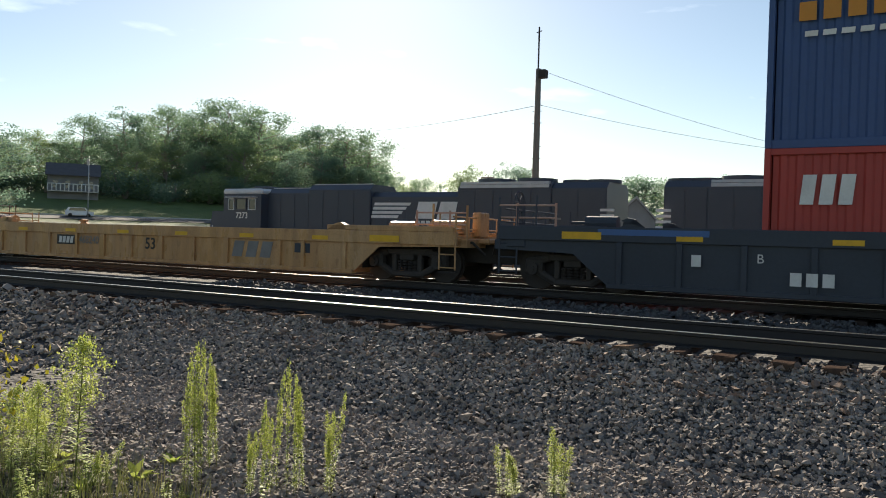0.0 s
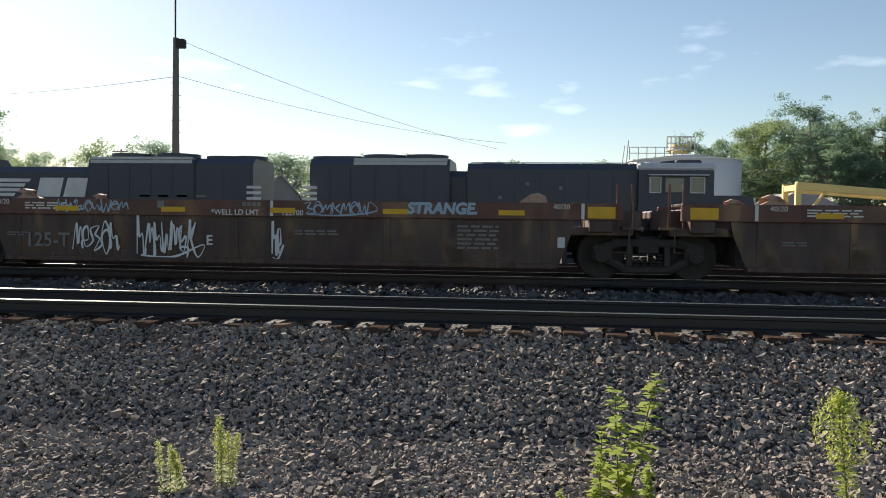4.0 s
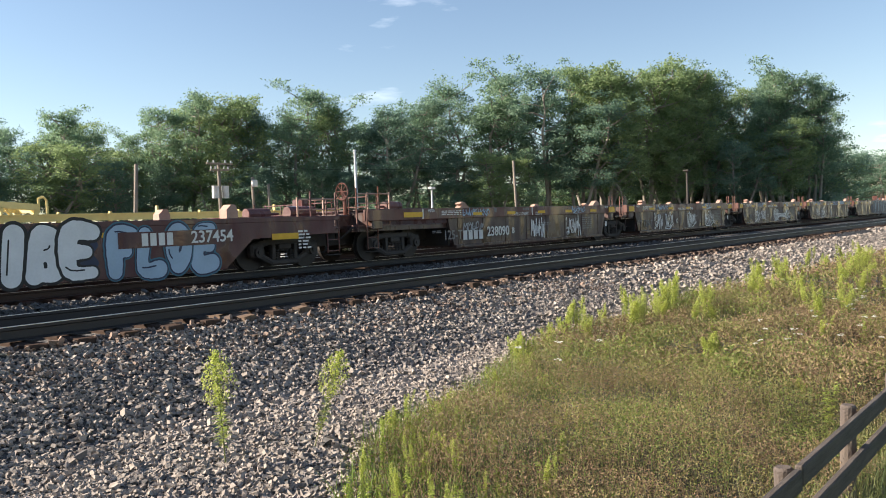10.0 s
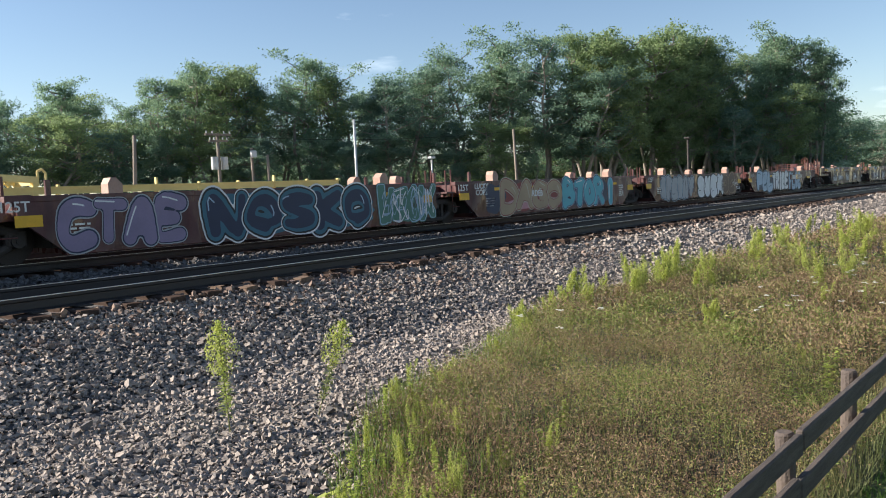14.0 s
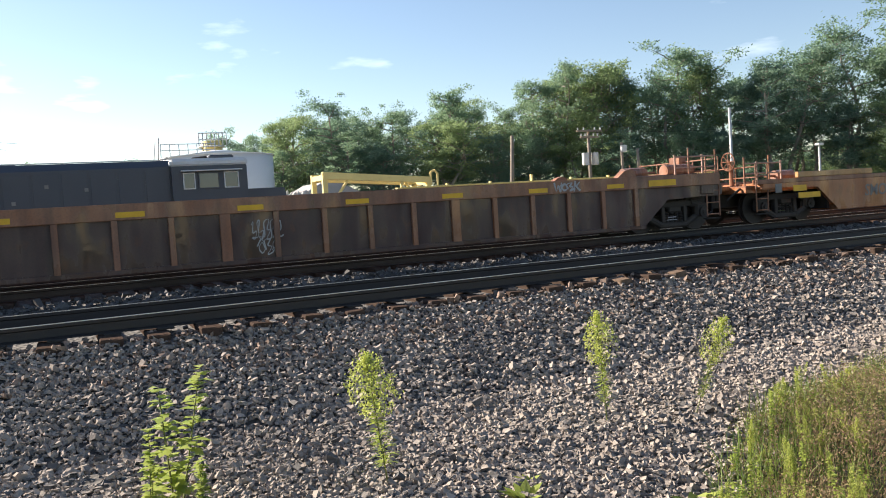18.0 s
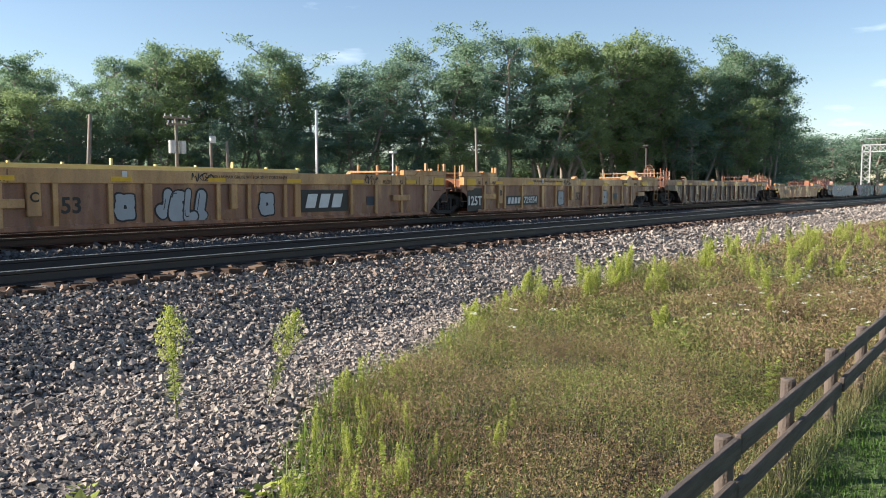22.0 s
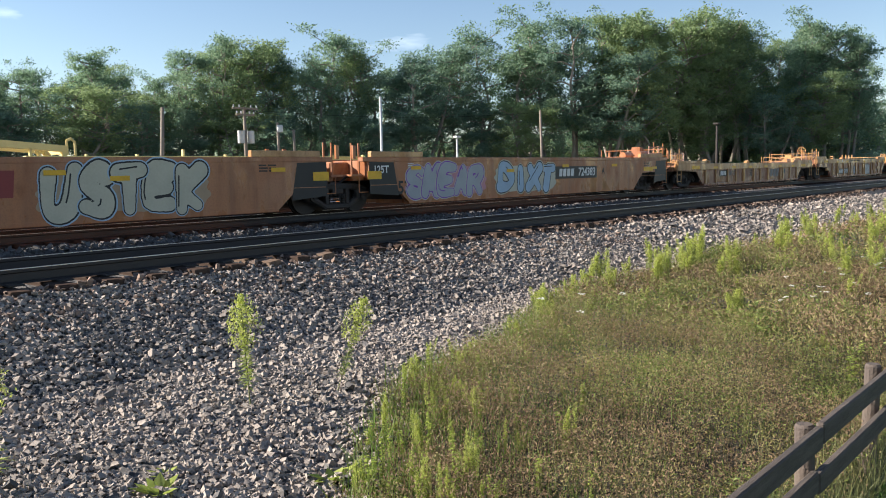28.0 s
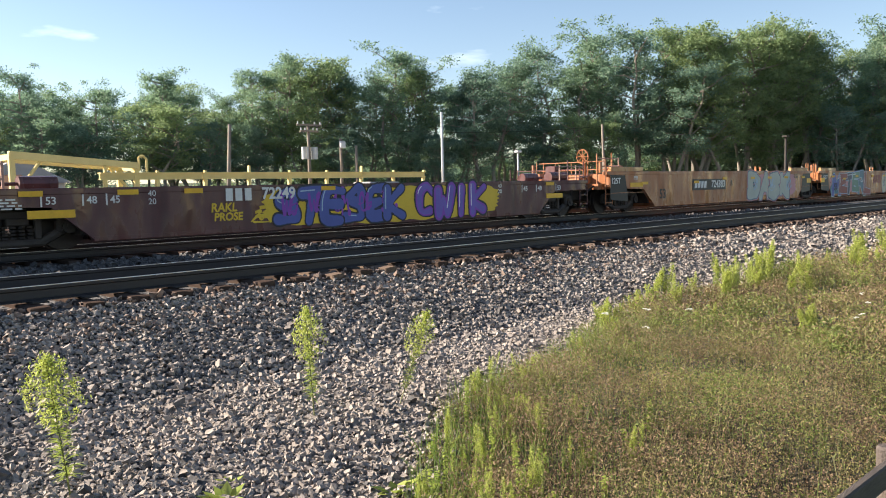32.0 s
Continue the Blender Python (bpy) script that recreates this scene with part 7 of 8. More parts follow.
for az, el, w in ((29.6, 5.0, 0.9), (26.65, 5.5, 0.85), (25.9, 4.6, 1.0), (32.8, 4.1, 0.9), (33.6, 3.9, 1.0), (18.2, 4.7, 1.2), (17.6, 4.5, 1.2), (9.3, 4.6, 1.3), (12.0, 4.5, 1.2), (15.0, 4.2, 1.5), (22.0, 4.1, 1.5), (2.0, 4.2, 1.5), (-4.0, 4.2, 1.5)):
    grow_to(ROUND, az, el, 130 + rng.uniform(-8, 8), w)


# ---- the yard: locomotives, tank, steelwork, poles, house ----
def post_of(th, x, y, top, r0, r1, name="pole", material=None, lean=0.0):
    z = float(ground_z(x, y))
    return part(name, add_rod(bmesh.new(), (x, y, z - 0.3), (x + lean, y, top), r0, 10, r1), material or POLEW, th, smooth=True)


def locomotive(label, x_nose, x_cab, hoods, x_end, stripes, face):
    """A six-axle road locomotive; hoods are (x0, x1, top, half width, roof kind)."""
    y0, rail_z = 31.0, -1.35
    near_y = 29.5
    th = thing("locomotive", label, "locomotive", "locomotives in the yard")
    a, b = min(x_nose, x_end), max(x_nose, x_end)
    part("underframe", boxes(((a, 29.5, -0.05), (b, 32.5, 0.22)), bev=0.02), LOCO, th, "black walkway frame")
    part("fuel_tank", boxes(((a + (b - a) * 0.40, 29.75, -1.05), (a + (b - a) * 0.62, 32.25, -0.06)), bev=0.12), LOCO, th)
    for s in (0.2, 0.8):
        xc = a + (b - a) * s
        part("truck_frame", boxes(((xc - 2.3, 29.95, -0.85), (xc + 2.3, 32.05, -0.25)), bev=0.08), UNDER, th, "dark cast truck")
        for k in (-1.7, 0, 1.7):
            part("wheelset", rods(((xc + k, 30.2, -0.84), (xc + k, 31.8, -0.84), 0.5), n=20), WHEELM, th)
    for x0, x1, top, half, roof in hoods:
        x0, x1 = min(x0, x1), max(x0, x1)
        s = 0.24
        bm = bmesh.new()
        ring = [(31 - half, 0.22), (31 - half, top - s), (31 - half + s * 1.1, top), (31 + half - s * 1.1, top), (31 + half, top - s), (31 + half, 0.22)]
        va = [bm.verts.new((x0, p, q)) for p, q in ring]
        vb = [bm.verts.new((x1, p, q)) for p, q in ring]
        for i in range(6):
            bm.faces.new((va[i], va[(i + 1) % 6], vb[(i + 1) % 6], vb[i]))
        bm.faces.new(va[::-1])
        bm.faces.new(vb)
        bmesh.ops.recalc_face_normals(bm, faces=bm.faces)
        hood = part("hood", bm, LOCO, th, "black panelled engine hood")
        n = max(2, int((x1 - x0) / 0.85))
        for i in range(n):
            u0, u1 = x0 + (x1 - x0) * i / n + 0.04, x0 + (x1 - x0) * (i + 1) / n - 0.04
            part("hood_door", boxes(((u0, 31 - half - 0.02, 0.35), (u1, 31 - half - 0.001, top - s - 0.1)), bev=0.006), LOCO, hood)
        if roof == "silver":
            part("roof_strip", boxes(((x0 + 0.1, 31 - half - 0.03, top - s + 0.0), (x1 - 0.1, 31 - half + 0.02, top - s + 0.13)),
                                     ((x0 + 0.1, 31 - half + 0.02, top - 0.09), (x1 - 0.1, 31 - half + 0.16, top + 0.012))), GALV, hood, "bare silver radiator strips")
            for f in (0.28, 0.72):
                xc = x0 + (x1 - x0) * f
                part("fan_cowl", rods(((xc, 31, top), (xc, 31, top + 0.2), 0.85), n=20), LOCO, hood)
        elif roof == "fans":
            for f in (0.3, 0.75):
                xc = x0 + (x1 - x0) * f
                part("fan_cowl", rods(((xc, 31, top), (xc, 31, top + 0.14), 0.7), n=20), LOCO, hood)
        elif roof == "pipe":
            part("exhaust_stack", boxes(((x0 + 0.5, 30.6, top), (x0 + 1.3, 31.4, top + 0.10)), bev=0.03), LOCO, hood)
            part("grab_rail", rods(((x0 + 0.1, 31 - half + 0.3, top + 0.03), (x1 - 0.1, 31 - half + 0.3, top + 0.03), 0.02), n=6), GALV, hood)
    # cab
    d = face
    c0, c1 = (x_cab, x_cab - d * 2.6)
    lo, hi = min(c0, c1), max(c0, c1)
    cab = part("cab", plate([(lo, 0.22), (hi, 0.22), (hi, 2.98), (hi - 0.12, 3.2), (lo + 0.12, 3.2), (lo, 2.98)], 29.5, 32.5), LOCO, th, "black cab body")
    part("roof", boxes(((lo - 0.05, 29.44, 2.98), (hi + 0.05, 32.56, 3.28)), bev=0.1), LOCOGREY, cab, "pale grey cab roof")
    for k, (u0, u1) in enumerate(((0.14, 0.30), (0.34, 0.62), (0.68, 0.88))):
        w0, w1 = lo + (hi - lo) * u0, lo + (hi - lo) * u1
        part("window_frame", boxes(((w0, 29.45, 2.2), (w1, 29.498, 2.24)), ((w0, 29.45, 2.74), (w1, 29.498, 2.78)), ((w0, 29.45, 2.24), (w0 + 0.04, 29.498, 2.74)), ((w1 - 0.04, 29.45, 2.24), (w1, 29.498, 2.74))), GALV if k != 1 else LOCO, cab)
        part("window_pane", boxes(((w0 + 0.04, 29.48, 2.24), (w1 - 0.04, 29.497, 2.74))), GLASS, cab)
    part("sun_visor", boxes(((lo + 0.3, 29.25, 2.82), (hi - 0.2, 29.5, 2.86)), bev=0.008), LOCOGREY, cab)
    part("horn", rods(((lo + 0.9, 30.6, 3.35), (lo + 1.4, 30.6, 3.4), 0.05), ((lo + 0.9, 30.8, 3.35), (lo + 1.4, 30.8, 3.4), 0.05)), UNDER, cab)
    part("air_conditioner", boxes(((hi - 1.2, 30.2, 3.28), (hi - 0.3, 31.4, 3.44)), bev=0.05), LOCO, cab)
    nx0, nx1 = x_cab, x_nose
    part("nose", plate([(min(nx0, nx1), 0.22), (max(nx0, nx1), 0.22), (max(nx0, nx1) - (0.35 if d > 0 else 0), 2.15), (min(nx0, nx1) + (0.35 if d < 0 else 0), 2.15)], 30.0, 32.0), LOCO, th, "black short hood")
    for x in (x_nose - d * 0.25, x_nose - d * 0.8):
        part("handrail", rods(((x, 29.6, 0.2), (x, 29.6, 1.4), 0.02), n=6), GALV, th)
    e = x_end
    for k in range(5):
        z = 1.42 + k * 0.21
        part("end_stripe", boxes(((min(e, e + d * 0.55), 29.46, z), (max(e, e + d * 0.55), 29.5, z + 0.1))), WHITEP, th, "white end stripe")
    m0 = min(x_end, x_cab)
    for k in range(8):
        x = m0 + 1.2 + k * (abs(x_end - x_cab) - 2) / 8
        part("stanchion", rods(((x, 29.55, 0.22), (x, 29.55, 1.25), 0.018), n=6), UNDER, th)
    part("side_handrail", rods(((a + 1.5, 29.55, 1.25), (b - 1.5, 29.55, 1.25), 0.018), n=6), UNDER, th)
    return th


def stripes_mark(th, x0, z0, y):
    """A white emblem of four speed stripes, a dark wedge and two blocky shapes with a line of bars beneath."""
    for k in range(4):
        z = z0 + 0.66 - k * 0.19
        part("emblem_stripe", plate([(x0 - 0.06 * k, z), (x0 + 2.0 - 0.22 * k, z), (x0 + 1.92 - 0.22 * k, z - 0.13), (x0 - 0.05 - 0.06 * k, z - 0.13)][::-1], y - 0.012, y), WHITEP, th)
    a = x0 + 2.3
    part("emblem_block", plate([(a + 0.1, z0 + 0.70), (a + 1.08, z0 + 0.70), (a + 0.9, z0 - 0.05), (a - 0.08, z0 - 0.05)], y - 0.012, y), WHITEP, th, "white emblem shape")
    b = a + 1.15
    part("emblem_block", plate([(b + 0.1, z0 + 0.70), (b + 0.95, z0 + 0.70), (b + 0.8, z0 - 0.05), (b - 0.1, z0 - 0.05)], y - 0.012, y), WHITEP, th, "white emblem shape")
    for k in range(7):
        part("emblem_bar", boxes(((a - 0.3 + k * 0.27, y - 0.012, z0 - 0.34), (a - 0.1 + k * 0.27, y, z0 - 0.14))), WHITEP, th, "white bar of unreadable lettering")


loco_a = locomotive("black road locomotive with white emblem parked in the yard", -33.0, -31.3,
                    [(-28.7, -26.0, 3.3, 1.0, "pipe"), (-26.0, -22.3, 3.45, 1.05, "pipe"), (-22.3, -17.5, 3.1, 0.95, ""), (-17.5, -13.2, 3.45, 1.3, "silver"), (-13.2, -10.9, 3.42, 1.25, "fans")],
                    -10.5, True, -1)
stripes_mark(loco_a, -22.1, 1.95, 30.03)
lettering(loco_a, "7273", -30.0, 1.92, 29.49, 0.42, WHITEP, 0.006)
for k in range(4):
    part("vent_label", boxes(((-15.4 + k * 0.75, 29.68, 1.92), (-15.0 + k * 0.75, 29.70, 2.0))), GREYP, loco_a)
loco_b = locomotive("black road locomotive with pale grey cab roof parked in the yard", 7.8, 6.0,
                    [(3.4, -2.75, 3.27, 1.25, "pipe"), (-2.75, -3.4, 3.0, 0.95, ""), (-3.4, -7.1, 3.42, 1.3, "silver"), (-7.1, -8.7, 3.42, 1.25, "fans")],
                    -8.9, True, 1)
for x, z in ((-1.6, 1.95), (0.6, 2.3), (-0.6, 2.45)):
    part("hood_label", boxes(((x, 29.70, z), (x + 0.12, 29.73, z + 0.12))), GREYP, loco_b, "small faded label")

# white storage tank
tx, ty = at(-9.7, 75)
tank = thing("storage_tank", "large white cylindrical storage tank with a low domed roof", "tank")
bm = bmesh.new()
add_rod(bm, (tx, ty, YARD_Z), (tx, ty, EYE + 75 * math.tan(radians(4.3))), 4.85, 64)
shell = part("shell", bm, TANKW, tank, smooth=False)
for p in shell.data.polygons:
    p.use_smooth = abs(p.normal.z) < 0.5
zt = EYE + 75 * math.tan(radians(4.3))
bm = bmesh.new()
add_rod(bm, (tx, ty, zt), (tx, ty, zt + 0.62), 4.9, 64, 0.6)
part("roof", bm, TANKW, tank, "shallow white cone roof", smooth=True)
part("rim", rods(((tx, ty, zt - 0.06), (tx, ty, zt + 0.03), 4.95), n=64), TANKW, tank)
for k in range(7):
    x = tx - 4.9 + k * 0.75
    part("rail_post", rods(((x, ty - 1.5, zt), (x, ty - 1.5, zt + 1.15), 0.04), n=6), GALV, tank)
for h in (0.6, 1.12):
    part("top_rail", rods(((tx - 4.9, ty - 1.5, zt + h), (tx - 0.4, ty - 1.5, zt + h), 0.035), n=6), GALV, tank)
part("ladder_hoop", rods(((tx - 5.2, ty - 1.5, zt - 1.0), (tx - 5.0, ty - 1.5, zt + 1.7), 0.05), ((tx - 5.6, ty - 1.5, zt - 1.0), (tx - 5.3, ty - 1.5, zt + 1.3), 0.04), n=6), GALV, tank)
wx, wy = at(-9.4, 81.5)
tower = thing("vessel_tower", "tan process vessel with a railed platform", "tower")
wt = EYE + 81.5 * math.tan(radians(5.75))
part("vessel", rods(((wx, wy, YARD_Z), (wx, wy, wt - 0.5), 0.95), n=24), YELLOW, tower, "faded tan vessel", smooth=True)
part("platform", rods(((wx, wy, wt - 1.1), (wx, wy, wt - 1.0), 1.35), n=20), GALV, tower)
for k in range(8):
    x = wx - 1.3 + k * 0.37
    part("platform_post", rods(((x, wy - 0.9, wt - 1.0), (x, wy - 0.9, wt + 0.2), 0.06), n=6), GALV, tower)
part("platform_rail", rods(((wx - 1.3, wy - 0.9, wt + 0.2), (wx + 1.3, wy - 0.9, wt + 0.2), 0.06), ((wx - 1.3, wy - 0.9, wt - 0.4), (wx + 1.3, wy - 0.9, wt - 0.4), 0.05), n=6), GALV, tower)

# yellow steelwork
frame_ = thing("portal_crane", "faded yellow steel portal frame on legs", "steel frame")
plate_pts = [(13.5, 3.05), (20.2, 2.55), (20.2, 2.9), (13.5, 3.45)]
part("beam", plate(plate_pts, 44.9, 45.3), YELLOW, frame_, "box beam of yellow painted steel")
part("beam", plate([(x, z - 0.05) for x, z in plate_pts], 47.2, 47.5), YELLOW, frame_)
for x, z in ((13.6, 3.4), (20.1, 2.85)):
    for y in (45.1, 47.35):
        part("leg", boxes(((x - 0.14, y - 0.13, YARD_Z), (x + 0.14, y + 0.13, z))), YELLOW, frame_)
    part("end_beam", boxes(((x - 0.12, 45.3, z - 0.4), (x + 0.12, 47.2, z - 0.1))), YELLOW, frame_)
part("brace", rods(((13.7, 45.1, 1.2), (15.0, 45.1, 2.95), 0.09), n=6), YELLOW, frame_)
part("brace", rods(((20.0, 45.1, 1.0), (18.6, 45.1, 2.6), 0.09), n=6), YELLOW, frame_)
part("hook_loop", rods(((20.3, 45.1, 2.4), (20.3, 45.1, 3.2), 0.07), ((20.3, 45.1, 3.2), (20.55, 45.1, 3.3), 0.07), ((20.55, 45.1, 3.3), (20.75, 45.1, 3.1), 0.07), ((20.75, 45.1, 3.1), (20.75, 45.1, 2.2), 0.07), n=8), YELLOW, frame_)
run = thing("crane_runway", "long yellow steel runway beam on posts", "steel beam")
for k in range(4):
    x0, x1 = 18.0 + k * 6.15, 18.0 + (k + 1) * 6.15 - 0.03
    part("beam", boxes(((x0, 45.0, 1.98), (x1, 45.08, 2.28)), ((x0, 44.85, 2.28), (x1, 45.25, 2.34)), ((x0, 44.85, 1.93), (x1, 45.25, 1.98))), YELLOW, run)
for k in range(9):
    x = 18.3 + k * 3.02
    part("post", boxes(((x - 0.1, 44.95, YARD_Z), (x + 0.1, 45.15, 1.93)), ), YELLOW, run)
    part("stop_bracket", boxes(((x - 0.06, 44.9, 2.34), (x + 0.06, 45.1, 2.75 if k % 3 == 0 else 2.45))), YELLOW, run)
# low shed with a pale roof
shed = thing("shed", "low shed with a pale grey sheet roof", "shed")
sx, sy = at(-16.4, 60)
part("wall_body", boxes(((sx - 2.6, sy - 2, YARD_Z), (sx + 3.0, sy + 2.5, 2.0))), CONCRETE, shed)
part("roof", plate([(sx - 3.0, 1.98), (sx + 3.4, 1.98), (sx + 0.9, 3.2), (sx - 0.4, 3.3)], sy - 2.3, sy + 2.8), ROOFM, shed, "pale grey sheet roof")
heap = thing("gravel_heap", "low heap of pale gravel in the yard", "gravel")
hx, hy = at(-15.0, 56)
bm = bmesh.new()
add_rod(bm, (hx, hy, YARD_Z - 0.1), (hx, hy, 2.6), 4.6, 40, 0.8)
bmesh.ops.subdivide_edges(bm, edges=[e for e in bm.edges if abs(e.verts[0].co.z - e.verts[1].co.z) > 1], cuts=6)
for v in bm.verts:
    v.co += Vector(rng.normal(0, 0.12, 3))
part("heap", bm, CONCRETE, heap)
# pale ground kit: pipes, blocks and a white beam seen past the nose
for k, (az, dist, w, h, mat, nm, lab, cat) in enumerate(((-14.6, 52, 2.4, 2.15, CONCRETE, "concrete_block", "pale concrete block in the yard", "block"), (-16.4, 50, 1.4, 2.3, SALMON, "steel_box", "rusty pink steel box in the yard", "box"),
                                                    (-40, 52, 2.6, 1.55, ROOFM, "equipment_cabinet", "grey equipment cabinet in the yard", "cabinet"), (-52, 55, 2.0, 1.3, CONCRETE, "concrete_block", "pale concrete block in the yard", "block"))):
    bx, by = at(az, dist)
    o = part(nm, boxes(((-w / 2, -0.8, YARD_Z), (w / 2, 0.8, h)), bev=0.05), mat)
    o.matrix_basis = pose(bx, by, 0, 0, 0, float(rng.uniform(-10, 10)))
    tagged(o, lab, cat)


# poles
def mast(az, el, dist, r0, r1, mat, label, lean=0.0, arms=(), name="utility_pole", cat="pole"):
    x, y = at(az, dist)
    top = EYE + dist * math.tan(radians(el))
    th = thing(name, label, cat, "poles")
    post_of(th, x, y, top, r0, r1, "pole", mat, lean)
    for z, half in arms:
        part("crossarm", boxes(((x - half, y - 0.18, top - z - 0.07), (x + half, y - 0.06, top - z + 0.07))), POLEW, th)
        for s in (-0.9, -0.45, 0.45, 0.9):
            part("insulator", rods(((x + s * half, y - 0.12, top - z + 0.07), (x + s * half, y - 0.12, top - z + 0.25), 0.05), n=8), GALV, th)
    return th, x, y, top


up, x, y, top = mast(-35.4, 4.65, 61, 0.16, 0.11, POLEW, "wooden utility pole with crossarms and grey transformers", arms=((0.1, 1.1), (0.55, 0.8)))
for s in (-0.42, 0.42):
    part("transformer", rods(((x + s, y - 0.1, top - 2.6), (x + s, y - 0.1, top - 1.7), 0.26), n=16), GALV, up, "grey drum transformer", smooth=False)
    part("bracket", boxes(((x + min(0, s), y - 0.08, top - 1.95), (x + max(0, s), y, top - 1.87))), GALV, up)
mast(-44.7, 5.3, 62, 0.11, 0.09, GALV, "plain white steel pole")
mast(-29.74, 4.65, 60, 0.17, 0.12, POLEW, "leaning grey wooden pole", lean=0.48)
th, x, y, top = mast(-37.6, 3.6, 60, 0.13, 0.10, POLEW, "short wooden pole with an equipment box")
part("box", boxes(((x - 0.2, y - 0.35, top - 0.7), (x + 0.2, y - 0.1, top - 0.2)), bev=0.03), GALV, th)
mast(-38.66, 3.1, 60, 0.12, 0.10, POLEW, "short grey weathered wooden pole")
th, x, y, top = mast(-50, 2.4, 65, 0.09, 0.07, GALV, "thin grey lamp pole")
part("lamp_head", boxes(((x - 0.25, y - 0.2, top - 0.05), (x + 0.25, y + 0.2, top + 0.12)), bev=0.03), GALV, th)
mast(-56, 4.1, 70, 0.13, 0.10, POLEW, "grey wooden pole leaning a little", lean=-0.4)
th, x, y, top = mast(-67.55, 2.8, 80, 0.13, 0.10, UNDER, "dark pole at the wood's edge")
part("lamp_head", boxes(((x - 0.3, y - 0.25, top - 0.05), (x + 0.3, y + 0.25, top + 0.12)), bev=0.03), UNDER, th)
mast(-82.65, 1.6, 150, 0.12, 0.1, GALV, "thin white pole beside the line")
mast(28.4, 4.55, 90, 0.10, 0.08, POLEW, "thin wooden pole beyond the yard", arms=((0.3, 0.8),))
# tall radio pole with antenna and wires
th, x, y, top = mast(25.1, 11.9, 45, 0.24, 0.15, POLEW, "tall wooden pole with an antenna, a box and wires", name="antenna_pole")
ax, az_top = x - 0.02, EYE + 45 * math.tan(radians(14.68))
part("antenna", rods(((ax, y, top - 0.5), (ax, y, az_top), 0.045), ((ax - 0.16, y, az_top - 0.3), (ax + 0.16, y, az_top - 0.22), 0.03), n=6), UNDER, th)
part("box", boxes(((x + 0.12, y - 0.3, top - 0.55), (x + 0.55, y + 0.1, top - 0.1)), bev=0.03), UNDER, th, "dark metal box")
for k in range(9):
    part("step_peg", rods(((x - 0.28, y, 3 + k * 0.65), (x + 0.28, y, 3 + k * 0.65), 0.015), n=5), UNDER, th)


def wire(label, p, q, sag, r=0.011):
    bm = bmesh.new()
    p, q = Vector(p), Vector(q)
    side = (q - p).cross(Vector((0, 0, 1))).normalized()
    last = None
    for k in range(25):
        f = k / 24
        o = p.lerp(q, f) - Vector((0, 0, 4 * sag * f * (1 - f)))
        ring = [bm.verts.new(o + side * (r * math.cos(a)) + Vector((0, 0, r * math.sin(a)))) for a in (0, 1.257, 2.513, 3.77, 5.027)]
        if last:
            for j in range(5):
                bm.faces.new((last[j], last[(j + 1) % 5], ring[(j + 1) % 5], ring[j]))
        last = ring
    tagged(part("overhead_wire", bm, UNDER), label, "wire")


def spot(az, el, dist):
    a_, b_ = at(az, dist)
    return a_, b_, EYE + dist * math.tan(radians(el))


wire("thin dark overhead wire from the tall pole", (x, y, top - 2.0), spot(41, 7.2, 110), 0.7, 0.014)
wire("thin dark overhead wire from the tall pole", (x + 0.2, y, top - 0.1), spot(3.0, 5.2, 60), 0.5)
wire("thin dark overhead wire from the tall pole", (x, y, top - 1.95), spot(2.4, 5.6, 62), 0.5)
wire("thin overhead wire between the yard poles", spot(-35.4, 4.5, 61), spot(-56, 4.0, 70), 0.5, 0.012)

# signal gantry down the line
gan = thing("signal_gantry", "grey lattice signal gantry over the tracks", "signal gantry")
gx = 148.0
for y in (22.9, 24.1):
    part("post", boxes(((gx - 0.09, y - 0.09, -0.5), (gx + 0.09, y + 0.09, 8.0))), GALV, gan)
for k in range(8):
    part("post_lattice", rods(((gx, 22.9, k), (gx, 24.1, k + 1), 0.05), ((gx, 24.1, k), (gx, 22.9, k + 1), 0.05), n=5), GALV, gan)
for z in (6.9, 8.0):
    part("chord", boxes(((gx - 0.09, 5.0, z - 0.09), (gx + 0.09, 24.2, z + 0.09))), GALV, gan)
for k in range(16):
    part("truss_lattice", rods(((gx, 6 + k * 1.12, 6.9), (gx, 6 + (k + 1) * 1.12, 8.0), 0.05), ((gx, 6 + (k + 1) * 1.12, 6.9), (gx, 6 + k * 1.12, 8.0), 0.05), n=5), GALV, gan)
for y in (10.7, 17.2):
    part("signal_head", boxes(((gx - 0.3, y - 0.35, 5.7), (gx + 0.1, y + 0.35, 7.0)), bev=0.05), BLACKP, gan)
part("handrail", boxes(((gx - 0.03, 5, 9.0), (gx + 0.03, 24, 9.05))), GALV, gan)

# house on the hill
hx, hy = at(56.1, 176)
hz = float(ground_z(hx, hy))
house = thing("house", "grey house with a white porch railing on the hill", "house")
rot = pose(hx, hy, hz, 0, 0, 56.1)
WALLG = surface("grey house siding", (0.20, 0.205, 0.21), 0.8, col2=(0.14, 0.145, 0.15), scale=1, fine=12, bump=0.1)
SHINGLE = surface("dark roof shingles", (0.10, 0.10, 0.105), 0.9, col2=(0.06, 0.06, 0.065), scale=1, fine=12, bump=0.2)
house.matrix_basis = rot
part("wall_body", boxes(((-4.6, 0, -1.0), (4.6, 7, 5.0))), WALLG, house)
roof_bm = bmesh.new()
rp = [roof_bm.verts.new(c) for c in ((-5, -1.6, 4.6), (5, -1.6, 4.6), (5, 7.5, 5.0), (-5, 7.5, 5.0), (-5, 3.5, 7.3), (5, 3.5, 7.3))]
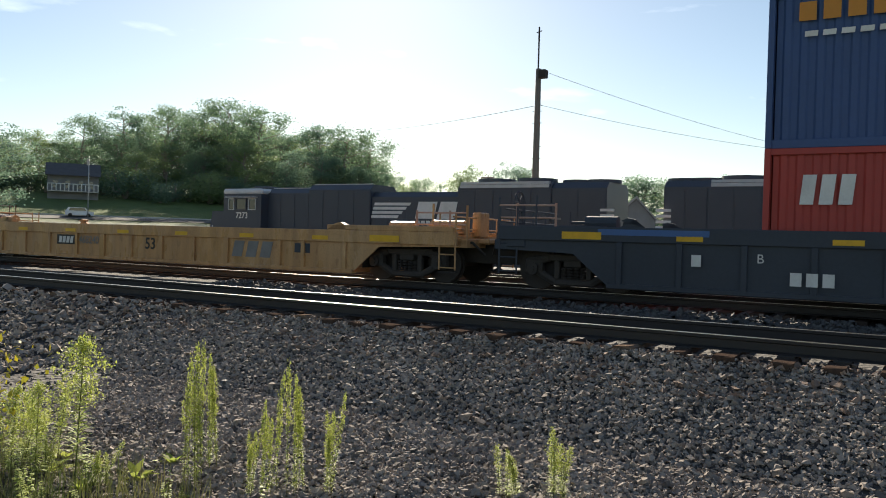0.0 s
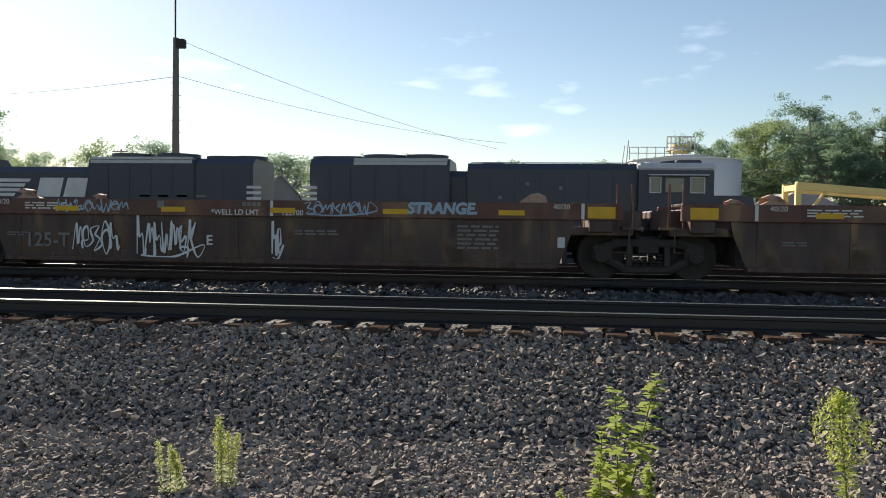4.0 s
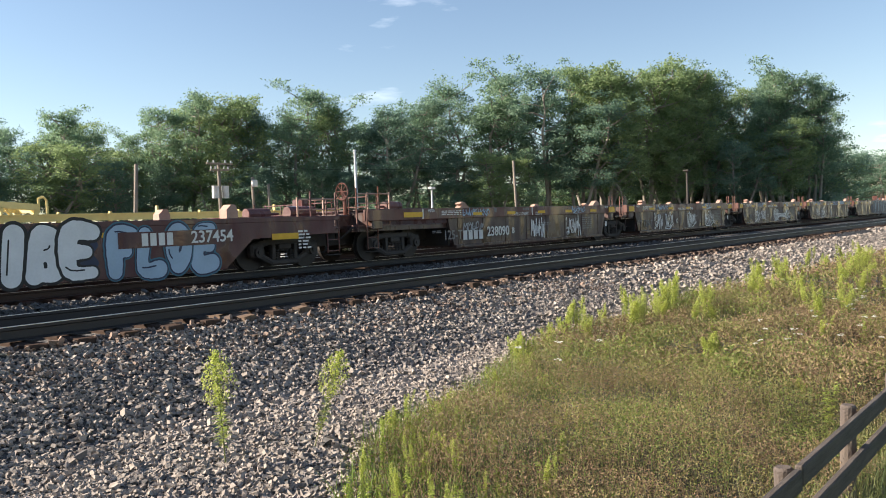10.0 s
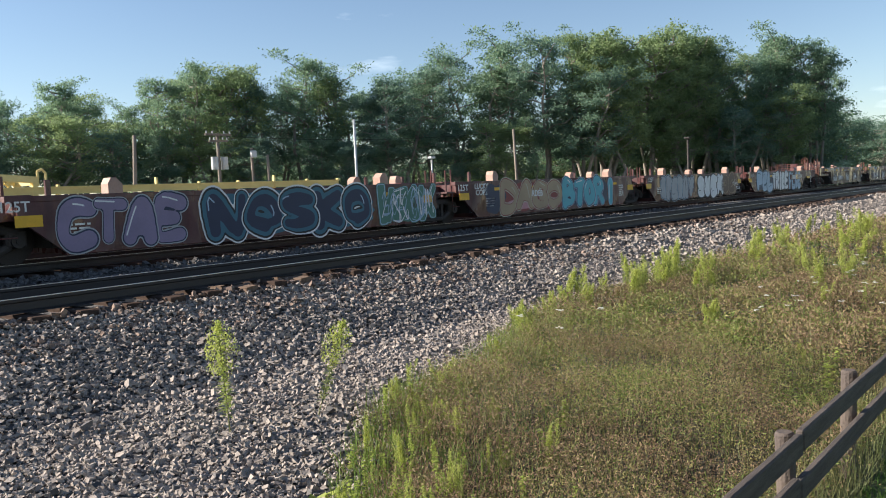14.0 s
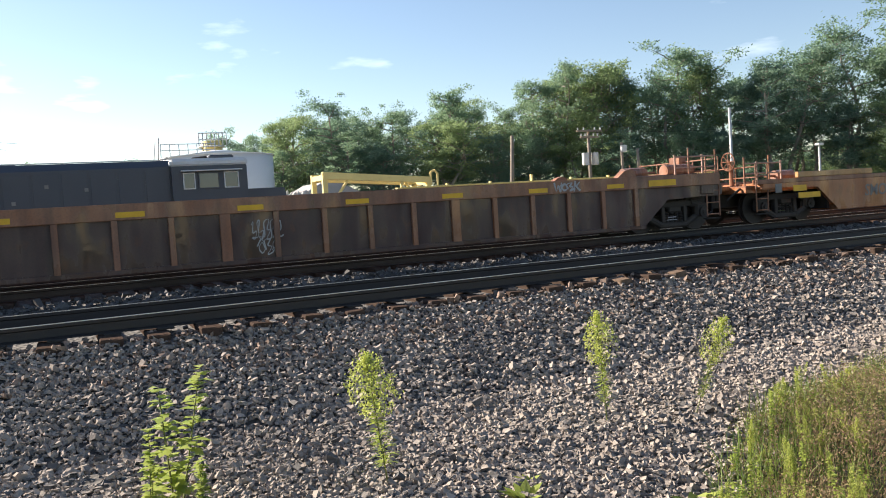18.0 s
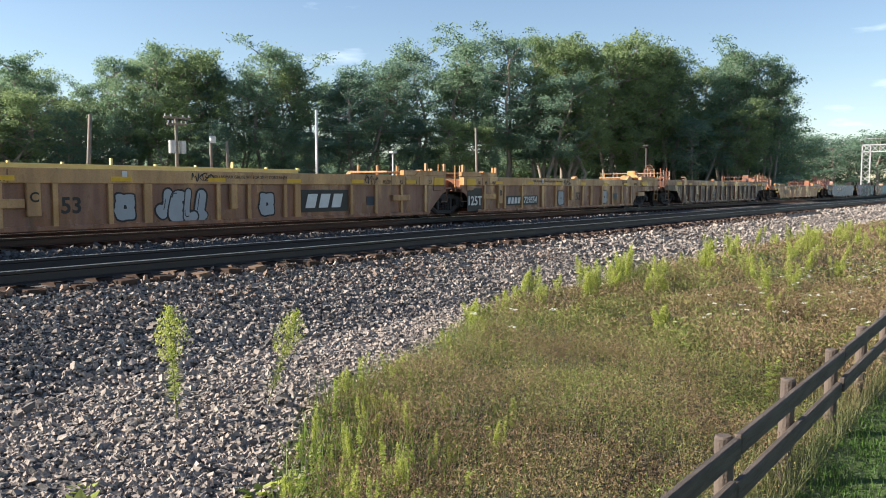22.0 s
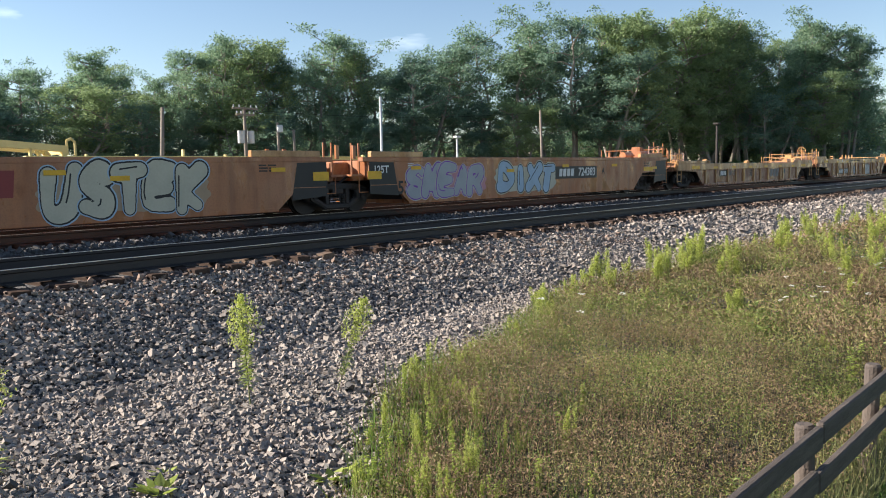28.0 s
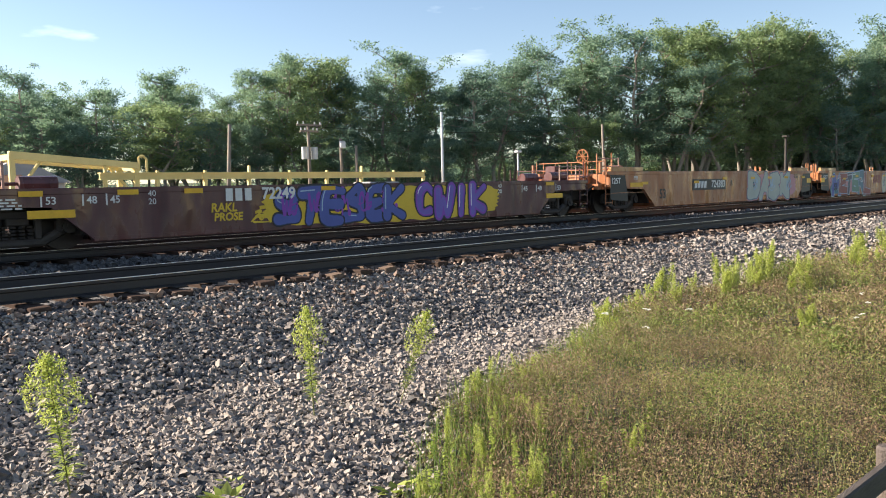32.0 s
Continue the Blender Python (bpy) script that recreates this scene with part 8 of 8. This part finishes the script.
for f in ((0, 1, 5, 4), (2, 3, 4, 5), (0, 4, 3), (1, 2, 5), (0, 3, 2, 1)):
    roof_bm.faces.new([rp[i] for i in f])
part("roof", roof_bm, SHINGLE, house, "dark shingled roof")
part("porch_floor", boxes(((-4.6, -1.8, 1.4), (4.6, 0, 1.6))), CONCRETE, house)
for k in range(13):
    x = -4.5 + k * 0.75
    part("baluster", boxes(((x - 0.09, -1.75, 1.6), (x + 0.09, -1.6, 2.9))), WHITEP, house, "white porch post")
part("porch_rail", boxes(((-4.6, -1.78, 2.85), (4.6, -1.58, 3.0))), WHITEP, house, "white porch rail")
for x in (-3.2, -1.0, 1.4, 3.2):
    part("window", boxes(((x - 0.4, -0.06, 2.2), (x + 0.4, -0.002, 3.6))), GLASS, house)
part("chimney", boxes(((2.4, 3.2, 6.8), (3.0, 3.8, 8.3))), CONCRETE, house)
# small gabled building seen between the locomotives
gx_, gy_ = at(18.3, 62)
gab = thing("gabled_shed", "small grey gabled building beyond the locomotives", "building")
gab.matrix_basis = pose(gx_, gy_, YARD_Z, 0, 0, 18.3)
part("wall_body", plate([(-1.6, 0), (1.6, 0), (1.6, 4.4), (0.2, 6.0), (-1.6, 4.4)], 0, 5), WALLG, gab)
part("roof_slope", plate([(0.2, 6.02), (1.8, 4.25), (1.8, 4.4), (0.2, 6.2)], -0.3, 5.3), ROOFM, gab, "blue-grey roof slope")
part("roof_slope", plate([(0.2, 6.02), (-1.8, 4.25), (-1.8, 4.4), (0.2, 6.2)][::-1], -0.3, 5.3), ROOFM, gab, "blue-grey roof slope")
part("window", boxes(((-0.9, -0.05, 4.2), (-0.3, -0.002, 4.6))), WHITEP, gab)
# white car on the hill road
suv = thing("parked_car", "white estate car on the road below the hill", "car")
cx_, cy_ = at(55.7, 150)
suv.matrix_basis = pose(cx_, cy_, float(ground_z(cx_, cy_)) + 0.05, 0, 0, 56)
CARW = surface("white car paint", (0.75, 0.76, 0.77), 0.3, col2=(0.65, 0.66, 0.68), scale=1, fine=10, bump=0)
part("body", plate([(-2.2, 0.35), (2.2, 0.35), (2.2, 0.95), (1.4, 1.05), (0.9, 1.65), (-1.7, 1.65), (-2.2, 1.05)], -0.9, 0.9), CARW, suv, "white body")
part("side_glass", plate([(-1.6, 1.1), (1.1, 1.1), (0.8, 1.55), (-1.45, 1.55)], -0.93, -0.905), GLASS, suv)
for x in (-1.4, 1.4):
    part("wheel", rods(((x, -0.92, 0.33), (x, -0.65, 0.33), 0.33), ((x, 0.65, 0.33), (x, 0.92, 0.33), 0.33), n=18), UNDER, suv)
# road across the hill
bm = bmesh.new()
rows_ = []
for k in range(33):
    az = 66 - 32 * k / 32
    p0, p1 = at(az, 144), at(az, 151)
    rows_.append((bm.verts.new((*p0, float(ground_z(*p0)) + 0.12)), bm.verts.new((*p1, float(ground_z(*p1)) + 0.12))))
for (a0, a1), (b0, b1) in zip(rows_, rows_[1:]):
    bm.faces.new((a0, b0, b1, a1))
tagged(part("road", bm, ASPHALT), "grey road crossing the foot of the hill", "road", kind="structure")
bm = bmesh.new()
for k in range(32):
    az0 = 66 - 32 * k / 32
    p0, p1 = at(az0, 151.2), at(az0 - 1.0, 151.2)
    z0, z1 = float(ground_z(*p0)), float(ground_z(*p1))
    add_rod(bm, (*p0, z0 + 0.15), (*p1, z1 + 0.15), 0.18, 6)
tagged(part("kerb", bm, CONCRETE), "pale kerb along the hill road", "kerb", kind="structure")
mast(55.2, 4.67, 149, 0.09, 0.06, GALV, "thin grey flag pole by the road", name="flag_pole")



# ---- what moves: the train, from left to right along the second track ----
TRACK_MID = RAIL_Y[1] + 0.7525


def travelled(t):
    """Metres that the train has gone at t seconds: 12.5 m/s, easing off to 11.7."""
    a = min(t, 16.0)
    return 12.5 * a - (12.5 - 11.65) / 32 * a * a + max(0.0, t - 16.0) * 11.7


def on_track(s, z=0.0):
    return pose(s, TRACK_MID + BEAR * s, z, 0, 0, math.degrees(math.atan(BEAR)))


# the far ballast
stones("ballast_stones", 11000, (48, 95), (6.8, 9.9), 0.12, STONE, "grey crushed stone ballast along the far embankment", bare)


def motions():
    times = [float(t) for t in range(0, 33, 2)]
    for car, u in CARS:
        walk(car, [(t, on_track(u + travelled(t))) for t in times])
    for box_, u, z in LOADS:
        walk(box_, [(t, on_track(u + travelled(t), z)) for t in times])


motions()
